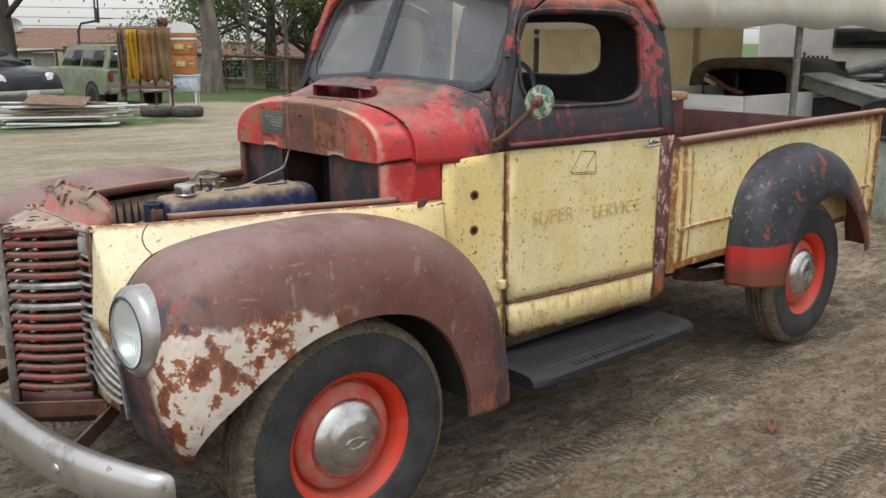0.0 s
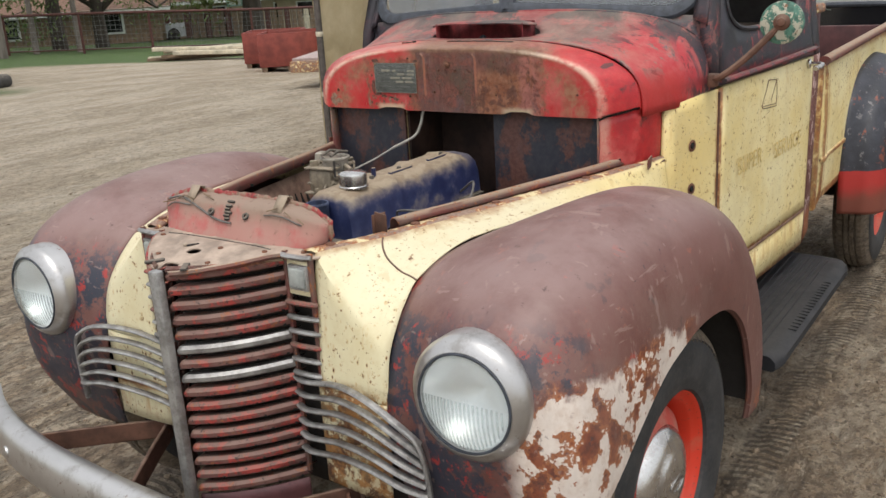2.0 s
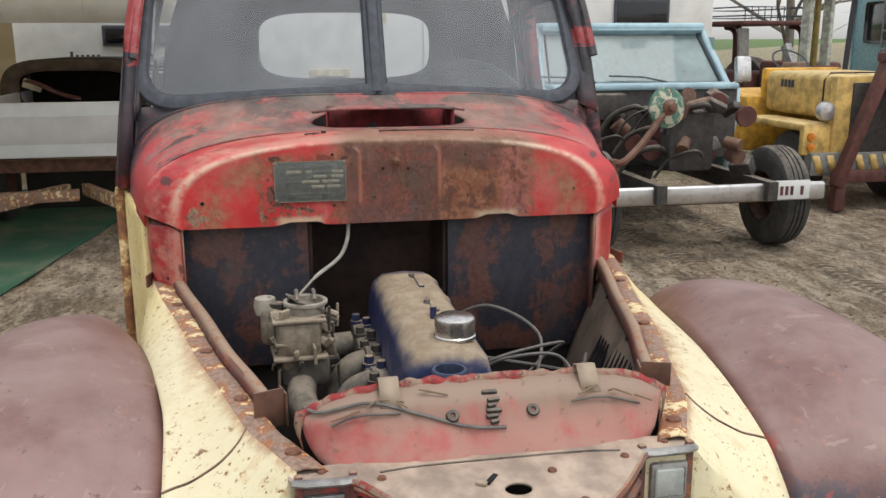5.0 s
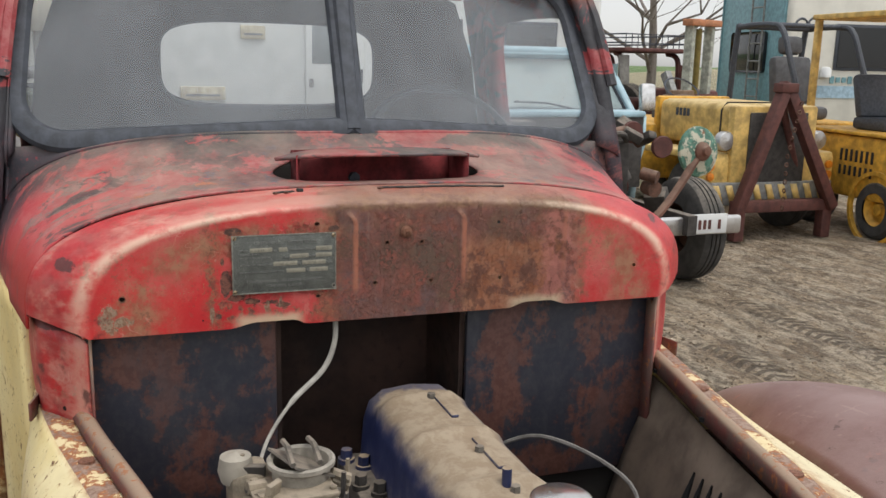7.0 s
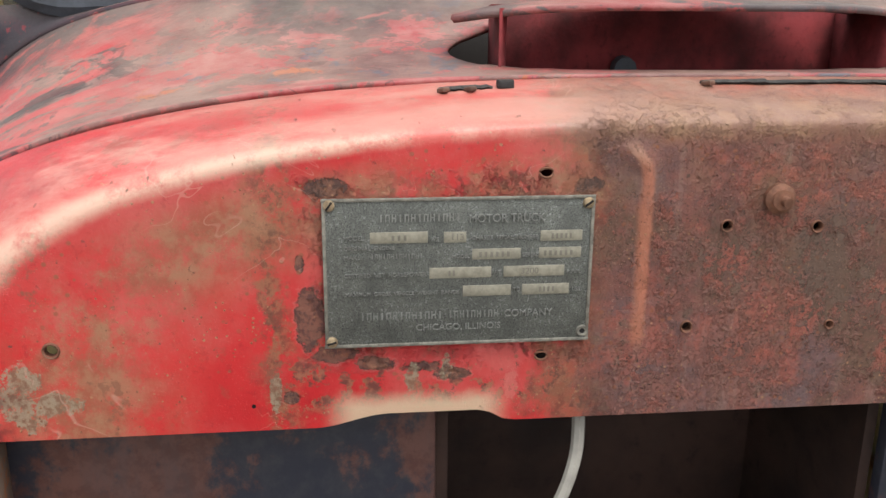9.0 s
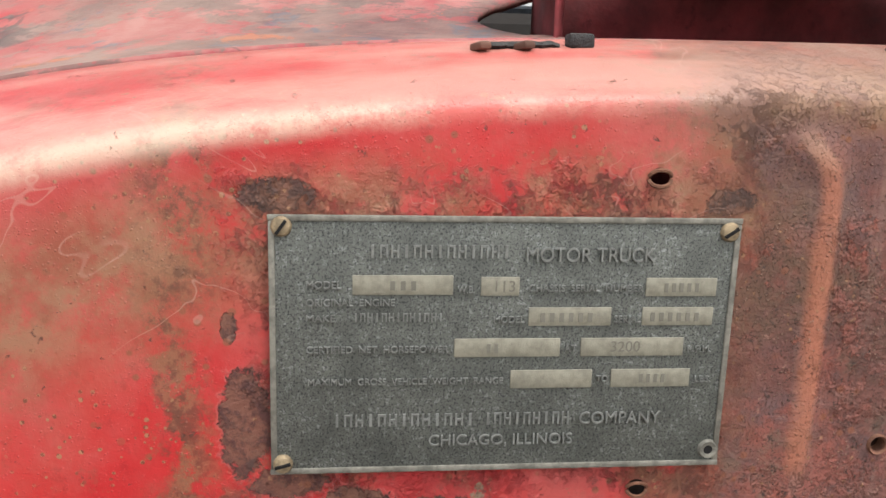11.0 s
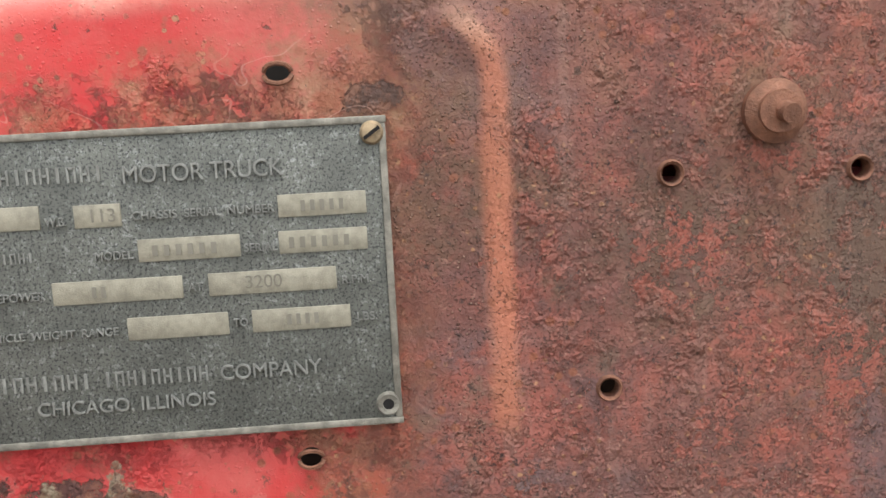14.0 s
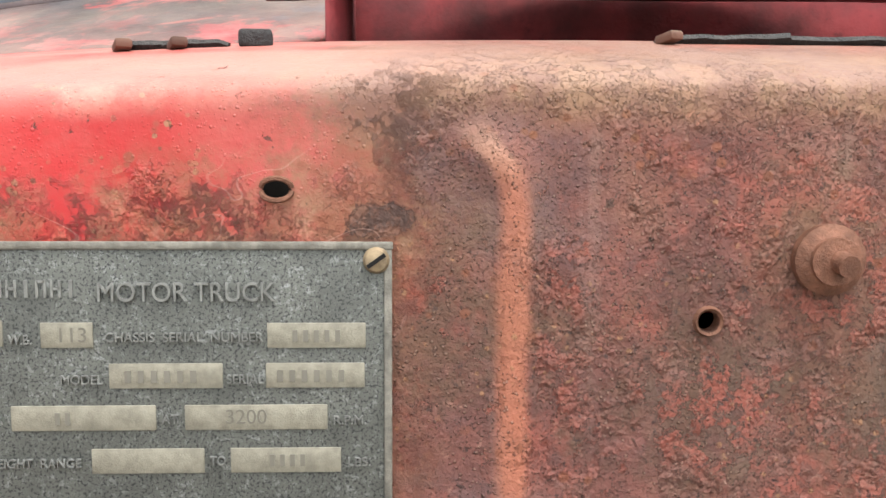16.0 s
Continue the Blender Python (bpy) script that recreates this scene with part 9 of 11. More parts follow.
for y0, y1 in ((2.64, 1.88), (-1.9, -2.7), (-3.2, -3.9)):
    wd = part("window", box(bmesh.new(), (0.03, (y0 + y1) / 2, 1.545 if y0 > 0 else 1.75), (0.03, y0 - y1, 0.22 if y0 > 0 else 0.42), bevel=0.012, seg=3), SEAL, rv)
    part("pane", box(bmesh.new(), (0.012, (y0 + y1) / 2, 1.545 if y0 > 0 else 1.75), (0.01, y0 - y1 - 0.07, 0.15 if y0 > 0 else 0.34), bevel=0.004), BLACKGLASS, wd)
part("window", box(bmesh.new(), (0.03, -1.45, 1.30), (0.03, 0.16, 0.16), bevel=0.01), SEAL, rv)


def swoosh(pts, widths, x, material):
    P = spl(pts, 8)
    W = spl([(w,) for w in widths], 8)
    bm = bmesh.new()
    quad_strip(bm, [(x, p[0], p[1] + w[0]) for p, w in zip(P, W)], [(x, p[0], p[1] - w[0]) for p, w in zip(P, W)])
    part("stripe", bm, material, rv, "painted stripe", 60, 0.003)


swoosh([(2.75, 1.08), (2.3, 1.20), (1.9, 1.28), (1.4, 1.33), (1.0, 1.35)], [0.01, 0.05, 0.06, 0.05, 0.02], 0.044, STRIPE)
swoosh([(2.75, 1.03), (2.2, 1.09), (1.7, 1.17), (1.3, 1.24), (1.0, 1.29)], [0.008, 0.02, 0.028, 0.028, 0.012], 0.043, STRIPE_DK)
for z, h, mt in ((1.175, 0.009, STRIPE_DK), (1.12, 0.022, STRIPE), (1.075, 0.012, STRIPE_DK), (1.03, 0.010, STRIPE)):
    swoosh([(3.5, z), (2.6, z), (1.8, z), (1.0, z)], [h] * 4, 0.046, mt)
# the maker's script and name as plain bars
for i in range(6):
    part("name_bar", box(bmesh.new(), (0.028, 2.97 - 0.055 * i, 1.32 + 0.01 * (i == 0)), (0.004, 0.030, 0.05 if i else 0.10)), STRIPE_DK, rv)
for i in range(6):
    part("name_bar", box(bmesh.new(), (0.028, 2.90 - 0.05 * i, 1.255), (0.004, 0.032, 0.034)), STRIPE_DK, rv)
for y in (1.6, 2.3):
    simple_wheel(rv, (0.25, y, 0.33), 0.33, 0.20, (-1, 0, 0), STEELGREY)
    simple_wheel(rv, (2.2, y, 0.33), 0.33, 0.20, (1, 0, 0), STEELGREY)
part("underside", box(bmesh.new(), (1.3, -0.45, 0.45), (2.1, 7.8, 0.3)), DARK, rv)

# blue pickup with its front sheet metal off
bt = thing("blue_pickup", "faded sky-blue pickup truck with its front fenders and hood removed", "pickup truck", (4.45, -2.64, 0))
for x, y, a in ((0.02, 0.70, 1), (0.0, -0.70, -1), (2.55, 0.66, 1), (2.55, -0.66, -1)):
    simple_wheel(bt, (x, y, 0.365), 0.365, 0.21, (0, a, 0), RUSTY, 0.5)
part("front_bumper", box(bmesh.new(), (-0.42, 0, 0.465), (0.05, 1.66, 0.125), bevel=0.02, seg=3), BUMPER, bt, "chrome front bumper")
lp = part("number_plate", box(bmesh.new(), (-0.452, -0.55, 0.48), (0.008, 0.30, 0.13), bevel=0.002), WHITE, bt, "white number plate")
for i in range(6):
    if i != 4:
        part("plate_bar", box(bmesh.new(), (-0.458, -0.45 - 0.038 * i, 0.475), (0.003, 0.022, 0.062)), OXIDE, lp)
part("frame_rail", box(bmesh.new(), (1.2, 0.40, 0.48), (3.4, 0.07, 0.13)), GREASE, bt)
part("frame_rail", box(bmesh.new(), (1.2, -0.40, 0.48), (3.4, 0.07, 0.13)), GREASE, bt)
part("axle_beam", box(bmesh.new(), (0.0, 0, 0.36), (0.10, 1.3, 0.08), bevel=0.01), RUSTY, bt)
part("firewall_panel", box(bmesh.new(), (0.78, 0, 0.83), (0.05, 1.55, 0.56), bevel=0.01), GREASE, bt)
part("cowl", box(bmesh.new(), (0.90, 0, 1.12), (0.34, 1.56, 0.05), bevel=0.02), SKYBLUE, bt)
part("heater_box", box(bmesh.new(), (0.68, 0.40, 0.98), (0.16, 0.36, 0.20), bevel=0.02), GREASE, bt)
random.seed(11)
en = part("engine", box(bmesh.new(), (0.25, 0, 0.78), (0.65, 0.34, 0.42), bevel=0.03), GREASE, bt, "greasy bare engine")
for i in range(34):
    bm = bmesh.new()
    p = Vector((random.uniform(-0.2, 0.62), random.uniform(-0.42, 0.42), random.uniform(0.58, 1.05)))
    k = i % 4
    if k == 0:
        cyl(bm, p, p + Vector((random.uniform(-0.10, 0.10), random.uniform(-0.1, 0.1), random.uniform(-0.08, 0.08))), random.uniform(0.02, 0.06), n=12)
    elif k == 1:
        tube(bm, spl([p, p + Vector((-0.08, 0.10, 0.05)), p + Vector((0.05, 0.22, -0.02)), p + Vector((0.12, 0.3, -0.16))], 5), random.uniform(0.008, 0.022), 8)
    elif k == 2:
        lathe(bm, [(0.0, 0.0), (0.07, 0.0), (0.075, 0.015), (0.05, 0.02), (0.075, 0.03), (0.07, 0.045), (0, 0.045)], p + Vector((-0.2, 0, 0)), (-1, 0.1, 0), 20)
    else:
        box(bm, p, (random.uniform(0.05, 0.16), random.uniform(0.05, 0.16), random.uniform(0.04, 0.14)), (random.uniform(-30, 30), random.uniform(-30, 30), random.uniform(0, 90)), 0.01)
    part("engine_fitting", bm, (RUSTY, GREASE, OXIDE, GREASE)[i % 4], en)
part("radiator_hose", tube(bmesh.new(), spl([(-0.1, 0.10, 1.02), (-0.05, -0.12, 1.06), (0.1, -0.25, 1.04), (0.2, -0.4, 0.95)], 6), 0.035, 10), RUSTY, en)
part("red_cable", tube(bmesh.new(), spl([(0.05, 0.02, 1.03), (0.0, 0.03, 0.90), (0.0, 0.0, 0.78), (0.02, -0.05, 0.70)], 6), 0.010, 8), plain("red_cable", (0.40, 0.03, 0.03), 0.5), en)
# cab: side walls, pillars, roof, glass
for s in (1, -1):
    def bty(z):
        return s * (0.80 - max(0, z - 1.08) * 0.16)
    bm = bmesh.new()
    fill(bm, [(0.90, 0.40), (1.90, 0.42), (1.92, 1.08), (1.86, 1.56), (1.35, 1.58), (0.95, 1.12), (0.80, 1.10), (0.80, 0.86), (0.87, 0.70)], lambda x, z: (x, bty(z), z), 0.12, [[(1.06, 1.12), (1.38, 1.50), (1.79, 1.50), (1.82, 1.12)]])
    bmesh.ops.recalc_face_normals(bm, faces=bm.faces)
    sd = part("cab_side", bm, SKYBLUE, bt, "sky-blue door and cab side", 40, 0.05)
    part("door_handle", box(bmesh.new(), (1.74, s * 0.835, 1.00), (0.12, 0.02, 0.025), bevel=0.006), CHROME, sd)
    gl = part("side_glass", box(bmesh.new(), (1.5, bty(1.3), 1.31), (0.62, 0.008, 0.38)), CAR_GLASS, sd)
    gl.visible_shadow = False
    bm = bmesh.new()
    tube(bm, [(1.05, s * 0.83, 1.10), (1.0, s * 0.93, 1.16)], 0.012, 6)
    ar = part("mirror_bracket", bm, CHROME, bt)
    part("mirror_head", box(bmesh.new(), (1.0, s * 0.94, 1.24), (0.07, 0.14, 0.22), (0, 8, 0), 0.03), CHROME, ar, "chrome mirror head")
part("roof", box(bmesh.new(), (1.60, 0, 1.585), (0.66, 1.44, 0.07), bevel=0.03, seg=3), SKYBLUE, bt)
part("roof_lip", box(bmesh.new(), (1.33, 0, 1.555), (0.12, 1.42, 0.05), (0, 25, 0), 0.015), SKYBLUE, bt)
bm = bmesh.new()
bm.faces.new([bm.verts.new(p) for p in ((0.98, 0.72, 1.14), (1.34, 0.66, 1.53), (1.34, -0.66, 1.53), (0.98, -0.72, 1.14))])
gl = part("windshield", bm, CAR_GLASS, bt)
gl.visible_shadow = False
bm = bmesh.new()
tube(bm, [(0.97, 0.73, 1.13), (1.35, 0.67, 1.54), (1.35, -0.67, 1.54), (0.97, -0.73, 1.13)], 0.022, 8, closed=True)
part("windshield_rubber", bm, SEAL, bt)
for y in (0.35, -0.25):
    part("wiper", tube(bmesh.new(), [(0.95, y, 1.15), (0.98, y + 0.20, 1.19), (0.985, y + 0.48, 1.20)], 0.008, 6), SEAL, bt)
part("cab_rear", box(bmesh.new(), (1.90, 0, 0.78), (0.05, 1.56, 0.66)), SKYBLUE, bt)
part("seat", box(bmesh.new(), (1.72, 0, 0.85), (0.2, 1.3, 0.55), bevel=0.06), plain("pale_blue_seat", (0.32, 0.44, 0.46), 0.8), bt)
part("rear_view_mirror", box(bmesh.new(), (1.32, -0.1, 1.44), (0.02, 0.22, 0.06), bevel=0.01), SEAL, bt)
part("cab_floor", box(bmesh.new(), (1.38, 0, 0.46), (1.0, 1.5, 0.05)), DARK, bt)

# yellow tow tractors
def hazard(parent, c, w, h, n, slant=0.06):
    for i in range(n):
        y = c[1] - w / 2 + w * (i + 0.5) / n
        bm = bmesh.new()
        sheet(bm, [[(c[0], y - w / n * 0.25, c[2] - h / 2), (c[0], y - w / n * 0.25 + slant, c[2] + h / 2)], [(c[0], y + w / n * 0.25, c[2] - h / 2), (c[0], y + w / n * 0.25 + slant, c[2] + h / 2)]])
        part("hazard_stripe", bm, TUG, parent, solid=0.004)


t1 = thing("tow_tractor", "yellow tow tractor with a dark radiator and roll cage", "tractor", (5.72, -5.03, 0), 0)
part("hood", box(bmesh.new(), (0.55, 0, 0.98), (1.15, 0.86, 0.40), bevel=0.07, seg=3), TUG, t1, "dusty yellow hood")
part("hood_seam", tube(bmesh.new(), [(0.12, y, z) for y, z in ((0.435, 0.85), (0.435, 1.12), (0.38, 1.185), (-0.38, 1.185), (-0.435, 1.12), (-0.435, 0.85))], 0.008, 6), DARK, t1)
part("grille_frame", box(bmesh.new(), (-0.04, 0, 0.80), (0.10, 0.90, 0.74), bevel=0.03), TUG, t1)
part("radiator", box(bmesh.new(), (-0.09, -0.02, 0.80), (0.03, 0.62, 0.62), bevel=0.01), GREASE, t1, "dark radiator core")
part("front_beam", box(bmesh.new(), (-0.06, 0, 0.40), (0.12, 1.30, 0.20), bevel=0.01), STEELGREY, t1)
hazard(t1, (-0.125, 0, 0.40), 1.25, 0.16, 9)
for s in (1, -1):
    fn = part("fender", box(bmesh.new(), (0.45, s * 0.56, 0.72), (1.0, 0.30, 0.07), bevel=0.03), TUG, t1)
    part("fender_face", box(bmesh.new(), (-0.02, s * 0.56, 0.60), (0.08, 0.30, 0.26), bevel=0.03), TUG, fn)
    part("headlamp", lathe(bmesh.new(), [(0.085, -0.05), (0.088, 0.0), (0.075, 0.02), (0.0, 0.03)], (-0.06, s * 0.50, 0.86), (-1, 0, 0), 22), BUMPER, fn)
    for z in (0.55, 0.64):
        part("indicator", lathe(bmesh.new(), [(0.038, 0), (0.034, 0.02), (0, 0.025)], (-0.065, s * 0.64, z), (-1, 0, 0), 16), plain("amber_lens", (0.55, 0.17, 0.01), 0.3), fn)
    simple_wheel(t1, (0.35, s * 0.50, 0.33), 0.33, 0.20, (0, s, 0), TUG_R)
    simple_wheel(t1, (2.1, s * 0.55, 0.38), 0.38, 0.24, (0, s, 0), TUG_R)
part("body_rear", box(bmesh.new(), (1.9, 0, 0.65), (1.5, 1.2, 0.55), bevel=0.04), TUG_R, t1)
part("dash", box(bmesh.new(), (1.18, 0, 1.02), (0.10, 0.84, 0.36), bevel=0.03), TUG_R, t1)
part("steering_wheel", lathe(bmesh.new(), [(0.18, -0.010), (0.192, 0.0), (0.18, 0.010), (0.17, 0.0), (0.18, -0.010)], (1.32, 0.05, 1.26), (-0.6, 0, 0.8), 26), SEAL, t1)
for i in range(4):
    part("code_bar", box(bmesh.new(), (0.62 + 0.06 * i, 0.434, 1.07), (0.04, 0.004, 0.07)), SEAL, t1)
part("toolbox", box(bmesh.new(), (1.55, -0.1, 1.0), (0.3, 0.5, 0.1), bevel=0.02), SEAL, t1)

t3 = thing("cage_tractor", "black roll-cage tractor with a grey vinyl seat", "tractor", (5.35, -6.55, 0), 0)
st = part("seat", box(bmesh.new(), (1.85, -0.05, 1.02), (0.42, 0.50, 0.14), bevel=0.05), plain("grey_vinyl", (0.07, 0.07, 0.075), 0.6), t3, "grey vinyl seat")
part("seat_back", box(bmesh.new(), (2.02, -0.05, 1.36), (0.14, 0.50, 0.52), (0, 8, 0), 0.05), plain("grey_vinyl_back", (0.075, 0.075, 0.08), 0.6), st)
part("headrest", box(bmesh.new(), (2.07, -0.05, 1.74), (0.12, 0.28, 0.20), (0, 8, 0), 0.05), plain("grey_vinyl_rest", (0.08, 0.08, 0.085), 0.6), st)
for s in (1, -1):
    part("cage_bar", tube(bmesh.new(), spl([(1.15, s * 0.46, 0.95), (1.45, s * 0.46, 1.60), (1.60, s * 0.46, 1.88), (1.78, s * 0.46, 1.94), (2.25, s * 0.46, 1.93), (2.33, s * 0.46, 1.85), (2.40, s * 0.46, 0.9)], 5), 0.032, 8), SEAL, t3, "black tube cage")
for x, z in ((1.78, 1.94), (2.25, 1.93)):
    part("cage_cross", cyl(bmesh.new(), (x, -0.46, z), (x, 0.46, z), 0.028), SEAL, t3)
for x in (1.95, 2.15):
    part("lamp_hoop", tube(bmesh.new(), [(x, -0.25 + 0.09 * math.cos(a), 1.95 + 0.09 * math.sin(a)) for a in np.linspace(0, math.pi, 9)], 0.014, 6), SEAL, t3)
part("base", box(bmesh.new(), (2.0, 0, 0.6), (1.4, 0.9, 0.7), bevel=0.04), TUG_R, t3)
for s in (1, -1):
    simple_wheel(t3, (2.2, s * 0.5, 0.34), 0.34, 0.2, (0, s, 0), TUG_R)

# steel A-frame standing in front of it
af = thing("steel_a_frame", "dark red steel A-frame with a hanging chain", "lifting frame", (5.47, -5.08, 0), 0)
for s in (1, -1):
    part("leg", box(bmesh.new(), (0, s * 0.26 + 0.06, 0.80), (0.10, 0.09, 1.22), (s * 25 - 5, 0, 0), 0.008), OXIDE, af)
part("brace", cyl(bmesh.new(), (0.08, 0.10, 1.25), (0.22, -0.35, 0.35), 0.032), OXIDE, af)
part("head_plate", box(bmesh.new(), (0, 0.12, 1.33), (0.12, 0.18, 0.08), bevel=0.01), OXIDE, af)
part("foot_bar", box(bmesh.new(), (0.05, 0, 0.30), (0.10, 1.05, 0.10), bevel=0.008), OXIDE, af)
for s in (1, -1):
    part("foot", box(bmesh.new(), (0.05, s * 0.47, 0.13), (0.10, 0.10, 0.26), bevel=0.008), OXIDE, af)
for i in range(13):
    z = 1.20 - 0.075 * i
    part("chain_link", lathe(bmesh.new(), [(0.016, -0.006), (0.024, 0.0), (0.016, 0.006), (0.010, 0.0), (0.016, -0.006)], (-0.07, 0.16 * min(1, i / 6) * 0.6, z), (1, 0, 0) if i % 2 else (0, 1, 0), 10), RUSTY, af)

t2 = thing("yellow_forklift", "rusty yellow forklift with an overhead guard", "forklift", (4.95, -6.50, 0), -6)
part("body", box(bmesh.new(), (0.6, 0.15, 0.62), (1.7, 1.0, 0.58), bevel=0.05), TUG_R, t2, "rust-stained yellow body")
part("front_deck", box(bmesh.new(), (-0.05, 0.42, 0.70), (0.5, 0.42, 0.44), bevel=0.02), TUG_R, t2)
part("deck_plate", box(bmesh.new(), (0.55, 0.15, 0.925), (1.75, 1.05, 0.03), bevel=0.008), TUG_R, t2)
for k, (x, y) in enumerate(((0.15, 0.62), (0.15, -0.35), (1.35, 0.62), (1.35, -0.35))):
    part("guard_post", box(bmesh.new(), (x, y, 1.45), (0.06, 0.06, 1.05), (0, 0, 0), 0.008), TUG, t2, "yellow guard post")
part("guard_roof", box(bmesh.new(), (0.75, 0.14, 1.985), (1.3, 1.05, 0.05), bevel=0.01), TUG, t2)
part("seat_base", box(bmesh.new(), (0.75, 0.2, 1.0), (0.45, 0.45, 0.12), bevel=0.04), SEAL, t2)
part("seat_back", box(bmesh.new(), (0.95, 0.2, 1.25), (0.10, 0.45, 0.42), (0, 16, 0), 0.04), SEAL, t2)
part("steering_wheel", lathe(bmesh.new(), [(0.17, -0.010), (0.18, 0.0), (0.17, 0.010), (0.16, 0.0), (0.17, -0.010)], (0.30, 0.0, 1.35), (-0.4, 0, 0.9), 24), SEAL, t2)
part("steering_column", cyl(bmesh.new(), (0.31, 0, 1.34), (0.15, 0, 0.93), 0.025), TUG, t2)
for i in range(7):
    part("louvre", box(bmesh.new(), (0.35 + 0.07 * i, 0.653, 0.72), (0.035, 0.006, 0.11), bevel=0.004), DARK, t2)
    part("louvre", box(bmesh.new(), (0.35 + 0.07 * i, 0.653, 0.58), (0.035, 0.006, 0.09), bevel=0.004), DARK, t2)
for x, y, r in ((0.25, 0.55, 0.27), (0.25, -0.40, 0.27), (1.25, 0.55, 0.27)):
    simple_wheel(t2, (x, y, r), r, 0.22, (0, 1 if y > 0 else -1, 0), TUG_R)
part("wheel_arch", lathe(bmesh.new(), [(0.30, -0.02), (0.335, -0.02), (0.335, 0.02), (0.30, 0.02), (0.30, -0.02)], (0.25, 0.655, 0.28), (0, 1, 0), 30), TUG_R, t2)
part("headlamp", lathe(bmesh.new(), [(0.07, -0.04), (0.075, 0.0), (0.06, 0.02), (0, 0.025)], (-0.30, 0.55, 1.02), (-1, 0, 0), 20), BUMPER, t2)

# red tractor with a canopy, forklift mast behind the tow tractor
rt = thing("red_tractor", "old dark red tractor with a canopy frame and mesh rack", "tractor", (10.7, -6.9, 0), 10)
for x, y in ((0, 0.55), (0, -0.55), (1.5, 0.55), (1.5, -0.55)):
    part("canopy_post", tube(bmesh.new(), spl([(x, y, 0.8), (x, y, 1.45), (x + 0.06, y * 0.97, 1.62), (x + 0.2, y * 0.9, 1.66)], 4), 0.040, 8), OXIDE, rt)
part("canopy_roof", box(bmesh.new(), (0.75, 0, 1.70), (1.9, 1.35, 0.06), bevel=0.02), OXIDE, rt)
for z in (1.80, 1.92):
    part("rack_rail", tube(bmesh.new(), [(-0.15, -0.62, z), (-0.15, 0.62, z), (1.65, 0.62, z), (1.65, -0.62, z)], 0.012, 6, closed=True), SEAL, rt)
for i in range(12):
    part("rack_post", cyl(bmesh.new(), (-0.15, -0.62 + 1.24 * i / 11, 1.73), (-0.15, -0.62 + 1.24 * i / 11, 1.93), 0.007, n=6), SEAL, rt)
part("hood", box(bmesh.new(), (-0.6, 0.0, 0.95), (1.1, 0.5, 0.45), bevel=0.06), OXIDE, rt)
part("body", box(bmesh.new(), (0.8, 0, 0.75), (1.6, 0.9, 0.5), bevel=0.05), OXIDE, rt)
part("exhaust", cyl(bmesh.new(), (-0.75, 0.1, 1.1), (-0.75, 0.1, 1.50), 0.05, n=12), OXIDE, rt)
part("loader_arm", box(bmesh.new(), (-0.9, 0.35, 1.05), (0.12, 0.10, 0.8), (0, 30, 0), 0.01), STEELGREY, rt)
for s in (1, -1):
    simple_wheel(rt, (1.3, s * 0.7, 0.6), 0.6, 0.32, (0, s, 0), OXIDE)
    simple_wheel(rt, (-0.8, s * 0.5, 0.36), 0.36, 0.2, (0, s, 0), OXIDE)
part("cloth", box(bmesh.new(), (-0.1, 0.58, 1.42), (0.05, 0.18, 0.42), (0, 5, 0), 0.02), plain("grey_rag", (0.22, 0.21, 0.19), 0.9), rt)
fm = thing("forklift_mast", "weathered grey forklift mast with an orange top beam", "forklift mast", (8.9, -6.45, 0), 20)
for s in (1, -1):
    part("mast_rail", box(bmesh.new(), (0, s * 0.20, 1.0), (0.12, 0.07, 2.0), bevel=0.008), plain("flaking_grey_paint", (0.30, 0.31, 0.26), 0.7, 0, 0.5, 14), fm)
part("top_beam", box(bmesh.new(), (-0.03, 0, 2.02), (0.16, 0.62, 0.08), bevel=0.01), plain("faded_orange_beam", (0.40, 0.17, 0.08), 0.7), fm)
part("ram", cyl(bmesh.new(), (0, 0.02, 0.0), (0, 0.02, 1.95), 0.04, n=14), plain("olive_brass_ram", (0.20, 0.15, 0.04), 0.5, 0.3), fm)
part("carriage", box(bmesh.new(), (-0.05, 0, 0.9), (0.08, 0.5, 0.5), bevel=0.01), OXIDE, fm)
cv = thing("covered_bundle", "tattered grey and brown cloth-covered bundle with a wooden top", "bundle", (8.15, -5.70, 0))
part("cover", lathe(bmesh.new(), [(0.26, 0.55), (0.27, 0.8), (0.24, 1.05), (0.18, 1.16), (0.0, 1.20)], (0, 0, 0), (0, 0, 1), 18), mat_canvas("tattered_cloth", (0.16, 0.11, 0.09), (0.30, 0.25, 0.21)), cv)
part("base", cyl(bmesh.new(), (0, 0, 0), (0, 0, 0.56), 0.24), DARK, cv)
part("wooden_top", box(bmesh.new(), (-0.05, 0, 1.17), (0.1, 0.3, 0.10), bevel=0.02), WOOD, cv)

# second trailer, white and teal
TEAL = plain("teal_panel", (0.13, 0.26, 0.29), 0.4)
r2 = thing("camper_trailer", "white and teal camper trailer with a rear ladder", "trailer", (10.756, -13.598, 0), -100)
part("body", box(bmesh.new(), (0, 1.2, 1.75), (7.5, 2.4, 2.5), bevel=0.08, seg=3), plain("cream_white_siding", (0.62, 0.60, 0.53), 0.45, 0, 0.08, 3), r2)
part("rear_panel", box(bmesh.new(), (-3.76, 1.2, 1.75), (0.03, 2.2, 2.3), bevel=0.05), TEAL, r2, "teal rear wall")
part("rear_window", box(bmesh.new(), (-3.785, 1.2, 1.75), (0.02, 1.2, 0.7), bevel=0.06), BLACKGLASS, r2)
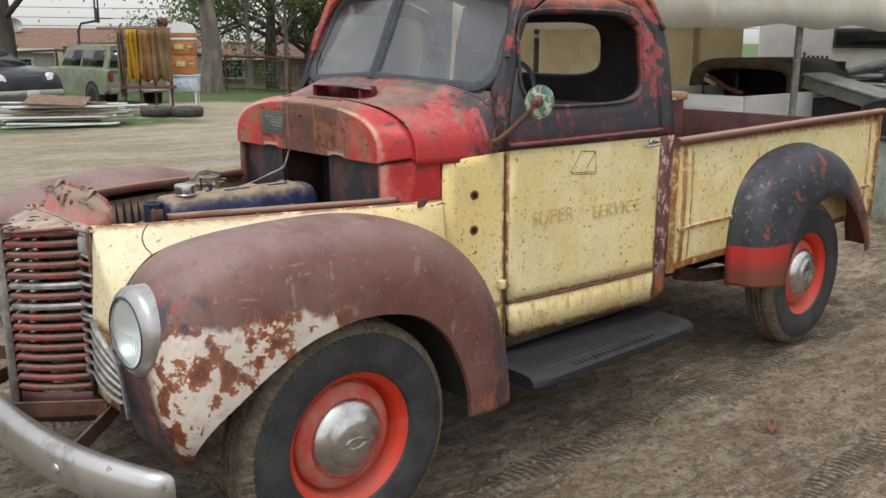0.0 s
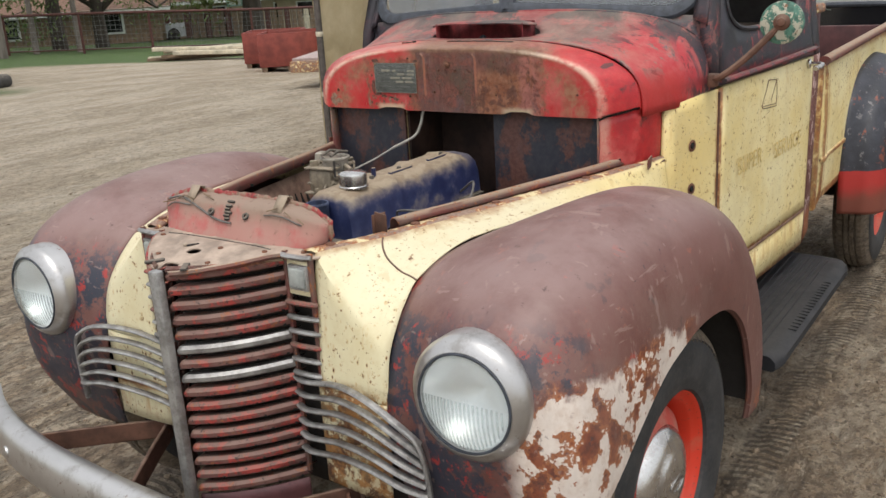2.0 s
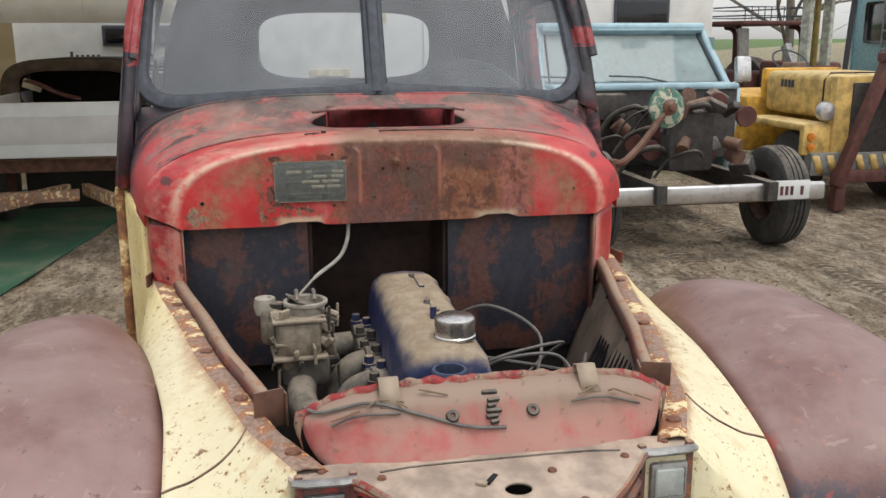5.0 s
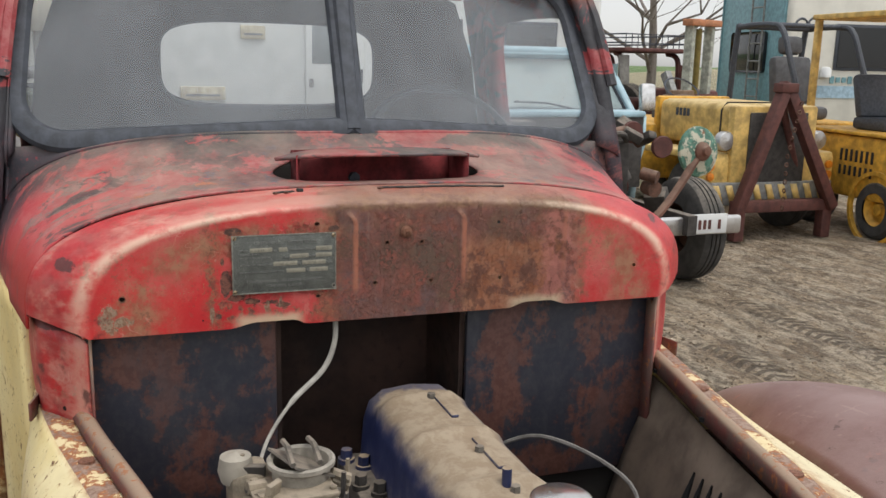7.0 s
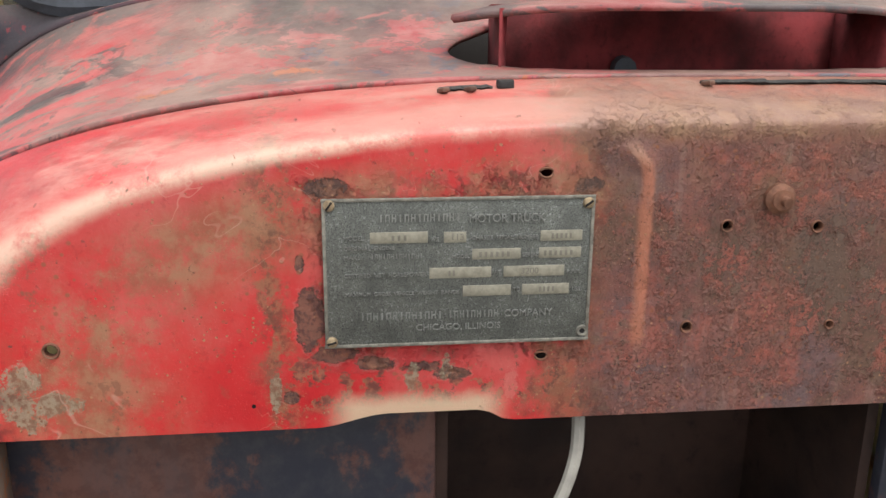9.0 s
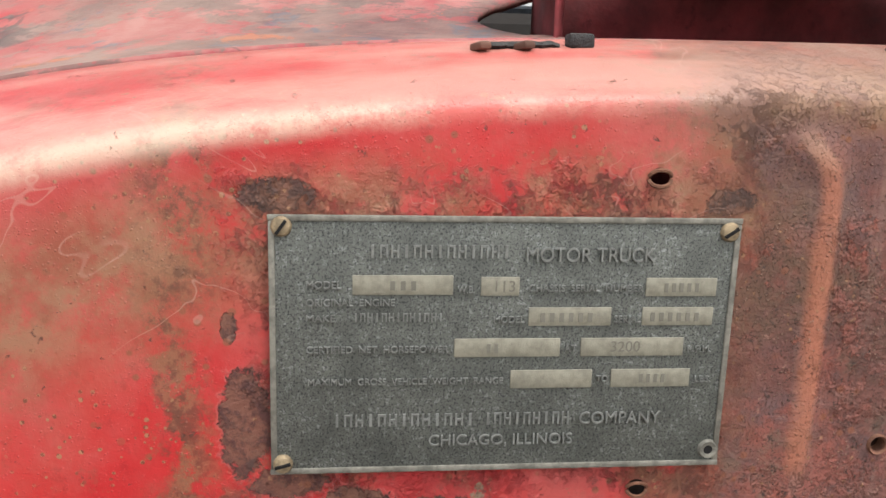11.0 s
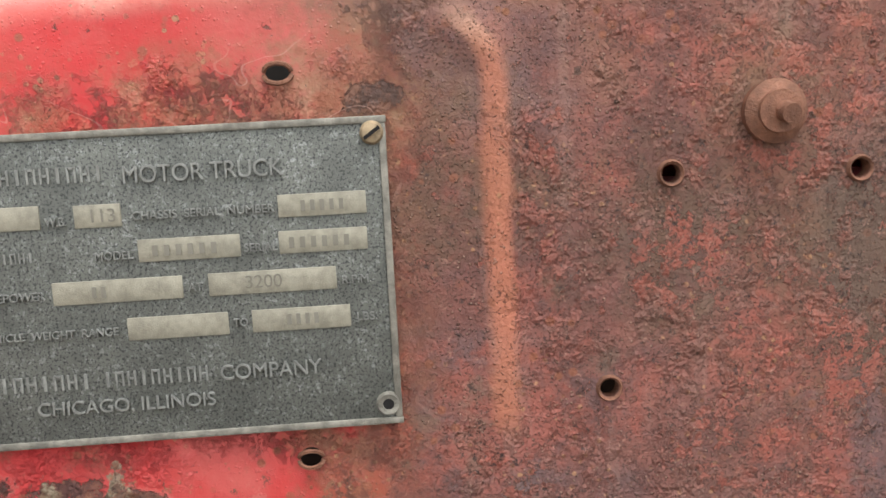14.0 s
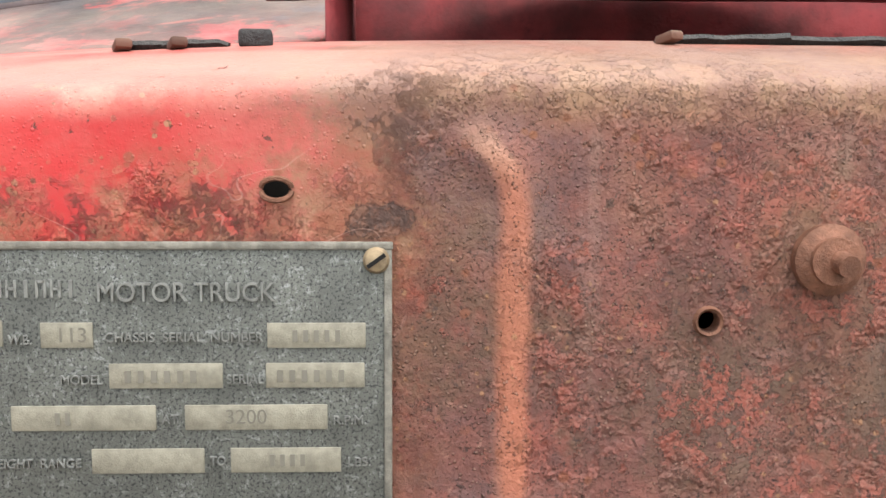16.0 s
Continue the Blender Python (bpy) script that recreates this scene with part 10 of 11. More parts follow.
for x0, x1 in ((-1.7, -2.9), (1.4, 0.2)):
    wd = part("window", box(bmesh.new(), ((x0 + x1) / 2, -0.01, 1.85), (x0 - x1, 0.03, 0.75), bevel=0.012), SEAL, r2)
    part("pane", box(bmesh.new(), ((x0 + x1) / 2, -0.03, 1.85), (x0 - x1 - 0.10, 0.012, 0.65)), BLACKGLASS, wd)
part("belt_stripe", box(bmesh.new(), (0, -0.008, 1.12), (7.4, 0.02, 0.20)), plain("pale_blue_stripe", (0.30, 0.42, 0.50), 0.5), r2)
part("purple_stripe", box(bmesh.new(), (1.0, -0.010, 0.95), (5.0, 0.02, 0.10)), plain("violet_stripe", (0.10, 0.08, 0.20), 0.5), r2)
for i in range(8):
    part("name_bar", box(bmesh.new(), (-2.9 + 0.11 * i, -0.016, 1.32), (0.075, 0.012, 0.12 if i in (0, 3, 7) else 0.085)), TEAL, r2)
for s in (0.65, 1.05):
    part("ladder_rail", cyl(bmesh.new(), (-3.86, s, 0.8), (-3.86, s, 3.05), 0.018, n=8), STEELGREY, r2)
for i in range(7):
    part("ladder_rung", cyl(bmesh.new(), (-3.86, 0.65, 1.0 + 0.3 * i), (-3.86, 1.05, 1.0 + 0.3 * i), 0.014, n=8), STEELGREY, r2)
for i in range(4):
    part("marker_light", box(bmesh.new(), (-3.76, 0.4 + 0.5 * i, 2.92), (0.05, 0.09, 0.06), bevel=0.01), plain("red_marker", (0.22, 0.03, 0.02), 0.4), r2)
part("roof_unit", box(bmesh.new(), (0.5, 1.2, 3.12), (0.9, 0.8, 0.26), bevel=0.05), SEAL, r2)
part("vent_cap", lathe(bmesh.new(), [(0.09, 0), (0.09, 0.12), (0.06, 0.16), (0, 0.17)], (-3.05, -0.06, 1.36), (0, 0, 1), 16), WHITE, r2)
for x in (0.6, -0.4):
    simple_wheel(r2, (x, 0.12, 0.33), 0.33, 0.2, (0, -1, 0), STEELGREY)

# ---- across the yard: vehicles, piles, fence, trees, houses ----
def car(name, label, at, turn, L, W, body_pts, roof_pts, paint, wheels, wr, side_windows, rear_glass, front_glass, zs=1.0):
    """A car from its side outline: lower body, glasshouse, wheels, windows, lamps. Local x runs forward."""
    c = thing(name, label, "car", at, turn)
    w = W / 2
    bm = bmesh.new()
    P = spl(body_pts, 3)
    ring = [(p[0], p[1]) for p in P]
    rows = []
    for k, y in ((0.90, -w), (0.975, -w * 0.985), (1.0, -w * 0.93), (1.0, w * 0.93), (0.975, w * 0.985), (0.90, w)):
        rows.append([(x, y, 0.25 + (z - 0.25) * (k if z > 0.6 else 1.0)) for x, z in ring])
    vs = sheet(bm, rows, close_v=True)
    bm.faces.new(vs[0])
    bm.faces.new(vs[-1][::-1])
    bmesh.ops.recalc_face_normals(bm, faces=bm.faces)
    body = part("body", bm, paint, c, "", 35)
    bm = bmesh.new()
    ring = [(p[0], p[1]) for p in spl(roof_pts, 3)]
    z0 = min(z for _, z in ring)
    zt = max(z for _, z in ring)
    vs = sheet(bm, [[(x, s * (w * 0.96 - (z - z0) / (zt - z0) * w * 0.22), z) for x, z in ring] for s in (-1, -0.6, 0.6, 1)])
    bm.faces.new(vs[0])
    bm.faces.new(vs[-1][::-1])
    bmesh.ops.recalc_face_normals(bm, faces=bm.faces)
    cab = part("glasshouse", bm, paint, c, "", 35)
    for s in (-1, 1):
        for poly in side_windows:
            bm = bmesh.new()
            vs = [bm.verts.new((x, s * (w * 0.96 - (z - z0) / (zt - z0) * w * 0.22 + 0.012), z)) for x, z in poly]
            bm.faces.new(vs if s < 0 else vs[::-1])
            part("side_window", bm, BLACKGLASS, cab, solid=0.006)
    for g in (rear_glass, front_glass):
        (xa, za), (xb, zb) = g
        ya, yb = w * 0.90 - (za - z0) / (zt - z0) * w * 0.22, w * 0.90 - (zb - z0) / (zt - z0) * w * 0.22
        d = 0.015 if xa > xb else -0.015
        bm = bmesh.new()
        bm.faces.new([bm.verts.new(p) for p in ((xa + d, -ya, za), (xa + d, ya, za), (xb + d, yb, zb), (xb + d, -yb, zb))])
        part("glass", bm, BLACKGLASS, cab, solid=0.006)
    for x in wheels:
        for s in (-1, 1):
            part("wheel_arch", cyl(bmesh.new(), (x, s * (w - 0.10), wr), (x, s * (w + 0.004), wr), wr * 1.13, n=28), DARK, c)
            simple_wheel(c, (x, s * (w - 0.09), wr), wr, 0.20, (0, s, 0), STEELGREY, 0.62)
    return c


SILVER, BLACKP, OLIVE = plain("silver_car_paint", (0.46, 0.47, 0.49), 0.3, 0.2, 0.08, 5), plain("black_car_paint", (0.016, 0.018, 0.022), 0.2, 0, 0.2, 4), plain("dull_olive_paint", (0.19, 0.215, 0.145), 0.55, 0, 0.25, 5, dust=0.3)
LAMP_RED, LAMP_CLEAR = plain("red_tail_lamp", (0.20, 0.012, 0.015), 0.25), plain("clear_lamp", (0.72, 0.73, 0.72), 0.15)


def far_z(x, y):
    return ground_z(x, y)


# silver sedan in the field
sx, sy = 31.8, 38.3
sd = car("silver_sedan", "silver four-door sedan parked on grass behind the fence", (sx, sy, far_z(sx, sy) - 0.03), 172, 5.2, 1.85,
         [(-2.6, 0.40), (-2.55, 0.85), (-2.2, 0.97), (-1.2, 0.98), (0.9, 0.98), (2.2, 0.88), (2.55, 0.75), (2.6, 0.42), (2.3, 0.25), (-2.3, 0.25)],
         [(-1.55, 0.95), (-1.15, 1.36), (-0.9, 1.42), (0.25, 1.42), (0.5, 1.36), (1.15, 0.95)], SILVER, (-1.55, 1.50), 0.33,
         [[(-1.0, 1.0), (-0.85, 1.34), (-0.62, 1.36), (-0.62, 1.0)], [(-0.55, 1.0), (-0.55, 1.36), (0.02, 1.36), (0.05, 1.0)], [(0.12, 1.0), (0.10, 1.36), (0.38, 1.33), (0.82, 1.0)]],
         ((-1.50, 1.0), (-1.16, 1.34)), ((1.08, 1.0), (0.52, 1.34)))
for s in (-1, 1):
    part("tail_lamp", box(bmesh.new(), (-2.60, s * 0.68, 0.75), (0.06, 0.42, 0.20), bevel=0.02), LAMP_RED, sd)
part("tail_panel", box(bmesh.new(), (-2.59, 0, 0.75), (0.05, 1.0, 0.16), bevel=0.01), LAMP_RED, sd)
part("rear_bumper", box(bmesh.new(), (-2.62, 0, 0.50), (0.14, 1.84, 0.16), bevel=0.04), SILVER, sd)
part("front_bumper", box(bmesh.new(), (2.60, 0, 0.48), (0.14, 1.84, 0.16), bevel=0.04), SILVER, sd)

# olive wagon and black car on the far side of the drive
ow = car("olive_wagon", "dull olive green two-door utility wagon with a dusty roof", (8.61, 22.70, far_z(8.61, 22.70)), 94, 4.3, 1.8,
         [(-2.1, 0.55), (-2.12, 0.98), (-2.0, 1.10), (0.6, 1.10), (1.9, 1.08), (2.1, 0.98), (2.12, 0.55), (1.9, 0.45), (-1.9, 0.45)],
         [(-2.08, 1.05), (-2.02, 1.62), (-1.85, 1.70), (0.30, 1.70), (0.50, 1.62), (0.85, 1.05)], OLIVE, (-1.25, 1.35), 0.37,
         [[(-1.85, 1.16), (-1.82, 1.58), (-0.62, 1.58), (-0.62, 1.16)], [(-0.50, 1.16), (-0.50, 1.58), (0.38, 1.56), (0.62, 1.16)]],
         ((-2.08, 1.15), (-2.03, 1.58)), ((0.80, 1.14), (0.54, 1.58)))
for s in (-1, 1):
    part("tail_lamp", box(bmesh.new(), (-2.13, s * 0.78, 0.90), (0.05, 0.12, 0.24), bevel=0.015), LAMP_RED, ow)
part("rear_bumper", box(bmesh.new(), (-2.2, 0, 0.55), (0.12, 1.7, 0.14), bevel=0.02), STEELGREY, ow)
part("plate_bar", box(bmesh.new(), (-2.145, -0.35, 0.80), (0.02, 0.30, 0.14), bevel=0.005), WHITE, ow)
part("roof_rack", tube(bmesh.new(), [(-1.6, -0.6, 1.76), (-1.6, 0.6, 1.76), (0.1, 0.6, 1.76), (0.1, -0.6, 1.76)], 0.015, 6, closed=True), SEAL, ow)
bc = car("black_car", "glossy black small car with a chrome bumper and pale headlamps", (4.6, 20.4, far_z(4.6, 20.4)), -72, 4.2, 1.75,
         [(-2.0, 0.45), (-2.0, 1.0), (-1.8, 1.08), (0.9, 1.08), (1.7, 1.0), (2.05, 0.85), (2.12, 0.50), (1.9, 0.28), (-1.9, 0.28)],
         [(-1.9, 1.05), (-1.75, 1.50), (-1.4, 1.58), (-0.1, 1.58), (0.25, 1.48), (1.05, 1.05)], BLACKP, (-1.25, 1.35), 0.33,
         [[(-1.7, 1.10), (-1.6, 1.46), (-0.75, 1.50), (-0.75, 1.10)], [(-0.65, 1.10), (-0.65, 1.50), (0.10, 1.46), (0.65, 1.10)]],
         ((-1.88, 1.1), (-1.76, 1.46)), ((1.0, 1.08), (0.28, 1.46)))
for s in (-1, 1):
    part("headlamp", lathe(bmesh.new(), [(0.17, -0.05), (0.16, 0.02), (0.0, 0.06)], (2.02, s * 0.66, 0.78), (1, s * 0.35, 0.1), 20), LAMP_CLEAR, bc, "pale oval headlamp")
part("grille", box(bmesh.new(), (2.07, 0, 0.76), (0.08, 0.75, 0.26), bevel=0.04), SEAL, bc)
part("chrome_bumper", box(bmesh.new(), (2.14, 0, 0.50), (0.08, 1.7, 0.14), bevel=0.03), BUMPER, bc)
part("plate_bar", box(bmesh.new(), (2.19, 0.05, 0.50), (0.02, 0.30, 0.14), bevel=0.004), WHITE, bc)

# wheeled bin
bn = thing("wheeled_bin", "black plastic wheeled rubbish bin", "bin", (3.75, 17.2, far_z(3.75, 17.2)), 20)
bm = bmesh.new()
sheet(bm, [[(sx * k, sy * k, z) for sx, sy in ((-0.3, -0.3), (0.3, -0.3), (0.3, 0.3), (-0.3, 0.3))] for z, k in ((0.06, 0.8), (0.55, 0.92), (1.0, 1.0), (1.02, 1.06))], close_v=True)
part("tub", bm, SEAL, bn, smooth=30)
part("lid", box(bmesh.new(), (0, 0, 1.05), (0.68, 0.66, 0.06), (3, 0, 0), 0.02), SEAL, bn)
for s in (-1, 1):
    part("wheel", cyl(bmesh.new(), (0.26, s * 0.24, 0.1), (0.26, s * 0.29, 0.1), 0.1, n=16), TYRE2, bn)

# rack hung with cloth, trunks stacked on an old stove, tyres, board pile
rk = thing("steel_rack", "steel rack hung with tan and ochre cloth", "rack", (7.2, 16.65, far_z(7.2, 16.65)), -30)
for x in (-0.45, -0.12, 0.20, 0.55):
    part("post", cyl(bmesh.new(), (x, 0, 0), (x, 0, 1.70), 0.03, n=8), RUSTY, rk)
part("top_bar", cyl(bmesh.new(), (-0.95, 0, 1.72), (0.6, 0, 1.72), 0.025, n=8), WOOD, rk)
part("shelf", box(bmesh.new(), (0.05, 0.15, 0.45), (1.15, 0.6, 0.06)), RUSTY, rk)
for x0, w, z0, mt in ((-0.47, 0.16, 0.3, WOOD), (-0.24, 0.24, 0.60, plain("ochre_cloth", (0.46, 0.27, 0.02), 0.8)), (0.08, 0.40, 0.60, mat_canvas("orange_tan_cloth", (0.36, 0.18, 0.06), (0.48, 0.29, 0.13))), (0.37, 0.44, 0.60, mat_canvas("tan_cloth", (0.30, 0.20, 0.10), (0.38, 0.27, 0.16)))):
    bm = bmesh.new()
    sheet(bm, [[(x0 - w / 2 + w * i / 10, -0.06 + 0.05 * math.sin(i * 1.7 + z * 1.5) + 0.03 * math.sin(z * 5 + i), z + 0.05 * math.sin(i * 0.9 + x0 * 9) * (1.7 - z)) for z in np.linspace(z0, 1.70, 10)] for i in range(11)])
    part("cloth", bm, mt, rk, "hanging cloth", 60, 0.01)
part("coil", tube(bmesh.new(), [(-0.1, -0.1, 0.42), (0.2, -0.12, 0.40), (0.45, -0.1, 0.43)], 0.03, 8), WHITE, rk)
sv = thing("old_stove", "pale blue enamel stove on thin legs", "stove", (8.25, 16.95, far_z(8.25, 16.95)), -35)
part("body", box(bmesh.new(), (0, 0, 0.53), (0.68, 0.5, 0.36), bevel=0.02), plain("pale_blue_enamel", (0.50, 0.58, 0.66), 0.35, 0, 0.12, 5), sv)
part("oven_door", box(bmesh.new(), (0, -0.255, 0.52), (0.46, 0.02, 0.24), bevel=0.01), plain("pale_blue_door", (0.46, 0.55, 0.64), 0.35), sv)
part("top", box(bmesh.new(), (0, 0, 0.725), (0.74, 0.56, 0.03), bevel=0.008), WHITE, sv)
for x in (-0.29, 0.29):
    for y in (-0.2, 0.2):
        part("leg", cyl(bmesh.new(), (x, y, 0), (x * 0.97, y, 0.37), 0.022, 0.03, 8), WHITE, sv)
tk = thing("trunk_stack", "orange-brown wooden drawer trunk with a white domed lid", "trunk", (8.25, 16.95, far_z(8.25, 16.95) + 0.745), -35)
ORW = plain("orange_brown_wood", (0.36, 0.15, 0.045), 0.55, 0, 0.35, 6)
part("lower_case", box(bmesh.new(), (0, 0, 0.22), (0.62, 0.45, 0.42), bevel=0.015), ORW, tk)
part("upper_case", box(bmesh.new(), (0, 0, 0.60), (0.62, 0.45, 0.32), bevel=0.015), ORW, tk)
part("white_band", box(bmesh.new(), (0, 0, 0.80), (0.66, 0.48, 0.05), bevel=0.008), WHITE, tk)
part("wood_band", box(bmesh.new(), (0, 0, 0.88), (0.63, 0.46, 0.10), bevel=0.008), ORW, tk)
bm = bmesh.new()
sheet(bm, [[(0.32 * math.cos(a), y, 0.93 + 0.24 * math.sin(a)) for a in np.linspace(0, math.pi, 14)] for y in (-0.235, 0.235)])
for y in (-0.235, 0.235):
    bm.faces.new([bm.verts.new((0.32 * math.cos(a), y, 0.93 + 0.24 * math.sin(a))) for a in np.linspace(0, math.pi, 14)])
part("domed_lid", bm, WHITE, tk, "white domed lid")
for x, z in ((-0.02, 0.62), (0.0, 0.24)):
    part("paper_label", box(bmesh.new(), (x, -0.235, z), (0.20, 0.008, 0.12), bevel=0.002), plain("cream_label", (0.50, 0.44, 0.18), 0.7), tk)
for x in (-0.23, 0.23):
    for z in (0.24, 0.62):
        part("handle", box(bmesh.new(), (x, -0.24, z), (0.10, 0.02, 0.035), bevel=0.008), PALEWOOD, tk)
for i, (x, y, z) in enumerate(((6.45, 14.5, 0.0), (6.92, 14.2, 0.0))):
    ty = thing("scrap_tyre_casing", "old black tyre lying flat on the grass", "tyre", (x, y, far_z(x, y) + 0.10 + z), 20 * i, "tyres by the stove")
    part("carcass", lathe(bmesh.new(), [(0.20, -0.08), (0.30, -0.10), (0.335, -0.06), (0.34, 0.0), (0.335, 0.06), (0.30, 0.10), (0.20, 0.08), (0.22, 0.0), (0.20, -0.08)], (0, 0, 0), (0, 0, 1), 28), TYRE2, ty)
random.seed(21)
for i in range(26):
    a = random.uniform(-6, 6)
    L = random.uniform(1.5, 2.3)
    x, y = 4.25 + random.uniform(-0.3, 0.3), 13.6 + random.uniform(-0.4, 0.5)
    z = far_z(x, y) + 0.06 + 0.028 * (i // 2)
    bd = thing("loose_board", "weathered pale board in a low pile", "board", (x, y, z), -28 + a, "boards in the pile")
    part("plank", box(bmesh.new(), (0, 0, 0), (L, random.uniform(0.10, 0.22), 0.028), (random.uniform(-3, 3), random.uniform(-1.5, 1.5), 0), 0.004), WHITE if i % 3 else WOOD, bd)
pw = thing("plywood_sheet", "brown plywood sheet on top of the board pile", "plywood", (4.15, 13.45, 0.46), -30)
part("sheet", box(bmesh.new(), (0, 0, 0), (1.0, 0.7, 0.018), (9, 3, 0)), WOOD, pw)

# basketball hoop
bh = thing("basketball_hoop", "black steel basketball hoop on a bent post", "basketball hoop", (10.08, 28.14, far_z(10.08, 28.14)), -20)
part("post", tube(bmesh.new(), [(0, 0, 0), (0, 0, 2.0), (0.1, 0, 2.25), (0.6, 0, 2.35)], 0.04, 8), SEAL, bh)
bb = part("backboard_frame", tube(bmesh.new(), [(0.62 + 0.15 * y, y, z) for y, z in ((-0.4, 2.3), (0.4, 2.3), (0.4, 3.2), (-0.4, 3.2))], 0.03, 6, closed=True), SEAL, bh, "empty black backboard frame")
part("frame_brace", tube(bmesh.new(), [(0.60, -0.2, 2.3), (0.62, 0.0, 2.75), (0.64, 0.2, 2.3)], 0.02, 6), SEAL, bb)
part("rim", lathe(bmesh.new(), [(0.22, -0.01), (0.235, 0), (0.22, 0.01), (0.21, 0), (0.22, -0.01)], (0.9, 0.05, 2.42), (0, 0, 1), 24), OXIDE, bh)

# pipe fence with wire
fence = thing("pipe_fence", "rusty pipe fence with wire mesh along the field", "fence")
FP = [(8.0, 33.0), (10.5, 31.6), (13.2, 30.0), (15.6, 28.4), (17.0, 26.2), (18.6, 24.6), (21.4, 22.6), (24.2, 20.4), (27.0, 18.0), (30.0, 15.5)]
for (x, y) in FP:
    z = far_z(x, y)
    part("post", cyl(bmesh.new(), (x, y, z - 0.2), (x, y, z + 1.33), 0.045, n=8), OXIDE, fence)
for (x0, y0), (x1, y1) in zip(FP[:-1], FP[1:]):
    z0, z1 = far_z(x0, y0), far_z(x1, y1)
    part("top_rail", cyl(bmesh.new(), (x0, y0, z0 + 1.30), (x1, y1, z1 + 1.30), 0.045, n=8), OXIDE, fence)
    part("low_rail", cyl(bmesh.new(), (x0, y0, z0 + 0.12), (x1, y1, z1 + 0.12), 0.022, n=6), OXIDE, fence)
    bm = bmesh.new()
    n = int(math.hypot(x1 - x0, y1 - y0) / 0.16)
    for i in range(n):
        k = i / n
        x, y, z = x0 + (x1 - x0) * k, y0 + (y1 - y0) * k, z0 + (z1 - z0) * k
        cyl(bm, (x, y, z + 0.1), (x, y, z + 1.3), 0.005, n=3, cap=False)
    for j in range(8):
        cyl(bm, (x0, y0, z0 + 0.15 + 0.15 * j), (x1, y1, z1 + 0.15 + 0.15 * j), 0.005, n=3, cap=False)
    tagged(part("wire_mesh", bm, STEELGREY, fence), kind="stuff")

# red field bins, yellow cabinet, pale lumber, rusty beam trailer
BINRED = plain("brick_red_bin_paint", (0.20, 0.042, 0.030), 0.7, 0, 0.3, 5)
for i, (x, y) in enumerate(((12.1, 12.3), (11.3, 11.05))):
    fb = thing("field_bin", "brick-red wooden field bin on skids", "bin", (x, y, far_z(x, y)), -55, "red field bins")
    for s in (-1, 1):
        part("side", box(bmesh.new(), (0, s * 0.5, 0.44), (1.15, 0.04, 0.62), bevel=0.006), BINRED, fb)
        part("end", box(bmesh.new(), (s * 0.57, 0, 0.44), (0.04, 0.98, 0.62), bevel=0.006), BINRED, fb)
    part("floor", box(bmesh.new(), (0, 0, 0.16), (1.12, 0.96, 0.04)), BINRED, fb)
    for x2 in (-0.5, 0.0, 0.5):
        part("skid", box(bmesh.new(), (x2, 0, 0.07), (0.10, 1.0, 0.14)), WOOD, fb)
yc = thing("yellow_cabinet", "tall yellow steel cabinet with a small notice", "cabinet", (11.6, 9.75, far_z(11.6, 9.75)), -50)
part("body", box(bmesh.new(), (0, 0, 1.15), (1.2, 0.8, 2.0), bevel=0.02), plain("mustard_yellow_paint", (0.52, 0.38, 0.045), 0.55, 0, 0.15, 4), yc)
part("notice", box(bmesh.new(), (-0.1, -0.405, 1.75), (0.32, 0.01, 0.26)), plain("bright_yellow_notice", (0.62, 0.50, 0.03), 0.6), yc)
part("notice_bar", box(bmesh.new(), (-0.08, -0.413, 1.76), (0.10, 0.004, 0.13), (0, 25, 0)), DARK, yc)
part("plinth", box(bmesh.new(), (0, 0, 0.09), (1.15, 0.75, 0.18)), DARK, yc)
part("rooftop_tank", lathe(bmesh.new(), [(0.35, 0.0), (0.36, 0.5), (0.30, 0.62), (0.0, 0.70)], (0.1, 0.1, 2.15), (0, 0, 1), 24), WHITE, yc, "white tank on top")
random.seed(8)
for i in range(8):
    x, y = 14.6 + random.uniform(-0.6, 0.6), 16.6 + random.uniform(-0.4, 0.4)
    lb = thing("pale_beam", "pale cut timber beam on the grass", "beam", (x, y, far_z(x, y) + 0.10 + 0.10 * (i // 3)), -58 + random.uniform(-5, 5), "beams by the drive")
    part("timber", box(bmesh.new(), (0, 0, 0), (random.uniform(2.2, 3.6), 0.16, 0.10), (0, random.uniform(-2, 2), 0), 0.006), PALEWOOD if i % 4 else WOOD, lb)
ft = thing("flat_trailer", "rusty cream flat trailer frame with round holes", "trailer", (8.9, 6.6, far_z(8.9, 6.6)), -65)
part("side_beam", box(bmesh.new(), (0, -0.5, 0.36), (3.0, 0.08, 0.16), bevel=0.006), FLANGE, ft, "rusty cream beam")
part("deck", box(bmesh.new(), (0, 0.1, 0.46), (3.0, 1.2, 0.04), bevel=0.006), plain("grey_pink_deck", (0.36, 0.28, 0.26), 0.8), ft)
part("end_beam", box(bmesh.new(), (-1.5, 0.1, 0.36), (0.08, 1.2, 0.16), bevel=0.006), FLANGE, ft)
for i in range(3):
    part("round_hole", cyl(bmesh.new(), (-0.95 + 0.17 * i, -0.535, 0.36), (-0.95 + 0.17 * i, -0.545, 0.36), 0.042, n=16), HOLE, ft)
for s in (-1, 1):
    simple_wheel(ft, (0.9, s * 0.4, 0.22), 0.22, 0.16, (0, s, 0), RUSTY)

# ---- trees ----

def mat_leaf(name, a, b):
    m = Mat(name)
    c = m.mix(a, b, m.island())
    m.done(c, 0.6, 0.0)
    return m.thin(c, 0.45)


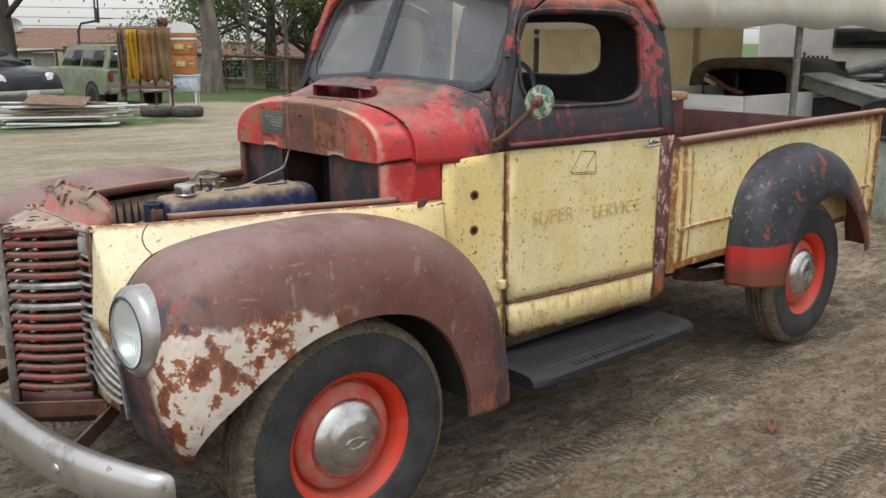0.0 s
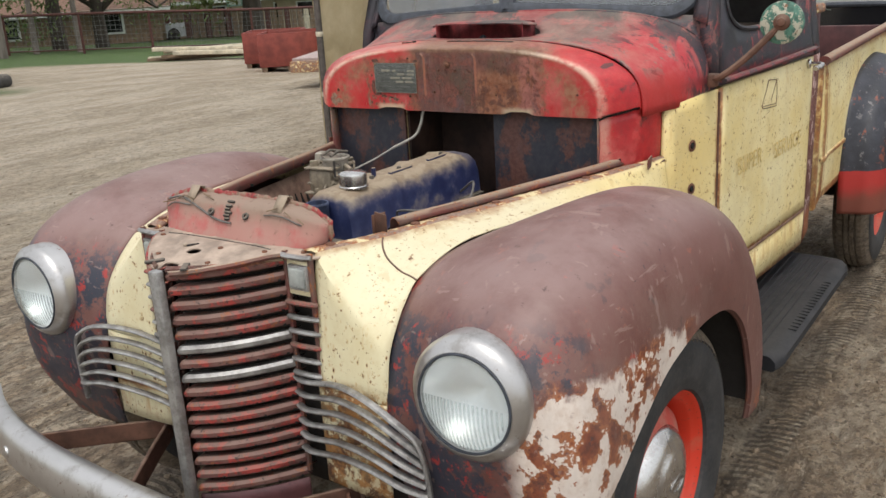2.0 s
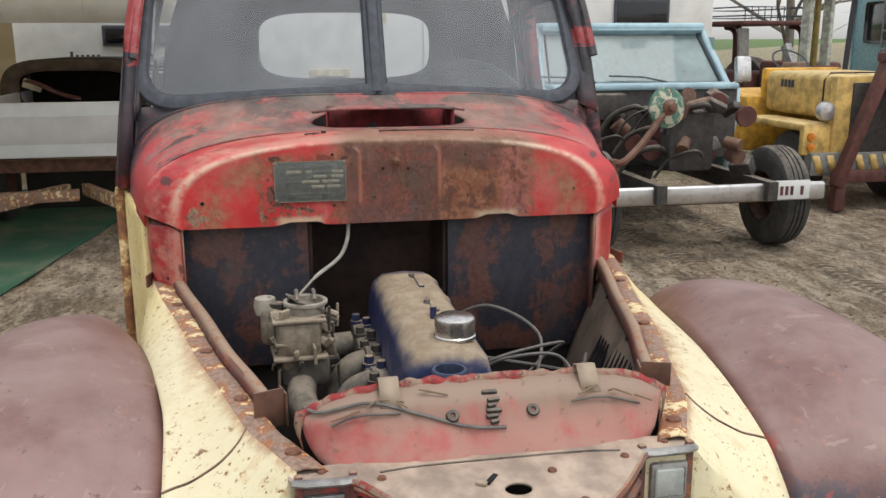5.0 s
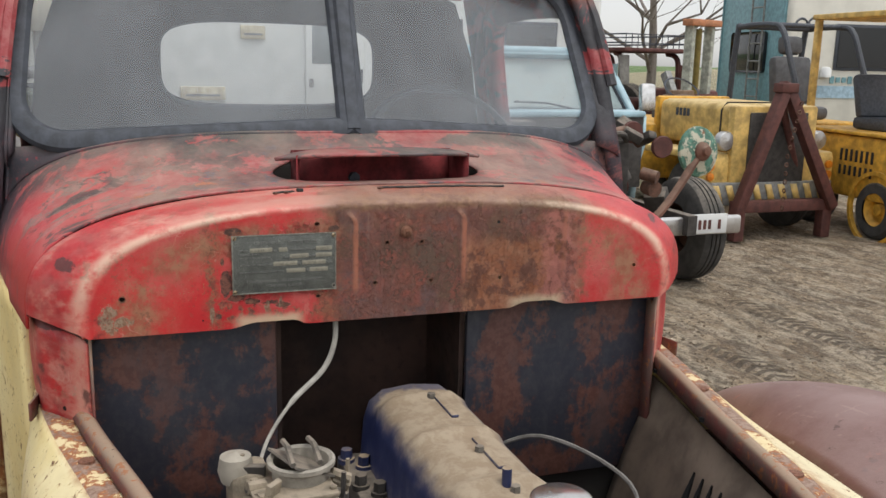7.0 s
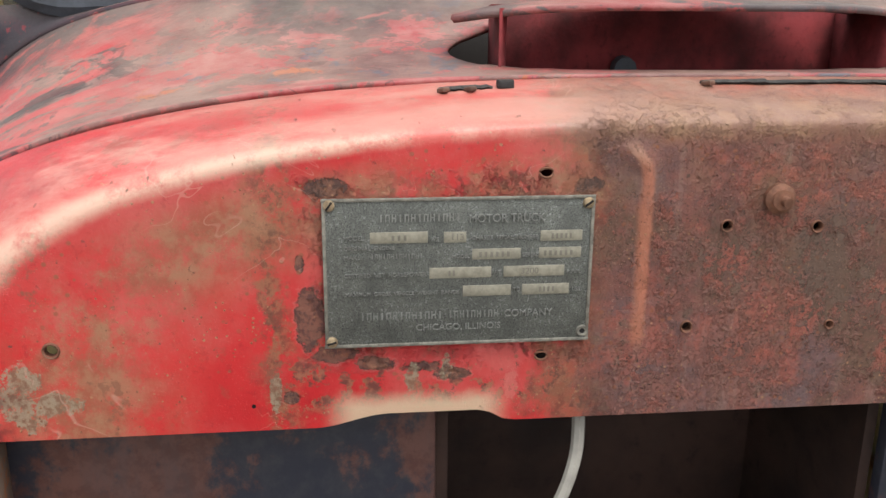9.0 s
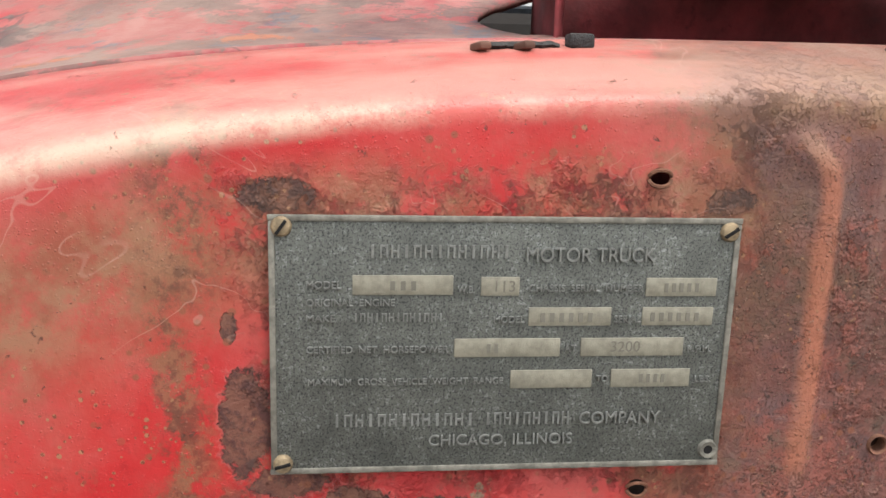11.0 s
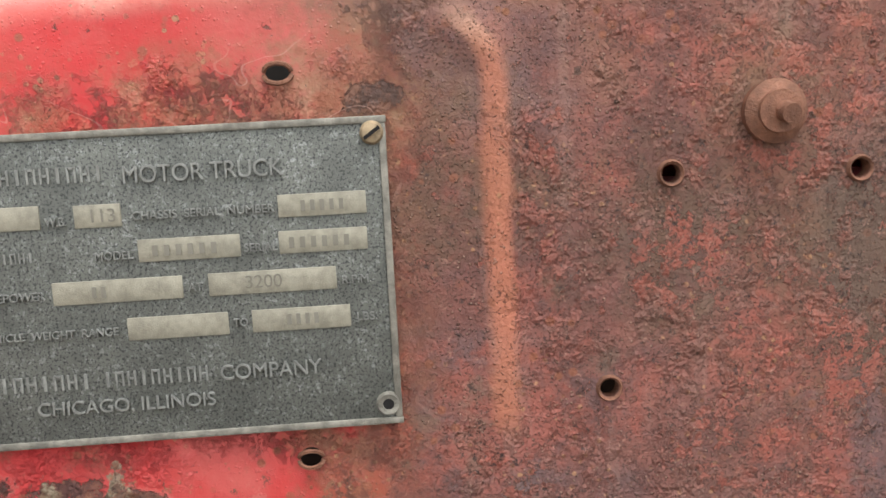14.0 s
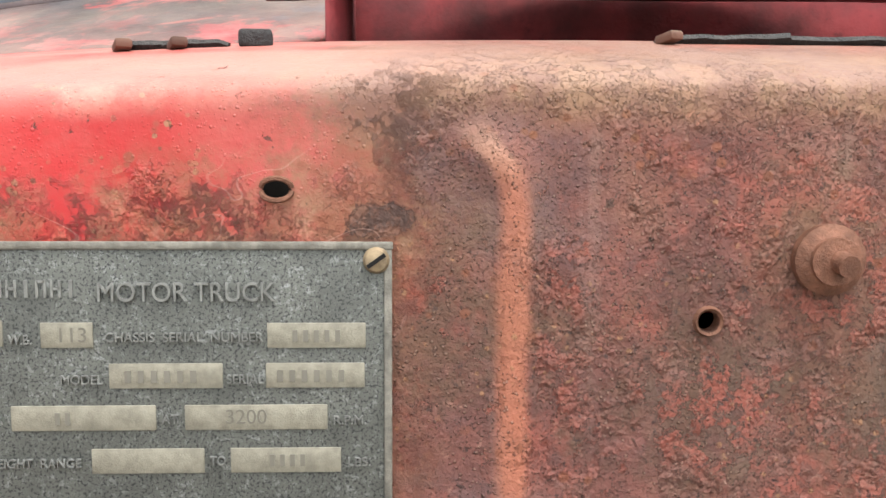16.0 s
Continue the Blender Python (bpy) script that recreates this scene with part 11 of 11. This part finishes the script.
def mat_bark(name, a, b):
    m = Mat(name)
    n = m.noise(5, 6, 0.7, (0, 0, 0), (1, 1, 0.25))
    return m.done(m.mix(a, b, m.step(n, 0.35, 0.65)), 0.9, 0.0, bump=n, strength=0.6, dist=0.03)


LEAF_A, LEAF_B, LEAF_C = mat_leaf("dark_green_leaves", (0.075, 0.12, 0.035), (0.19, 0.24, 0.085)), mat_leaf("olive_leaves", (0.10, 0.12, 0.035), (0.22, 0.23, 0.08)), mat_leaf("yellowing_leaves", (0.16, 0.14, 0.035), (0.32, 0.26, 0.08))
BARK, BARK_D = mat_bark("grey_bark", (0.12, 0.10, 0.085), (0.23, 0.20, 0.17)), mat_bark("dark_bark", (0.035, 0.028, 0.022), (0.08, 0.062, 0.05))


def tree(label, x, y, h, spread, trunk_r, leaf, bark, n_leaf, leaf_size, seed, droop=0.0, limbs=7, fork=0.35, depth=2):
    rnd = random.Random(seed)
    z = far_z(x, y)
    t = thing("tree", label, "tree", (x, y, z))
    bm = bmesh.new()
    top = Vector((rnd.uniform(-0.3, 0.3), rnd.uniform(-0.3, 0.3), h * 0.62))
    tube(bm, spl([(0, 0, -0.2), (rnd.uniform(-0.1, 0.1), rnd.uniform(-0.1, 0.1), h * 0.2), (top.x * 0.6, top.y * 0.6, h * 0.42), top], 4), [trunk_r * (1.25 - 0.075 * i) for i in range(13)], 9)
    tips = []
    ends = []

    def grow(p, d, r, level):
        L = h * (0.34 if level == 0 else 0.20) * rnd.uniform(0.7, 1.2)
        mid = p + d * L * 0.5 + Vector((rnd.uniform(-1, 1), rnd.uniform(-1, 1), rnd.uniform(-0.3, 0.8))) * L * 0.12
        end = p + d * L + Vector((0, 0, -droop * L * 0.5))
        tube(bm, [p, mid, end], [r, r * 0.7, r * 0.4], 6)
        tips.append((mid + end) / 2)
        tips.append(end)
        if level < depth:
            for _ in range(3):
                dd = (d + Vector((rnd.uniform(-0.8, 0.8), rnd.uniform(-0.8, 0.8), rnd.uniform(-0.3, 0.6)))).normalized()
                grow(end if _ else mid, dd, r * 0.45, level + 1)

    for i in range(limbs):
        a = 2 * math.pi * i / limbs + rnd.uniform(-0.4, 0.4)
        f = rnd.uniform(fork, 1.0)
        p = Vector((top.x * f, top.y * f, h * 0.62 * f))
        el = rnd.uniform(0.25, 1.0)
        grow(p, Vector((math.cos(a) * spread, math.sin(a) * spread, el)).normalized(), trunk_r * 0.45, 0)
    part("trunk", bm, bark, t, "", 60)
    if n_leaf:
        bm = bmesh.new()
        for _ in range(n_leaf):
            c = rnd.choice(tips)
            p = c + Vector((rnd.gauss(0, 1), rnd.gauss(0, 1), rnd.gauss(0, 0.7) - droop * abs(rnd.gauss(0, 1.2)))) * h * 0.055
            u = Vector((rnd.uniform(-1, 1), rnd.uniform(-1, 1), rnd.uniform(-1, 1) - droop)).normalized() * leaf_size * rnd.uniform(0.6, 1.3)
            v = u.cross(Vector((rnd.uniform(-1, 1), rnd.uniform(-1, 1), rnd.uniform(-1, 1)))).normalized() * leaf_size * 0.42
            bm.faces.new([bm.verts.new(q) for q in (p - u, p + v, p + u, p - v)])
        tagged(part("crown", bm, leaf, t, "", 180), kind="stuff")
    return t


tree("broad tree with a thick pale trunk and sparse yellow-green leaves", 13.8, 26.2, 9.5, 1.0, 0.34, LEAF_C, BARK, 3000, 0.085, 1, limbs=8, fork=0.45)
tree("dense dark green drooping evergreen tree", 18.6, 30.0, 8.5, 0.95, 0.25, LEAF_A, BARK_D, 10000, 0.095, 2, 0.55, limbs=12, fork=0.25)
tree("dense green drooping evergreen tree", 21.5, 31.5, 9.0, 0.95, 0.25, LEAF_A, BARK_D, 9000, 0.095, 3, 0.6, limbs=12, fork=0.22)
tree("slim pale-trunked young tree with few leaves", 16.6, 28.4, 7.5, 0.5, 0.10, LEAF_B, BARK, 1500, 0.14, 4, limbs=6, fork=0.4)
tree("slim pale-trunked young tree with few leaves", 17.8, 27.6, 7.2, 0.5, 0.10, LEAF_B, BARK, 1300, 0.14, 5, limbs=6, fork=0.4)
tree("dark tree with drooping twigs at the yard's edge", 7.0, 25.5, 8.0, 1.0, 0.22, LEAF_A, BARK_D, 1300, 0.06, 7, 0.5, limbs=8, fork=0.4)
tree("low yellowing shrubby tree beyond the drive", 8.2, 34.0, 2.6, 1.2, 0.10, LEAF_B, BARK_D, 1800, 0.14, 8, limbs=8, fork=0.2)
tree("large dark leafy tree far over the field", 30.0, 46.0, 12.0, 1.1, 0.4, LEAF_A, BARK_D, 6000, 0.24, 9, 0.2, limbs=9, fork=0.3)
tree("tall shaggy palm-like tree behind the playhouse", 31.5, 33.0, 8.0, 0.9, 0.5, LEAF_B, BARK_D, 5500, 0.26, 10, 0.7, limbs=10, fork=0.4)
tree("bare leafless tree behind the machines", 21.0, -13.4, 8.0, 1.1, 0.13, None, BARK, 0, 0.1, 12, limbs=12, fork=0.25, depth=3)
tree("bare leafless tree behind the machines", 25.0, -12.0, 8.5, 1.1, 0.14, None, BARK, 0, 0.1, 13, limbs=12, fork=0.25, depth=3)

# ---- houses, playhouse, poles ----
ROOF = plain("brown_shingle_roof", (0.20, 0.12, 0.085), 0.85, 0, 0.2, 5)
STUCCO = plain("pale_stucco", (0.50, 0.47, 0.42), 0.85, 0, 0.12, 3)
TANWALL = plain("tan_stucco", (0.38, 0.31, 0.22), 0.85, 0, 0.15, 3)


def house(label, x, y, turn, L, D, eave, ridge, wall_mat, windows=3, drop=0.0):
    z = far_z(x, y) - drop
    hs = thing("house", label, "house", (x, y, z), turn)
    for s, sy in (("front", -1), ("back", 1)):
        part("wall", box(bmesh.new(), (0, sy * D / 2, eave / 2), (L, 0.2, eave)), wall_mat, hs)
    for sx in (-1, 1):
        bm = bmesh.new()
        fill(bm, [(-D / 2, 0), (D / 2, 0), (D / 2, eave), (0, ridge), (-D / 2, eave)], lambda u, v: (sx * L / 2, u, v), 1.5)
        part("gable", bm, wall_mat, hs, solid=0.2)
    for sy in (-1, 1):
        k = (ridge - eave) / (D / 2)
        bm = bmesh.new()
        sheet(bm, [[(xx, sy * (D / 2 + 0.5), eave - 0.5 * k), (xx, sy * D / 4, eave + (ridge - eave) / 2), (xx, 0, ridge)] for xx in np.linspace(-L / 2 - 0.5, L / 2 + 0.5, 4)])
        rf = part("roof", bm, ROOF, hs, "brown shingle roof", 30, 0.12)
        for j in range(9):
            v = (j + 0.5) / 9
            yy, zz = sy * (D / 2 + 0.5) * (1 - v), eave - 0.5 * k + (ridge - eave + 0.5 * k) * v + 0.07
            part("shingle_course", box(bmesh.new(), (0, yy, zz), (L + 1.0, 0.42, 0.03), (-sy * math.degrees(math.atan(k)) + sy * 1.5, 0, 0)), ROOF, rf)
        part("fascia", box(bmesh.new(), (0, sy * (D / 2 + 0.52), eave - 0.5 * k), (L + 1.0, 0.06, 0.18)), WHITE, hs)
    for i in range(windows):
        xx = -L / 2 + L * (i + 0.5) / windows
        wn = part("window", box(bmesh.new(), (xx, -D / 2 - 0.12, eave * 0.58), (1.2, 0.08, 1.0), bevel=0.02), WHITE, hs)
        part("pane", box(bmesh.new(), (xx, -D / 2 - 0.165, eave * 0.58), (1.0, 0.02, 0.82)), BLACKGLASS, wn)
    return hs


h1 = house("single-storey house with a brown shingle roof and pale walls", 15.8, 41.5, -22, 9.5, 6.0, 2.2, 3.0, STUCCO, 3, 0.65)
part("chimney", box(bmesh.new(), (3.2, 0.4, 3.0), (0.5, 0.5, 1.1), bevel=0.02), BINRED, h1)
part("dish", lathe(bmesh.new(), [(0.35, 0.10), (0.2, 0.02), (0, 0)], (-3.4, -1.0, 3.15), (0.3, -0.8, 0.4), 16), STEELGREY, h1)
h2 = house("low house with a brown shingle roof beyond the field", 38.5, 46.0, -45, 16.0, 8.0, 2.2, 3.6, TANWALL, 4)
h3 = house("low tan house with a brown roof beyond the field", 47.0, 36.0, -52, 14.0, 8.0, 2.2, 3.6, TANWALL, 4)
sh = house("low dark wooden shed with a flat lean-to", 24.5, 38.5, -40, 9.0, 4.0, 1.6, 2.1, WOOD, 2)
bf = thing("board_fence", "dark weathered board fence behind the field", "fence")
random.seed(4)
bx0, by0, bx1, by1 = 12.0, 38.0, 40.0, 38.0
for i in range(70):
    k = i / 69
    x, y = 13.0 + 26.0 * k, 38.5 + 2.0 * math.sin(k * 3) - 4.0 * k
    part("board", box(bmesh.new(), (x, y, far_z(x, y) + 0.75), (0.36, 0.05, 1.5 + random.uniform(-0.1, 0.1)), (0, random.uniform(-1, 1), -8)), WOOD if i % 3 else PALEWOOD if i % 11 == 0 else OXIDE, bf)
ph = thing("playhouse", "pale green playhouse on wooden stilts with a ladder", "playhouse", (35.5, 37.8, far_z(35.5, 37.8)), -45)
ph.scale = (0.78, 0.78, 0.90)
for x in (-0.9, 0.9):
    for y in (-0.8, 0.8):
        part("stilt", box(bmesh.new(), (x, y, 0.95), (0.12, 0.12, 1.9)), WOOD, ph)
part("room", box(bmesh.new(), (0, 0, 2.5), (2.2, 1.9, 1.3), bevel=0.02), plain("pale_mint_paint", (0.32, 0.50, 0.42), 0.6), ph)
part("door_panel", box(bmesh.new(), (-0.5, -0.97, 2.5), (0.8, 0.04, 1.1)), plain("pale_panel", (0.55, 0.60, 0.55), 0.6), ph)
for s in (-0.2, 0.2):
    part("ladder_rail", cyl(bmesh.new(), (1.1 + s, -1.5, 0), (1.1 + s, -1.0, 2.1), 0.03, n=8), STEELGREY, ph)
for i in range(7):
    part("ladder_rung", cyl(bmesh.new(), (0.9, -1.43 + 0.065 * i, 0.3 + 0.27 * i), (1.3, -1.43 + 0.065 * i, 0.3 + 0.27 * i), 0.02, n=6), STEELGREY, ph)
part("roof", box(bmesh.new(), (0, 0, 3.2), (2.5, 2.2, 0.08), (0, 4, 0)), plain("mint_roof", (0.22, 0.42, 0.36), 0.6), ph)
up = thing("utility_pole", "dark wooden utility pole with a cross arm and wires", "utility pole", (36.8, 44.6, far_z(36.8, 44.6)))
part("pole", cyl(bmesh.new(), (0, 0, 0), (0, 0, 9.5), 0.16, 0.12, 10), BARK_D, up)
part("cross_arm", box(bmesh.new(), (0, 0, 8.9), (1.9, 0.14, 0.14), (0, 0, -45)), BARK_D, up)
for i, z in enumerate((4.2, 4.7, 5.3, 8.9)):
    bm = bmesh.new()
    tube(bm, [(-34 + 4.0 * k, 22 - 2.6 * k, z - 0.5 + 0.004 * (k - 8) ** 2) for k in range(22)], 0.018, 4)
    part("wire", bm, SEAL, up)
